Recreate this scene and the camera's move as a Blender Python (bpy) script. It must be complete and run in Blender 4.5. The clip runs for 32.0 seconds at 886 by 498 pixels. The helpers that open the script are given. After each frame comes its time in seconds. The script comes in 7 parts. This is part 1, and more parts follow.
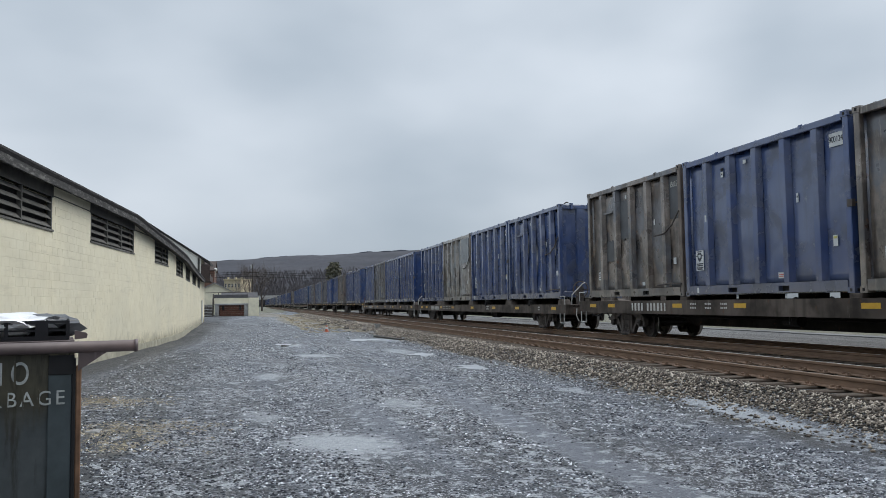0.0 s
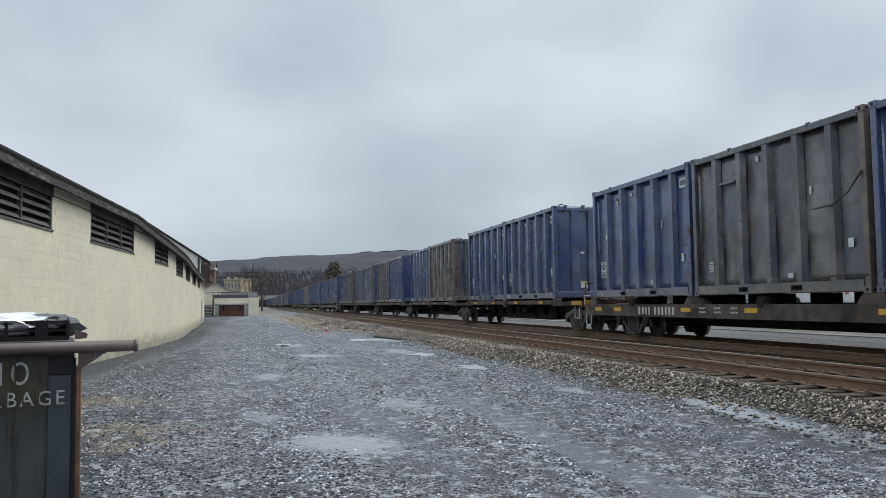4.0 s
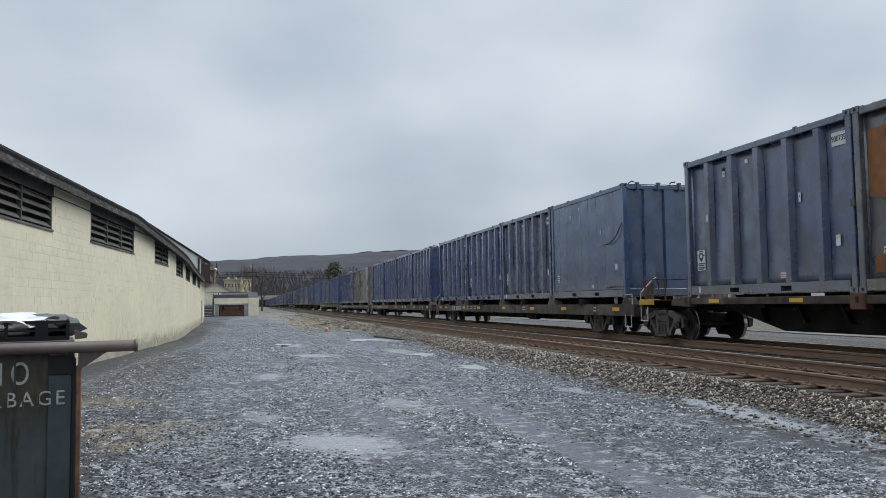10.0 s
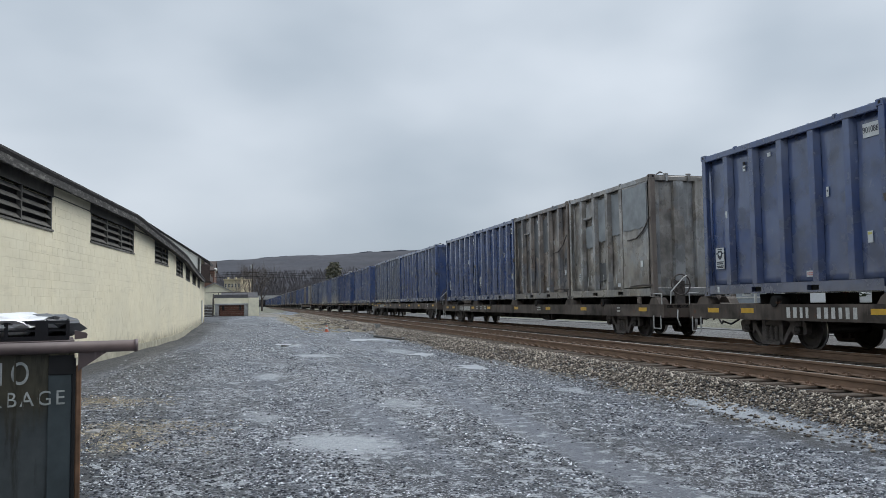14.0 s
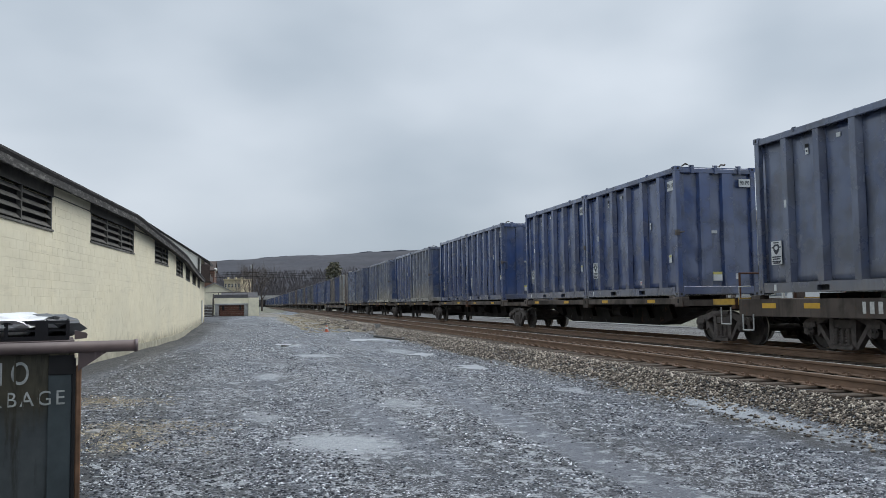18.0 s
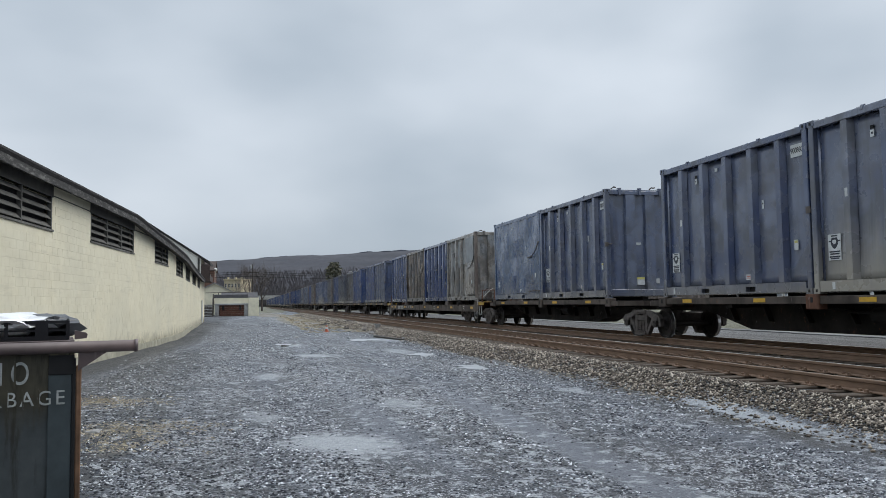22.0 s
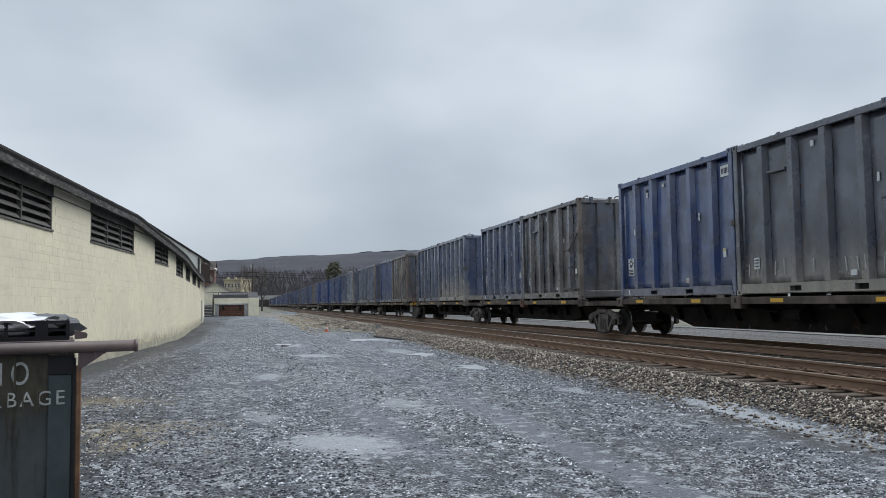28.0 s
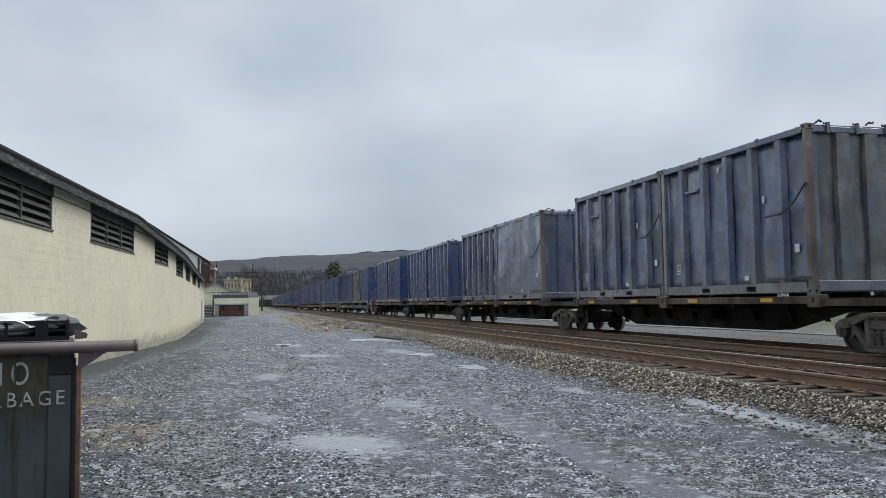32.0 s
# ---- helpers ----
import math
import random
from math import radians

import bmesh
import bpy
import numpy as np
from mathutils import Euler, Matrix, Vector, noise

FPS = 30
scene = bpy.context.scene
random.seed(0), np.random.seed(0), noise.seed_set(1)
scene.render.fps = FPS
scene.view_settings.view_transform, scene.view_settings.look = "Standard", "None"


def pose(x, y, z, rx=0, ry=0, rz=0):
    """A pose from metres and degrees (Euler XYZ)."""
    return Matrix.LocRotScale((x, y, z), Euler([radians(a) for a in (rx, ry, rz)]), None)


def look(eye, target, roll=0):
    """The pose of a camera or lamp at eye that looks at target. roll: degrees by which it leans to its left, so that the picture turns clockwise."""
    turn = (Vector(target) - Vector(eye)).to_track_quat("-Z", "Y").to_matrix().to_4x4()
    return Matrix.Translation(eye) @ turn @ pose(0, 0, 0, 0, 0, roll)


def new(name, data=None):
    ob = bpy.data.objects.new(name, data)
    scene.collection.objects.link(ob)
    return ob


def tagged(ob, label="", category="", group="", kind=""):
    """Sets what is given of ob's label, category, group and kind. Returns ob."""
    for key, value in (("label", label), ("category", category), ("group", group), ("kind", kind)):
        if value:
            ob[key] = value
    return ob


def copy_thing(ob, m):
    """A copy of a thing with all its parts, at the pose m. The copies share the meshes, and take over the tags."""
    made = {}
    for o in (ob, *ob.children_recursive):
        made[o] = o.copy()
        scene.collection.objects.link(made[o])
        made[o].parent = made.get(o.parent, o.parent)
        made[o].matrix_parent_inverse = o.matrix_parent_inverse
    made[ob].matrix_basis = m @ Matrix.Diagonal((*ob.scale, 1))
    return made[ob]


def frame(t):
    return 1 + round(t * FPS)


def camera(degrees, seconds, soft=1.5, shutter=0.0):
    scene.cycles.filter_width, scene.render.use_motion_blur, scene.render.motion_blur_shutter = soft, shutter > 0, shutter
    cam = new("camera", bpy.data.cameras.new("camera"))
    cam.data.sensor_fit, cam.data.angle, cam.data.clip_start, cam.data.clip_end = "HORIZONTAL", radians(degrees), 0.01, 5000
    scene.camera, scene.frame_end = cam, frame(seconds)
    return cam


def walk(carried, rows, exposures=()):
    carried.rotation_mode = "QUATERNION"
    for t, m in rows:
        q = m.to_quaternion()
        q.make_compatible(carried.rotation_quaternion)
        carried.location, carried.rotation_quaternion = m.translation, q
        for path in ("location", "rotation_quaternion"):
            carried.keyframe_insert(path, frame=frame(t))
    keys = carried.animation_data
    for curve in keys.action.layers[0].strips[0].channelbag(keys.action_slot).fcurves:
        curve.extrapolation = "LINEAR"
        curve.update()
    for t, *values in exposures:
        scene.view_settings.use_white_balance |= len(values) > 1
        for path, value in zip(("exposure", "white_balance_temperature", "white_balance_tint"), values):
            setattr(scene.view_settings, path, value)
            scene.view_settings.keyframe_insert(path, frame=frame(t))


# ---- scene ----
cam = camera(57.46, 32.0, 0.5)
EYE = (0.0, 0.0, 1.6)
AIM = look(EYE, (math.sin(radians(13.467)) * math.cos(radians(3.803)) * 10, math.cos(radians(13.467)) * math.cos(radians(3.803)) * 10,
                 1.6 + math.sin(radians(3.803)) * 10), -0.752)
walk(cam, [(0.0, AIM), (32.0, AIM)])

# ---- world, sun, exposure ----
SUN_EL, SUN_AZ = radians(49), radians(81.0)      # behind thick cloud, to the right of the camera
world = bpy.data.worlds.new("overcast_sky")
scene.world = world
world.use_nodes = True
wt = world.node_tree
wt.nodes.clear()


def wnode(kind, **kw):
    n = wt.nodes.new(kind)
    for k, v in kw.items():
        n.inputs[k].default_value = v
    return n


w_out = wnode("ShaderNodeOutputWorld")
w_bg = wnode("ShaderNodeBackground", Strength=1.0)
w_sky = wnode("ShaderNodeTexSky")
w_sky.sky_type, w_sky.sun_disc, w_sky.sun_elevation, w_sky.sun_rotation = "NISHITA", False, SUN_EL, SUN_AZ
w_sky.air_density, w_sky.dust_density = 1.0, 2.0
w_co = wnode("ShaderNodeTexCoord")
w_map = wnode("ShaderNodeMapping")
w_map.inputs["Scale"].default_value = (1.0, 1.0, 2.1)
w_map.inputs["Rotation"].default_value = (0.10, 0.22, 2.3)
w_n1 = wnode("ShaderNodeTexNoise", Scale=1.75, Detail=2.5, Roughness=0.38, Distortion=0.5)
w_n2 = wnode("ShaderNodeTexNoise", Scale=4.2, Detail=3.5, Roughness=0.42)
w_mix = wnode("ShaderNodeMix")
w_mix.data_type = "FLOAT"
w_mix.inputs["Factor"].default_value = 0.36
w_ramp = wnode("ShaderNodeValToRGB")
w_ramp.color_ramp.elements[0].position, w_ramp.color_ramp.elements[0].color = 0.36, (0.445, 0.522, 0.606, 1)
w_ramp.color_ramp.elements[1].position, w_ramp.color_ramp.elements[1].color = 0.62, (0.706, 0.776, 0.858, 1)
w_skyk = wnode("ShaderNodeVectorMath")
w_skyk.operation = "SCALE"
w_skyk.inputs["Scale"].default_value = 0.10
w_cloud = wnode("ShaderNodeMix")
w_cloud.data_type = "RGBA"
w_cloud.inputs["Factor"].default_value = 0.93
wt.links.new(w_co.outputs["Generated"], w_map.inputs["Vector"])
for n in (w_n1, w_n2):
    wt.links.new(w_map.outputs[0], n.inputs["Vector"])
wt.links.new(w_n1.outputs[0], w_mix.inputs[2])
wt.links.new(w_n2.outputs[0], w_mix.inputs[3])
wt.links.new(w_mix.outputs[0], w_ramp.inputs[0])
wt.links.new(w_sky.outputs[0], w_skyk.inputs[0])
wt.links.new(w_skyk.outputs[0], w_cloud.inputs[6])
wt.links.new(w_ramp.outputs[0], w_cloud.inputs[7])
# an overcast sky is brightest overhead
w_sep = wnode("ShaderNodeSeparateXYZ")
w_up = wnode("ShaderNodeMapRange")
for k, v in zip(("From Min", "From Max", "To Min", "To Max"), (0.36, 1.0, 1.0, 2.3)):
    w_up.inputs[k].default_value = v
w_gain = wnode("ShaderNodeVectorMath")
w_gain.operation = "SCALE"
wt.links.new(w_co.outputs["Generated"], w_sep.inputs[0])
wt.links.new(w_sep.outputs["Z"], w_up.inputs["Value"])
wt.links.new(w_cloud.outputs[2], w_gain.inputs[0])
# and a little dimmer low down
w_low = wnode("ShaderNodeMapRange")
for k, v in zip(("From Min", "From Max", "To Min", "To Max"), (0.04, 0.26, 0.93, 1.0)):
    w_low.inputs[k].default_value = v
w_both = wnode("ShaderNodeMath")
w_both.operation = "MULTIPLY"
wt.links.new(w_sep.outputs["Z"], w_low.inputs["Value"])
wt.links.new(w_up.outputs[0], w_both.inputs[0])
wt.links.new(w_low.outputs[0], w_both.inputs[1])
wt.links.new(w_both.outputs[0], w_gain.inputs["Scale"])
wt.links.new(w_gain.outputs[0], w_bg.inputs[0])
wt.links.new(w_bg.outputs[0], w_out.inputs[0])

sun = bpy.data.lights.new("sun", "SUN")
sun.energy, sun.angle, sun.color = 1.7, radians(45), (1.0, 0.97, 0.93)
sun_ob = new("sun", sun)
sun_ob.matrix_world = look((51, 8, 60), (0, 0, 0))
scene.view_settings.exposure = 0.0


# ---- materials ----
class Mat:
    """A small node-tree writer."""

    def __init__(self, name):
        self.m = bpy.data.materials.new(name)
        self.m.use_nodes = True
        self.t = self.m.node_tree
        self.b = self.t.nodes["Principled BSDF"]
        self.co = self.t.nodes.new("ShaderNodeTexCoord")

    def n(self, kind, **kw):
        k = self.t.nodes.new(kind)
        for a, v in kw.items():
            k.inputs[a].default_value = v
        return k

    def link(self, a, b):
        self.t.links.new(a, b)

    def coords(self, kind="Object", scale=(1, 1, 1), shift=False):
        mp = self.n("ShaderNodeMapping", Scale=scale)
        if kind == "World":
            g = self.n("ShaderNodeNewGeometry")
            self.link(g.outputs["Position"], mp.inputs[0])
        else:
            self.link(self.co.outputs[kind], mp.inputs[0])
        if shift:
            oi = self.n("ShaderNodeObjectInfo")
            mu = self.n("ShaderNodeMath")
            mu.operation = "MULTIPLY"
            mu.inputs[1].default_value = 57.0
            self.link(oi.outputs["Random"], mu.inputs[0])
            self.link(mu.outputs[0], mp.inputs["Location"])
        return mp.outputs[0]

    def noise(self, vec, scale, detail=4.0, rough=0.55, dist=0.0):
        k = self.n("ShaderNodeTexNoise", Scale=scale, Detail=detail, Roughness=rough, Distortion=dist)
        self.link(vec, k.inputs["Vector"])
        return k.outputs["Fac"] if "Fac" in k.outputs else k.outputs[0]

    def ramp(self, fac, *stops):
        k = self.n("ShaderNodeValToRGB")
        e = k.color_ramp.elements
        while len(e) < len(stops):
            e.new(0.5)
        for i, (p, c) in enumerate(stops):
            e[i].position = p
            e[i].color = (*c, 1) if isinstance(c, tuple) else (c, c, c, 1)
        self.link(fac, k.inputs[0])
        return k.outputs[0]

    def mix(self, fac, a, b, mode="MIX"):
        k = self.n("ShaderNodeMix")
        k.data_type, k.blend_type = "RGBA", mode
        for v, s in ((fac, 0), (a, 6), (b, 7)):
            if isinstance(v, (int, float)):
                k.inputs[s].default_value = v if s == 0 else (v, v, v, 1)
            elif isinstance(v, tuple):
                k.inputs[s].default_value = (*v, 1)
            else:
                self.link(v, k.inputs[s])
        return k.outputs[2]

    def math(self, op, a, b=0.0):
        k = self.n("ShaderNodeMath")
        k.operation = op
        for i, v in enumerate((a, b)):
            if isinstance(v, (int, float)):
                k.inputs[i].default_value = v
            else:
                self.link(v, k.inputs[i])
        return k.outputs[0]

    def bump(self, h, strength=0.3, dist=0.02):
        k = self.n("ShaderNodeBump", Strength=strength, Distance=dist)
        self.link(h, k.inputs["Height"])
        self.link(k.outputs[0], self.b.inputs["Normal"])

    def done(self, color, rough=0.7, metal=0.0, spec=None):
        for v, s in ((color, "Base Color"), (rough, "Roughness"), (metal, "Metallic")):
            if isinstance(v, (int, float)):
                self.b.inputs[s].default_value = v
            elif isinstance(v, tuple):
                self.b.inputs[s].default_value = (*v, 1)
            else:
                self.link(v, self.b.inputs[s])
        if spec is not None:
            self.b.inputs["Specular IOR Level"].default_value = spec
        return self.m


def plain(name, color, rough=0.6, metal=0.0, vary=0.25, scale=6.0, bump=0.0, shift=True):
    """Paint or plain stuff with a gentle two-scale unevenness."""
    m = Mat(name)
    v = m.coords("Object", shift=shift)
    a = m.noise(v, scale, 5)
    b = m.noise(v, scale * 0.17, 3)
    dark = tuple(c * (1 - vary) for c in color)
    light = tuple(min(1, c * (1 + vary)) for c in color)
    c1 = m.ramp(a, (0.3, dark), (0.7, light))
    c2 = m.mix(m.ramp(b, (0.35, 0.0), (0.7, 0.45)), c1, tuple(c * (1 - 1.6 * vary) if vary < 0.5 else c * 0.3 for c in color))
    if bump:
        m.bump(a, bump, 0.01)
    return m.done(c2, rough, metal)


def weathered(name, base, fade, grime, rust=(0.16, 0.07, 0.035), rust_amount=0.5, tan=0.0, rough=0.34, spots=(0.42, 0.44, 0.46), streak=1.0, dust=1.0, tan_top=0.62, mend=None, scuff=1.0, spec=1.0, battered=0.0):
    """Painted steel of a waste container: soft faded clouds, a few runs and scrapes, rust and dust."""
    m = Mat(name)
    v = m.coords("Object", shift=True)
    big = m.noise(v, 0.55, 3, 0.5)
    mid = m.noise(v, 1.7, 4, 0.55)
    fine = m.noise(v, 16.0, 4, 0.6)
    lines = m.noise(m.coords("Object", (3.0, 3.0, 0.22), shift=True), 1.5, 4, 0.6)
    c = m.mix(m.ramp(big, (0.40, 0.0), (0.60, 0.95)), base, fade)
    c = m.mix(m.ramp(mid, (0.47, 0.0), (0.64, 0.75)), c, grime)
    if mend:
        # bays touched up in another paint, with ragged edges
        mn = m.noise(m.coords("Object", (1.0, 1.0, 0.6), shift=True), 0.95, 5, 0.6)
        c = m.mix(m.ramp(mn, (0.50, 0.0), (0.56, 0.75)), c, mend)
    c = m.mix(m.math("MULTIPLY", m.ramp(lines, (0.52, 0.0), (0.72, 0.55)), streak), c, tuple(0.6 * a for a in grime))
    thin = m.noise(m.coords("Object", (7.0, 7.0, 0.5), shift=True), 1.6, 4, 0.7)
    c = m.mix(m.math("MULTIPLY", m.ramp(thin, (0.66, 0.0), (0.72, 0.5)), streak), c, tuple(min(1.0, 1.7 * a + 0.03) for a in fade))
    # chalky scuffs where loads have rubbed, and small bare scrapes
    sc = m.noise(m.coords("Object", (1.0, 1.0, 0.55), shift=True), 3.1, 6, 0.72)
    c = m.mix(m.math("MULTIPLY", m.ramp(sc, (0.64, 0.0), (0.74, 0.40)), scuff), c, spots)
    sx = m.noise(m.coords("Object", (6.0, 6.0, 2.0), shift=True), 3.3, 5, 0.75)
    c = m.mix(m.math("MULTIPLY", m.ramp(sx, (0.71, 0.0), (0.73, 0.7)), scuff), c, spots)
    if battered:
        # ragged grime, pale rubbed runs and brown oily patches on ill-used sheets
        ga = m.noise(m.coords("Object", (1.0, 1.0, 0.7), shift=True), 1.25, 7, 0.70)
        c = m.mix(m.math("MULTIPLY", m.ramp(ga, (0.49, 0.0), (0.57, 0.8)), battered), c, (0.026, 0.022, 0.019))
        gb = m.noise(m.coords("Object", (4.0, 4.0, 0.45), shift=True), 1.3, 6, 0.72)
        c = m.mix(m.math("MULTIPLY", m.ramp(gb, (0.57, 0.0), (0.67, 0.6)), battered), c, tuple(min(1.0, 1.25 * a + 0.04) for a in fade))
        gc = m.noise(v, 0.8, 6, 0.68)
        c = m.mix(m.math("MULTIPLY", m.ramp(gc, (0.54, 0.0), (0.63, 0.55)), battered), c, (0.088, 0.056, 0.036))
    rn = m.noise(v, 4.0, 6, 0.72)
    c = m.mix(m.math("MULTIPLY", m.ramp(rn, (0.60, 0.0), (0.70, 1.0)), rust_amount), c, rust)
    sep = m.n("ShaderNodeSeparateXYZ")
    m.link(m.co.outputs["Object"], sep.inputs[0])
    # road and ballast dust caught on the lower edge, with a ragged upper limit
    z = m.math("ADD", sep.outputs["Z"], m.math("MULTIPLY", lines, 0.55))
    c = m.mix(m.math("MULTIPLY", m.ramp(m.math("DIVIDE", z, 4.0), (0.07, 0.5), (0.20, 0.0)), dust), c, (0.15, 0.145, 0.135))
    if tan:
        # pale silt splashed up from below, with a ragged upper edge
        z = m.math("ADD", sep.outputs["Z"], m.math("MULTIPLY", lines, 1.9))
        c = m.mix(m.math("MULTIPLY", m.ramp(m.math("DIVIDE", z, 4.0), (tan_top - 0.32, 1.0), (tan_top, 0.0)), tan), c, (0.30, 0.28, 0.24))
    m.bump(m.math("ADD", m.noise(v, 0.9, 2, 0.4), m.math("MULTIPLY", fine, 0.02)), 0.5, 0.05)
    return m.done(c, m.ramp(mid, (0.36, rough - 0.07), (0.68, rough + 0.14)), 0.0, spec)


M = {}
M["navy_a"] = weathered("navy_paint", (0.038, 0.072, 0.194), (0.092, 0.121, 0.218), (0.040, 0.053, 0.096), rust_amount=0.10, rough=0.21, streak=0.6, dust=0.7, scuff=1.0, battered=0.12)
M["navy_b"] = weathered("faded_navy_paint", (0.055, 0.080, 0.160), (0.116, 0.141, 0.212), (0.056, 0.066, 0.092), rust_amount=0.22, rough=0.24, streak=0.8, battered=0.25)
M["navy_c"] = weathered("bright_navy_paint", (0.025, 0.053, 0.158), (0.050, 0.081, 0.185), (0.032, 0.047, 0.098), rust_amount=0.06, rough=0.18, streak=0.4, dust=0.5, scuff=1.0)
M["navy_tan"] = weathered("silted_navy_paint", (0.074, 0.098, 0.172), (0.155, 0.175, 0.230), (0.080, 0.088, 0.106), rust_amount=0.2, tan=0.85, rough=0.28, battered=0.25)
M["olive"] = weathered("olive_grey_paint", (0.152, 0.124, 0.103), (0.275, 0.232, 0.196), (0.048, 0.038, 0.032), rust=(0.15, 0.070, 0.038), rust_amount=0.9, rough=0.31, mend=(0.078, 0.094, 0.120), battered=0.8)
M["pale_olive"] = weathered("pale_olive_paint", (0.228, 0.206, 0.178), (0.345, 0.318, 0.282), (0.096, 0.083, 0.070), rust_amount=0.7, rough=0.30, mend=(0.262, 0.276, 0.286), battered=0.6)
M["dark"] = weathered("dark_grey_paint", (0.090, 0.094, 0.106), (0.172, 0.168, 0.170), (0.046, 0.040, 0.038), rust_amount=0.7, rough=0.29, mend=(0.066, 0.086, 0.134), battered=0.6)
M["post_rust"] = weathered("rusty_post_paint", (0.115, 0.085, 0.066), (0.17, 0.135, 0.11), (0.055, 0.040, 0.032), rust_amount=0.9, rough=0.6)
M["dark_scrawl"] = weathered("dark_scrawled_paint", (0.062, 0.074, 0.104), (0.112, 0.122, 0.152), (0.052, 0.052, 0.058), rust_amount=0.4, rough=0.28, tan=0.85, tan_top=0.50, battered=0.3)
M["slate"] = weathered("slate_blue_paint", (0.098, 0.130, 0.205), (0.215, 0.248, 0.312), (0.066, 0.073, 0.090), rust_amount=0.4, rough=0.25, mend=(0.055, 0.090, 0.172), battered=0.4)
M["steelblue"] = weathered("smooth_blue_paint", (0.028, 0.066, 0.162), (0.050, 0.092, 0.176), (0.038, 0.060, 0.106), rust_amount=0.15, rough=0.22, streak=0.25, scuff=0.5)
M["car_steel"] = weathered("flatcar_brown_steel", (0.062, 0.049, 0.041), (0.118, 0.096, 0.081), (0.028, 0.023, 0.019), rust=(0.13, 0.06, 0.033), rust_amount=0.8, rough=0.6, spots=(0.20, 0.19, 0.18), dust=0.0, spec=0.25)
M["car_rust"] = weathered("rusty_corner_steel", (0.110, 0.050, 0.030), (0.15, 0.075, 0.05), (0.055, 0.034, 0.025), rust_amount=0.8, rough=0.8, dust=0.0, spec=0.25)
# underframe grime, with the shade below the deck put into the colour
M["sill"] = weathered("grimy_shaded_sill", (0.010, 0.009, 0.008), (0.020, 0.016, 0.014), (0.006, 0.005, 0.005), rust_amount=0.5, rough=0.8, dust=0.0, spec=0.25)
M["truck"] = plain("cast_steel_bogie", (0.088, 0.074, 0.066), 0.75, 0.0, 0.4, 9.0, 0.3)
M["wheel"] = plain("wheel_steel", (0.045, 0.038, 0.034), 0.6, 0.35, 0.35, 12.0)
M["tread"] = plain("polished_tread", (0.35, 0.34, 0.33), 0.28, 0.9, 0.15, 20.0)
# black rubber and wire, also the painted shade of holes and recesses
M["black"] = plain("black_and_recess_shade", (0.012, 0.012, 0.013), 0.9, 0.0, 0.2)
M["label_white"] = plain("dirty_white_label", (0.62, 0.64, 0.64), 0.6, 0.0, 0.12, 8.0)
M["label_yellow"] = plain("yellow_label", (0.60, 0.55, 0.16), 0.6, 0.0, 0.15, 8.0)
M["reflector"] = plain("yellow_reflector", (0.62, 0.36, 0.03), 0.4, 0.0, 0.15, 8.0)
M["ink"] = plain("dark_ink", (0.03, 0.035, 0.05), 0.6, 0.0, 0.1)
M["ink_red"] = plain("red_ink", (0.45, 0.10, 0.08), 0.6, 0.0, 0.1)
M["stencil"] = plain("white_stencil", (0.55, 0.55, 0.52), 0.7, 0.0, 0.25, 14.0)
M["orange"] = plain("orange_primer", (0.23, 0.085, 0.02), 0.6, 0.0, 0.35, 5.0)
M["patch"] = plain("blue_grey_patch", (0.22, 0.238, 0.25), 0.42, 0.0, 0.32, 2.2, 0.2)
M["patch_dim"] = plain("dull_slate_patch", (0.058, 0.064, 0.072), 0.38, 0.0, 0.45, 2.2, 0.2)
M["yellow_rail"] = plain("yellow_paint", (0.45, 0.27, 0.03), 0.55, 0.0, 0.3, 6.0)
M["hose"] = plain("pale_hose", (0.45, 0.45, 0.43), 0.5, 0.0, 0.1)


# ---- mesh helpers ----
def part(name, bm, material, parent=None, label="", kind="", smooth=False):
    me = bpy.data.meshes.new(name)
    bm.normal_update()
    bm.to_mesh(me)
    bm.free()
    return link_mesh(name, me, material, parent, label, kind, smooth)


def link_mesh(name, me, material, parent=None, label="", kind="", smooth=False):
    for mt in (material if isinstance(material, (list, tuple)) else [material]):
        if mt is not None and mt.name not in me.materials:
            me.materials.append(mt)
    if smooth:
        me.polygons.foreach_set("use_smooth", [True] * len(me.polygons))
    ob = new(name, me)
    if parent is not None:
        ob.parent = parent
    if label or kind:
        tagged(ob, label=label, kind=kind)
    return ob


def box(bm, x0, x1, y0, y1, z0, z1, m=None, mi=0):
    vs = [bm.verts.new(Vector((x, y, z)) if m is None else m @ Vector((x, y, z))) for x in (x0, x1) for y in (y0, y1) for z in (z0, z1)]
    for a in ((0, 1, 3, 2), (4, 6, 7, 5), (0, 4, 5, 1), (2, 3, 7, 6), (0, 2, 6, 4), (1, 5, 7, 3)):
        bm.faces.new([vs[i] for i in a]).material_index = mi
    return vs


def bbox(x0, x1, y0, y1, z0, z1, bev=0.01, m=None):
    """A box with bevelled edges as its own bmesh."""
    bm = bmesh.new()
    box(bm, x0, x1, y0, y1, z0, z1, m)
    if bev:
        bmesh.ops.bevel(bm, geom=bm.edges[:], offset=bev, segments=1, affect="EDGES")
    return bm


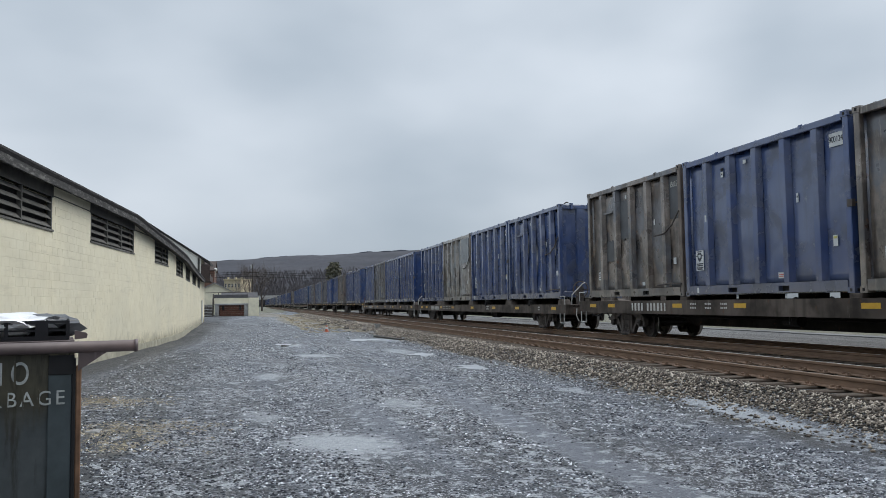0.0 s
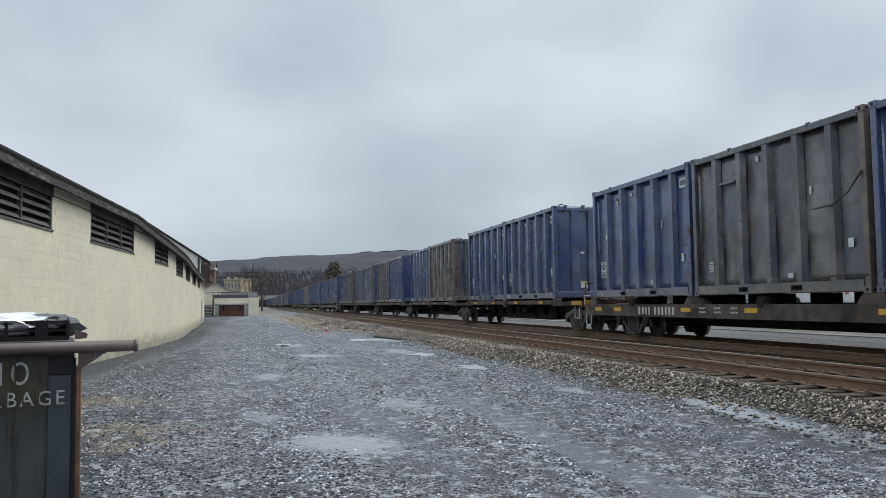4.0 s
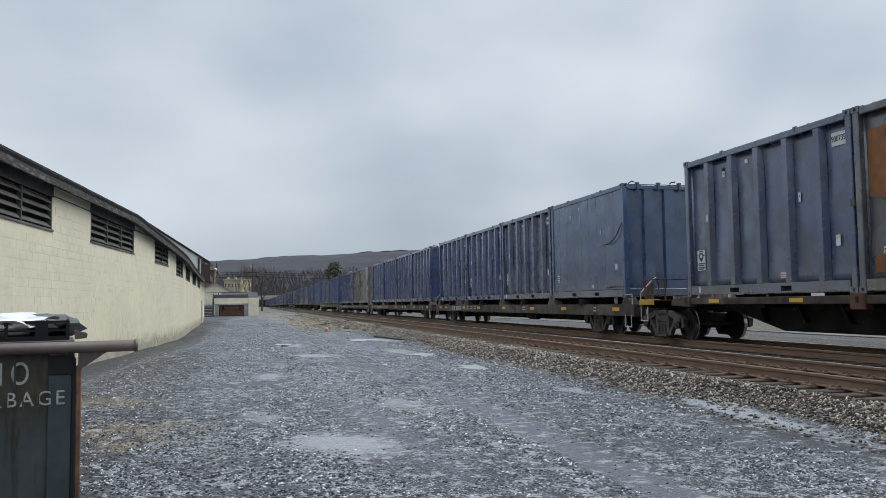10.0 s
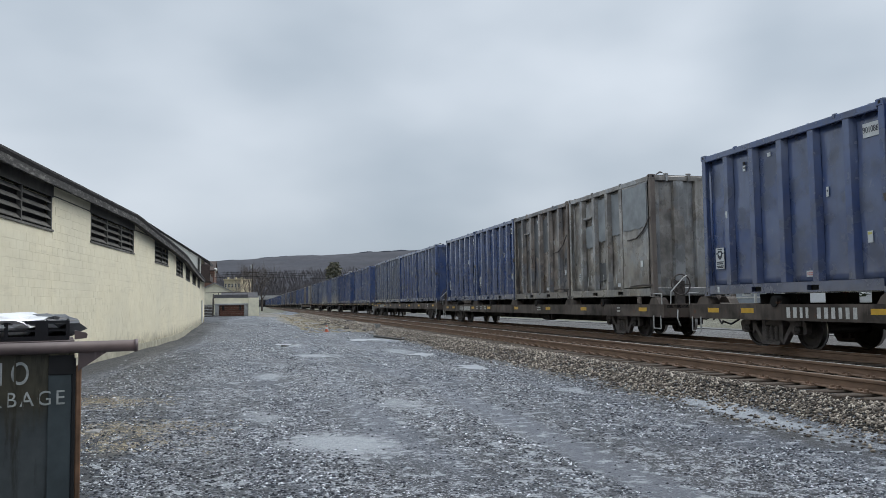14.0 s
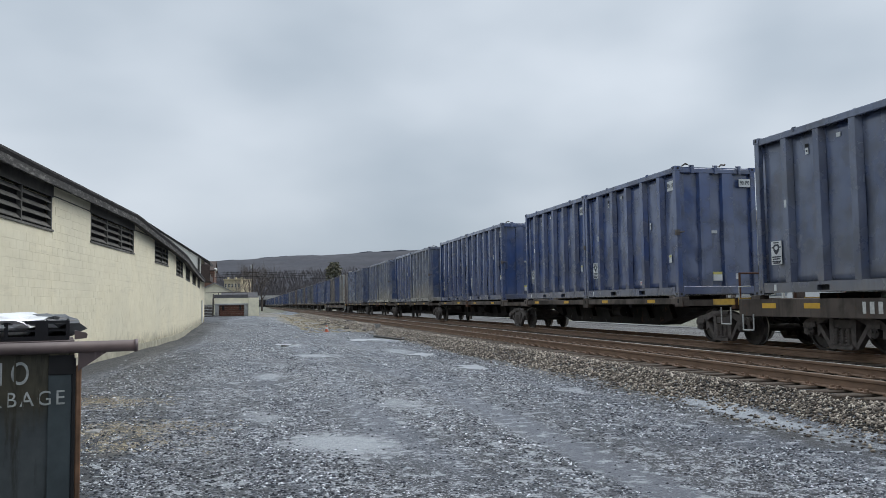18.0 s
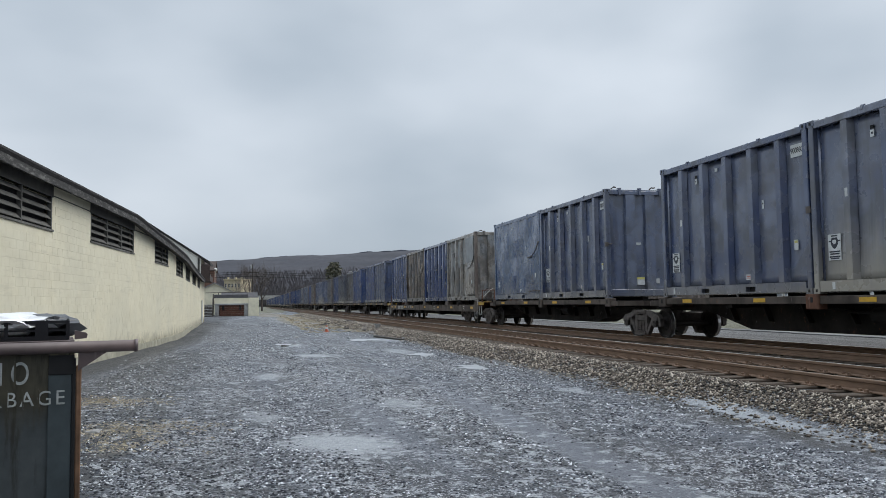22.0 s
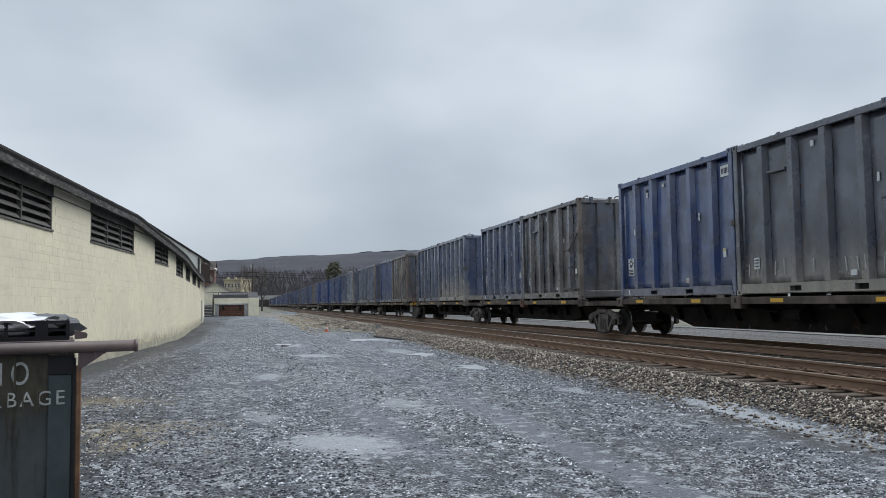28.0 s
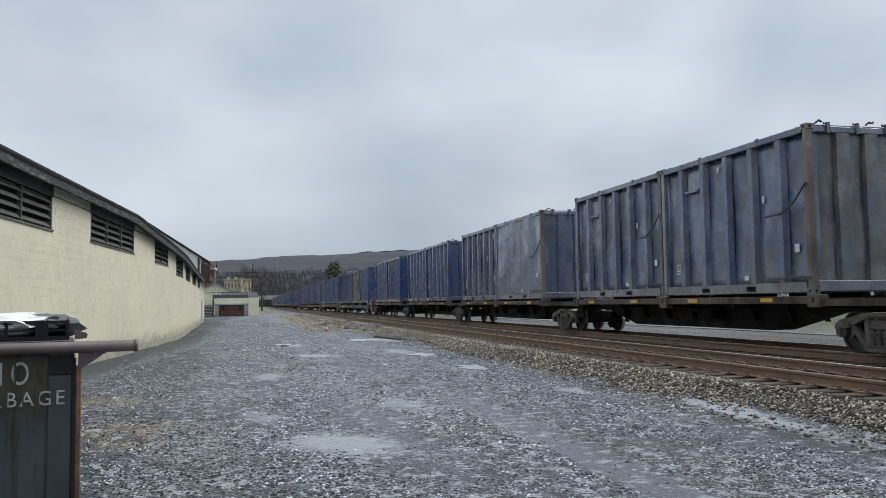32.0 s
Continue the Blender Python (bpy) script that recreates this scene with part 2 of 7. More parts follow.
def rod(bm, a, b, r, n=8, r2=None, caps=True):
    """A round bar from a to b."""
    a, b = Vector(a), Vector(b)
    q = (b - a).to_track_quat("Z", "Y")
    ring = []
    for p, rad in ((a, r), (b, r if r2 is None else r2)):
        ring.append([bm.verts.new(p + q @ Vector((math.cos(2 * math.pi * i / n) * rad, math.sin(2 * math.pi * i / n) * rad, 0))) for i in range(n)])
    for i in range(n):
        bm.faces.new([ring[0][i], ring[0][(i + 1) % n], ring[1][(i + 1) % n], ring[1][i]])
    if caps:
        bm.faces.new(ring[0][::-1])
        bm.faces.new(ring[1])


def pipe(bm, pts, r, n=6):
    for a, b in zip(pts, pts[1:]):
        rod(bm, a, b, r, n)


def prism(bm, outline, y0, y1, axis="y", mi=0):
    """Extrude a closed outline of (u, z) from y0 to y1; axis y: u is x; axis x: u is y."""
    def at(u, z, w):
        return (u, w, z) if axis == "y" else (w, u, z) if axis == "x" else (u, z, w)
    a = [bm.verts.new(at(u, z, y0)) for u, z in outline]
    b = [bm.verts.new(at(u, z, y1)) for u, z in outline]
    n = len(outline)
    for i in range(n):
        bm.faces.new([a[i], a[(i + 1) % n], b[(i + 1) % n], b[i]]).material_index = mi
    bm.faces.new(a[::-1]).material_index = mi
    bm.faces.new(b).material_index = mi


def raw(name, verts, faces, material, parent=None, label="", kind="", smooth=False):
    me = bpy.data.meshes.new(name)
    me.from_pydata([tuple(v) for v in verts], [], faces)
    me.update()
    return link_mesh(name, me, material, parent, label, kind, smooth)


def text(name, body, size, material, parent, m, label="", squeeze=1.0, depth=0.004, spacing=1.0):
    cu = bpy.data.curves.new(name, "FONT")
    cu.body, cu.size, cu.extrude, cu.align_x, cu.align_y = body, size, depth, "CENTER", "CENTER"
    cu.space_character = spacing
    tmp = bpy.data.objects.new(name, cu)
    scene.collection.objects.link(tmp)
    me = bpy.data.meshes.new_from_object(tmp.evaluated_get(bpy.context.evaluated_depsgraph_get()))
    bpy.data.objects.remove(tmp)
    bpy.data.curves.remove(cu)
    me.transform(m @ Matrix.Diagonal((squeeze, 1, 1, 1)))
    return link_mesh(name, me, material, parent, label)


def empty(name, m, label="", category="", group="", kind=""):
    ob = new(name)
    ob.empty_display_size = 0.3
    ob.matrix_world = m
    return tagged(ob, label, category, group, kind)


def scatter(name, places, sizes, material, seed, label, category="", squash=0.65, parent=None, kind="stuff"):
    """Many small angular stones in one mesh."""
    rg = np.random.RandomState(seed)
    n = len(places)
    base = np.array([(1, 0, 0), (-1, 0, 0), (0, 1, 0), (0, -1, 0), (0, 0, 1), (0, 0, -1)], float)
    tri = np.array([(0, 2, 4), (2, 1, 4), (1, 3, 4), (3, 0, 4), (2, 0, 5), (1, 2, 5), (3, 1, 5), (0, 3, 5)])
    v = base[None] * (1 + rg.uniform(-0.35, 0.35, (n, 6, 1))) + rg.uniform(-0.25, 0.25, (n, 6, 3))
    v *= sizes[:, None, None] * rg.uniform(0.7, 1.3, (n, 1, 3))
    v[:, :, 2] *= squash
    a = rg.uniform(0, 6.28, n)
    c, s = np.cos(a)[:, None], np.sin(a)[:, None]
    x, y = v[:, :, 0] * c - v[:, :, 1] * s, v[:, :, 0] * s + v[:, :, 1] * c
    v = np.stack([x, y, v[:, :, 2]], 2) + places[:, None, :]
    f = (tri[None] + (np.arange(n) * 6)[:, None, None]).reshape(-1)
    me = bpy.data.meshes.new(name)
    me.vertices.add(n * 6)
    me.vertices.foreach_set("co", v.reshape(-1))
    me.loops.add(len(f))
    me.loops.foreach_set("vertex_index", f)
    me.polygons.add(n * 8)
    me.polygons.foreach_set("loop_start", np.arange(0, n * 24, 3))
    me.update(calc_edges=True)
    me.validate()
    ob = link_mesh(name, me, material, parent, label, kind)
    return tagged(ob, category=category) if category and parent is None else ob


# ---- ground, ballast, tracks ----
RAIL_Z = 0.505                 # top of the rails over the yard
NEAR_X, FAR_X = 8.78, 12.42    # centre lines of the two tracks
GAUGE = 1.505                  # between the rail heads' centres
TIE_Z = 0.335                  # top of the timber ties


def ground_h(x, y):
    """Height of the ground: yard, ballast shoulder, track bed, far verge."""
    edge = 6.42 + 0.14 * math.sin(y * 0.45) + 0.09 * math.sin(y * 1.3 + 1) + 0.62 * math.exp(-((y - 8.0) / 5.0) ** 2)
    wave = 0.02 * math.sin(x * 0.7 + 0.3 * y) + 0.014 * math.sin(1.1 * y - x)
    if x < edge:
        return wave * min(1, max(0.0, (edge - x)))
    if x < edge + 0.6:
        return 0.29 * (x - edge) / 0.6
    if x < 14.3:
        return 0.29
    if x < 15.3:
        return 0.29 - 0.09 * (x - 14.3)
    if x < 22.5:
        return 0.20
    if x < 27:
        return 0.20 + 0.1778 * (x - 22.5)
    return 1.0 if y < 90 else max(0.0, 1.0 - (y - 90) / 60.0)


# pale silt patches of the yard: place, half sizes, turn, strength
SILT = ((1.13, 9.4, 0.75, 1.3, 10, 0.85), (0.75, 9.9, 0.5, 1.1, -20, 0.6), (5.2, 19.2, 0.5, 0.7, 0, 1.0), (1.95, 25.4, 1.1, 1.1, 0, 0.8), (0.41, 18.6, 0.45, 1.1, 0, 0.7),
                                       (2.4, 13.0, 0.6, 1.2, 15, 0.5), (6.70, 10.2, 0.34, 3.6, -4, 1.0), (1.55, 32.5, 0.7, 1.6, 0, 0.9), (5.6, 35.2, 0.8, 2.6, 8, 0.9), (4.9, 27.0, 0.6, 2.0, 8, 0.7), (5.6, 13.6, 0.3, 0.8, 0, 0.8), (0.2, 12.0, 0.4, 1.0, 20, 0.5))


def build_ground():
    xs = [-3000, -1200, -500, -200, -90, -45, -25, -15, -10] + [-8 + 0.5 * i for i in range(25)] + [4.6 + 0.22 * i for i in range(28)] + \
         [11, 12, 13, 14, 14.3, 15.3, 18, 20, 22.5, 23.6, 25, 27, 34, 50, 90, 200, 500, 1200, 3000]
    xs = sorted(set(round(x, 3) for x in xs))
    ys = [-600, -200, -80, -40, -20, -10] + [-6 + 0.5 * i for i in range(100)] + [44 + 2 * i for i in range(40)] + [124 + 8 * i for i in range(12)] + [240, 300, 400, 600, 1000, 2000, 4500]
    verts = [(x, y, ground_h(x, y)) for y in ys for x in xs]
    nx = len(xs)
    faces = [(j * nx + i, j * nx + i + 1, (j + 1) * nx + i + 1, (j + 1) * nx + i) for j in range(len(ys) - 1) for i in range(nx - 1)]
    m = Mat("wet_gravel_yard")
    v = m.coords("World")
    fine = m.noise(v, 15, 6, 0.8)
    grit = m.n("ShaderNodeTexVoronoi", Scale=38.0)
    grit2 = m.n("ShaderNodeTexVoronoi", Scale=95.0)
    for g in (grit, grit2):
        m.link(v, g.inputs["Vector"])
    blot = m.noise(v, 0.55, 5, 0.6)
    long = m.noise(m.coords("World", (0.75, 0.10, 1)), 0.8, 4, 0.6)
    tone = m.math("ADD", m.math("MULTIPLY", grit.outputs["Color"], 0.62), m.math("MULTIPLY", grit2.outputs["Color"], 0.38))
    c = m.ramp(tone, (0.36, (0.006, 0.007, 0.010)), (0.53, (0.024, 0.028, 0.037)), (0.64, (0.13, 0.143, 0.168)), (0.72, (0.80, 0.82, 0.85)))
    c = m.mix(m.ramp(fine, (0.36, 0.62), (0.58, 0.0)), c, (0.022, 0.025, 0.031))
    c = m.mix(m.ramp(blot, (0.43, 0.0), (0.60, 0.70)), c, (0.026, 0.030, 0.038))
    c = m.mix(m.ramp(long, (0.47, 0.0), (0.60, 0.62)), c, m.ramp(fine, (0.3, (0.080, 0.090, 0.112)), (0.7, (0.155, 0.171, 0.202))))
    ragged = m.noise(v, 2.2, 6, 0.7)
    sepg = m.n("ShaderNodeSeparateXYZ")
    m.link(v, sepg.inputs[0])

    def lane(x0, half, y_from, y_to, wander):
        """A long strip beside the track, with soft uneven edges and ends."""
        off = m.math("ABSOLUTE", m.math("ADD", m.math("SUBTRACT", sepg.outputs["X"], x0), m.math("MULTIPLY", m.math("SUBTRACT", ragged, 0.5), wander)))
        across = m.ramp(off, (half * 0.45, 1.0), (half * 1.35, 0.0))
        along = m.ramp(m.math("DIVIDE", m.math("ADD", sepg.outputs["Y"], m.math("MULTIPLY", blot, 6.0)), 100.0), (y_from / 100, 0.0), (y_from / 100 + 0.02, 1.0), (y_to / 100, 1.0), (y_to / 100 + 0.06, 0.0))
        return m.math("MULTIPLY", across, along)

    smooth_grey = m.ramp(fine, (0.3, (0.098, 0.108, 0.130)), (0.7, (0.158, 0.172, 0.200)))
    c = m.mix(m.math("MULTIPLY", lane(3.45, 0.30, 4.0, 17.0, 0.5), 0.85), c, smooth_grey)
    c = m.mix(m.math("MULTIPLY", lane(1.75, 0.30, 12.0, 60.0, 0.6), 0.6), c, smooth_grey)
    c = m.mix(m.math("MULTIPLY", lane(4.2, 0.35, 24.0, 70.0, 0.6), 0.6), c, smooth_grey)
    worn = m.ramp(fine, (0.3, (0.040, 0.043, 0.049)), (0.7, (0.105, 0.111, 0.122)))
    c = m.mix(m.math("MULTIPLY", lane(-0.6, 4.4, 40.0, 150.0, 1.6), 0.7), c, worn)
    # oily track bed, coloured darker still for the shade under the train
    oil_shade = m.ramp(fine, (0.3, (0.016, 0.014, 0.012)), (0.75, (0.060, 0.050, 0.041)))
    c = m.mix(m.math("MULTIPLY", lane(12.42, 2.0, -100.0, 900.0, 0.6), 0.9), c, oil_shade)
    c = m.mix(m.math("MULTIPLY", lane(8.78, 1.0, -100.0, 900.0, 0.6), 0.8), c, oil_shade)
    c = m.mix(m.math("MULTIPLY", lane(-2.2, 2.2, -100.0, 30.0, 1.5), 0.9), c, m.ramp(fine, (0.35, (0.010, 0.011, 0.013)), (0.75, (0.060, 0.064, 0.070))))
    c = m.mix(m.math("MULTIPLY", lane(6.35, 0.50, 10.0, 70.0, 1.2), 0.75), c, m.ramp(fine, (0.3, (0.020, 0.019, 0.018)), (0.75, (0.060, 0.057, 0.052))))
    for px, py, rx, ry, turn, tone in SILT:
        mp = m.n("ShaderNodeMapping", Location=(px, py, 0), Rotation=(0, 0, radians(turn)), Scale=(rx, ry, 1))
        mp.vector_type = "TEXTURE"
        m.link(v, mp.inputs[0])
        gr = m.n("ShaderNodeTexGradient")
        gr.gradient_type = "SPHERICAL"
        m.link(mp.outputs[0], gr.inputs[0])
        f = m.math("MULTIPLY", m.ramp(m.math("ADD", gr.outputs["Fac"], m.math("MULTIPLY", m.math("SUBTRACT", m.noise(v, 4.2, 7, 0.75), 0.5), 2.3)), (0.10, 0.0), (0.56, 1.0)), tone)
        c = m.mix(f, c, m.ramp(fine, (0.3, (0.27, 0.29, 0.315)), (0.7, (0.44, 0.465, 0.49))))
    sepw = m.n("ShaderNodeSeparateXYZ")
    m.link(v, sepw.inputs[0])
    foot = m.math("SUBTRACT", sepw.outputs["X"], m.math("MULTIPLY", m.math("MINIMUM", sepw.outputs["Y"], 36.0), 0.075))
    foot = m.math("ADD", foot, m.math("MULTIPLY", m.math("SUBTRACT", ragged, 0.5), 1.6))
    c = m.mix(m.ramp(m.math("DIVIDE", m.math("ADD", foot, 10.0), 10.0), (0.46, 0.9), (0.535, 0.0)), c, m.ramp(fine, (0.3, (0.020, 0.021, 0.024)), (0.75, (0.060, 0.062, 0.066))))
    # dry straw ground by the skip and along the far edge
    for px, py, rx, ry in ((-2.35, 14.7, 0.9, 1.3), (-1.6, 11.0, 1.0, 0.95), (-1.5, 9.7, 0.5, 0.6), (3.2, 135, 3.4, 34.0), (4.8, 85, 2.6, 42.0), (6.2, 62, 1.2, 22.0)):
        mp = m.n("ShaderNodeMapping", Location=(px, py, 0), Scale=(rx, ry, 1))
        mp.vector_type = "TEXTURE"
        m.link(v, mp.inputs[0])
        gr = m.n("ShaderNodeTexGradient")
        gr.gradient_type = "SPHERICAL"
        m.link(mp.outputs[0], gr.inputs[0])
        if py < 20:
            f = m.ramp(m.math("ADD", gr.outputs["Fac"], m.math("MULTIPLY", m.math("SUBTRACT", ragged, 0.5), 1.8)), (0.28, 0.0), (0.80, 0.45))
        else:
            f = m.ramp(m.math("ADD", m.math("MULTIPLY", gr.outputs["Fac"], 2.0), m.math("SUBTRACT", ragged, 0.5)), (0.36, 0.0), (0.70, 0.9))
        c = m.mix(f, c, m.ramp(fine, (0.3, (0.085, 0.074, 0.058)), (0.7, (0.27, 0.232, 0.170))))
    # past the yard: dull winter grass and earth
    sep = m.n("ShaderNodeSeparateXYZ")
    m.link(v, sep.inputs[0])
    grass = m.ramp(m.noise(v, 3.0, 5, 0.7), (0.3, (0.060, 0.058, 0.032)), (0.7, (0.165, 0.155, 0.090)))
    gx = m.math("ADD", sep.outputs["X"], m.math("MULTIPLY", m.noise(v, 0.6, 4), 1.2))
    c = m.mix(m.ramp(m.math("DIVIDE", gx, 60.0), (0.240, 0.0), (0.250, 0.92)), c, m.ramp(fine, (0.3, (0.020, 0.018, 0.016)), (0.75, (0.075, 0.066, 0.055))))
    far_side = m.ramp(m.math("DIVIDE", gx, 60.0), (0.376, 0.0), (0.386, 1.0))
    c = m.mix(far_side, c, grass)
    gy = m.math("ADD", sep.outputs["Y"], m.math("MULTIPLY", m.noise(v, 0.15, 4), 30.0))
    c = m.mix(m.ramp(m.math("DIVIDE", gy, 400.0), (0.43, 0.0), (0.47, 1.0)), c, grass)
    m.bump(m.math("ADD", fine, m.math("MULTIPLY", grit.outputs["Distance"], 0.8)), 0.9, 0.03)
    mat = m.done(c, m.ramp(long, (0.35, 0.42), (0.7, 0.75)), 0.0, 0.5)
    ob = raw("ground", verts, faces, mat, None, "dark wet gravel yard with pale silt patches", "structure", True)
    return ob


ground = build_ground()


def stone_mat(name, dark, mid, pale, light):
    m = Mat(name)
    g = m.n("ShaderNodeNewGeometry")
    c = m.ramp(g.outputs["Random Per Island"], (0.10, dark), (0.52, mid), (0.77, pale), (0.93, light))
    f = m.noise(m.coords("World"), 40, 3)
    c = m.mix(m.ramp(f, (0.45, 0.0), (0.7, 0.35)), c, dark)
    m.bump(f, 0.4, 0.01)
    return m.done(c, 0.75)


M["ballast"] = stone_mat("ballast_stone", (0.028, 0.022, 0.017), (0.128, 0.101, 0.078), (0.285, 0.236, 0.184), (0.60, 0.53, 0.44))
M["yard_stone"] = stone_mat("yard_stone", (0.010, 0.012, 0.018), (0.060, 0.069, 0.088), (0.33, 0.358, 0.40), (0.95, 0.97, 1.0))


# grimy stones, their tone lowered for the shade below the cars
M["bed_stone"] = stone_mat("grimy_shaded_bed_stone", (0.018, 0.015, 0.012), (0.060, 0.050, 0.040), (0.13, 0.112, 0.090), (0.32, 0.29, 0.25))
M["shard"] = stone_mat("dark_shard", (0.008, 0.010, 0.014), (0.028, 0.033, 0.043), (0.10, 0.110, 0.130), (0.52, 0.54, 0.57))


def build_stones():
    rg = np.random.RandomState(5)
    # ballast: shoulder of the near track, dense close by
    y = 5.0 + 115.0 * rg.rand(95000) ** 2.0
    x = 6.2 + 1.36 * rg.rand(len(y))
    foot = 6.42 + 0.14 * np.sin(y * 0.45) + 0.09 * np.sin(y * 1.3 + 1) + 0.62 * np.exp(-((y - 8.0) / 5.0) ** 2)
    ok = rg.rand(len(y)) < np.clip((x - foot + 0.1) / 0.3, 0.03, 1)
    x, y = x[ok], y[ok]
    z = np.array([ground_h(a, b) for a, b in zip(x, y)])
    scatter("ballast_stones", np.stack([x, y, z + 0.01], 1), (0.012 + 0.017 * rg.rand(len(x))) * (1 + y / 60), M["ballast"], 7, "grey-brown crushed stone ballast beside the rails", "ballast")
    y = 4.0 + 90.0 * rg.rand(16000) ** 1.6
    x = 8.05 + 6.0 * rg.rand(len(y))
    z = np.full(len(x), 0.295)
    scatter("track_bed_stones", np.stack([x, y, z + 0.01], 1), 0.03 + 0.022 * rg.rand(len(x)), M["bed_stone"], 8, "grimy crushed stone between and under the rails, darkened for shade", "ballast")
    y = 3.2 - 17.0 * np.log(1 - 0.985 * rg.rand(330000))
    x = -6.0 + 12.7 * rg.rand(len(y))
    ok = (np.abs(x - 0.24 * y) < 0.62 * y + 0.3) & (x > -4.6 + 0.02 * y)
    # loose stones lie thick between the worn wheel ways, thin on them and on the silt
    band = np.array([noise.noise(Vector((a * 0.9, b * 0.10, 4.0))) + 0.6 * noise.noise(Vector((a * 0.8, b * 0.8, 9.0))) for a, b in zip(x, y)])
    ok &= rg.rand(len(y)) < np.clip(0.55 + 1.9 * band, 0.05, 1.0)
    clump = np.array([noise.noise(Vector((a * 4.5, b * 3.0, 2.0))) for a, b in zip(x, y)])
    ok &= rg.rand(len(y)) < np.clip(0.55 + 1.5 * clump, 0.08, 1.0)
    ok &= rg.rand(len(y)) < np.clip(0.80 + 0.20 * (x + 0.8), 0.60, 1.0)
    ok &= rg.rand(len(y)) < np.clip((x + 6.35 - 0.075 * np.minimum(y, 36.0) - 1.1 - 0.5 * clump) / 0.6, 0.06, 1.0)
    ok &= ~((np.abs(x - 3.45) < 0.24) & (y < 13) & (rg.rand(len(y)) < 0.9))
    for px, py, rx, ry, turn, tone in SILT:
        ok &= ((x - px) / rx) ** 2 + ((y - py) / ry) ** 2 > rg.rand(len(y)) * 0.9
    x, y = x[ok], y[ok]
    z = np.array([ground_h(a, b) for a, b in zip(x, y)])
    scatter("loose_gravel", np.stack([x, y, z], 1), (0.0050 + 0.0150 * rg.rand(len(x)) ** 2) * (1 + y / 50), M["yard_stone"], 9, "loose wet pale and dark gravel on the yard", "gravel", 0.5)
    # flat dark shards lie thick close to the skip and along the near edge
    y = 3.4 - 4.5 * np.log(1 - 0.98 * rg.rand(36000))
    x = -3.4 + 8.6 * rg.rand(len(y))
    ok = (np.abs(x - 0.24 * y) < 0.62 * y + 0.3) & ~((np.abs(x - 3.45) < 0.26) & (rg.rand(len(y)) < 0.9))
    ok &= rg.rand(len(y)) < np.clip(1.0 - 0.36 * (x + 0.8), 0.15, 1.0)
    for px, py, rx, ry, turn, tone in SILT:
        ok &= ((x - px) / rx) ** 2 + ((y - py) / ry) ** 2 > rg.rand(len(y)) * 1.1
    x, y = x[ok], y[ok]
    z = np.array([ground_h(a, b) for a, b in zip(x, y)])
    scatter("loose_shards", np.stack([x, y, z], 1), 0.010 + 0.016 * rg.rand(len(x)) ** 1.5, M["shard"], 19, "flat dark wet stone shards on the yard", "gravel", 0.45)


build_stones()


def build_track(cx, name, label, near):
    tr = empty(name, pose(cx, 0, 0), label, "railway track", "", "structure")
    prof = [(-0.07, 0.0), (0.07, 0.0), (0.07, 0.012), (0.012, 0.028), (0.010, 0.115), (0.034, 0.128), (0.036, 0.162), (0.028, 0.170), (-0.028, 0.170), (-0.036, 0.162), (-0.034, 0.128), (-0.010, 0.115), (-0.012, 0.028), (-0.07, 0.012)]
    for s in (-1, 1):
        bm = bmesh.new()
        prism(bm, [(s * GAUGE / 2 + u, RAIL_Z - 0.170 + w) for u, w in prof], -30, 420, "y")
        bm.faces.ensure_lookup_table()
        for f in bm.faces:
            if f.calc_center_median().z > RAIL_Z - 0.004:
                f.material_index = 1
        part("rail", bm, [M["rail_rust"], M["rail_top_dull"] if near and s < 0 else M["rail_top"]], tr, "rust-brown steel rail")
    return tr


def rail_mats():
    for nm, col, ro, me in (("rail_rust", (0.185, 0.116, 0.076), 0.8, 0.0), ("rail_top", (0.68, 0.64, 0.58), 0.42, 0.15), ("rail_top_dull", (0.26, 0.195, 0.145), 0.6, 0.1)):
        m = Mat(nm)
        v = m.coords("World", (1, 0.15, 1))
        a = m.noise(v, 18, 4)
        c = m.ramp(a, (0.3, tuple(k * 0.7 for k in col)), (0.7, tuple(k * 1.25 for k in col)))
        M[nm] = m.done(c, ro, me)
    m = Mat("tie_timber")
    v = m.coords("Object", (0.4, 4, 4), shift=True)
    a = m.noise(v, 7, 5, 0.6)
    c = m.ramp(a, (0.25, (0.030, 0.022, 0.017)), (0.55, (0.094, 0.069, 0.050)), (0.8, (0.18, 0.142, 0.108)))
    m.bump(a, 0.5, 0.02)
    M["tie"] = m.done(c, 0.85)


rail_mats()
track_near = build_track(NEAR_X, "railway_track", "empty railway track with rusty rails on timber ties", True)
track_far = build_track(FAR_X, "railway_track", "railway track under the moving freight train", False)


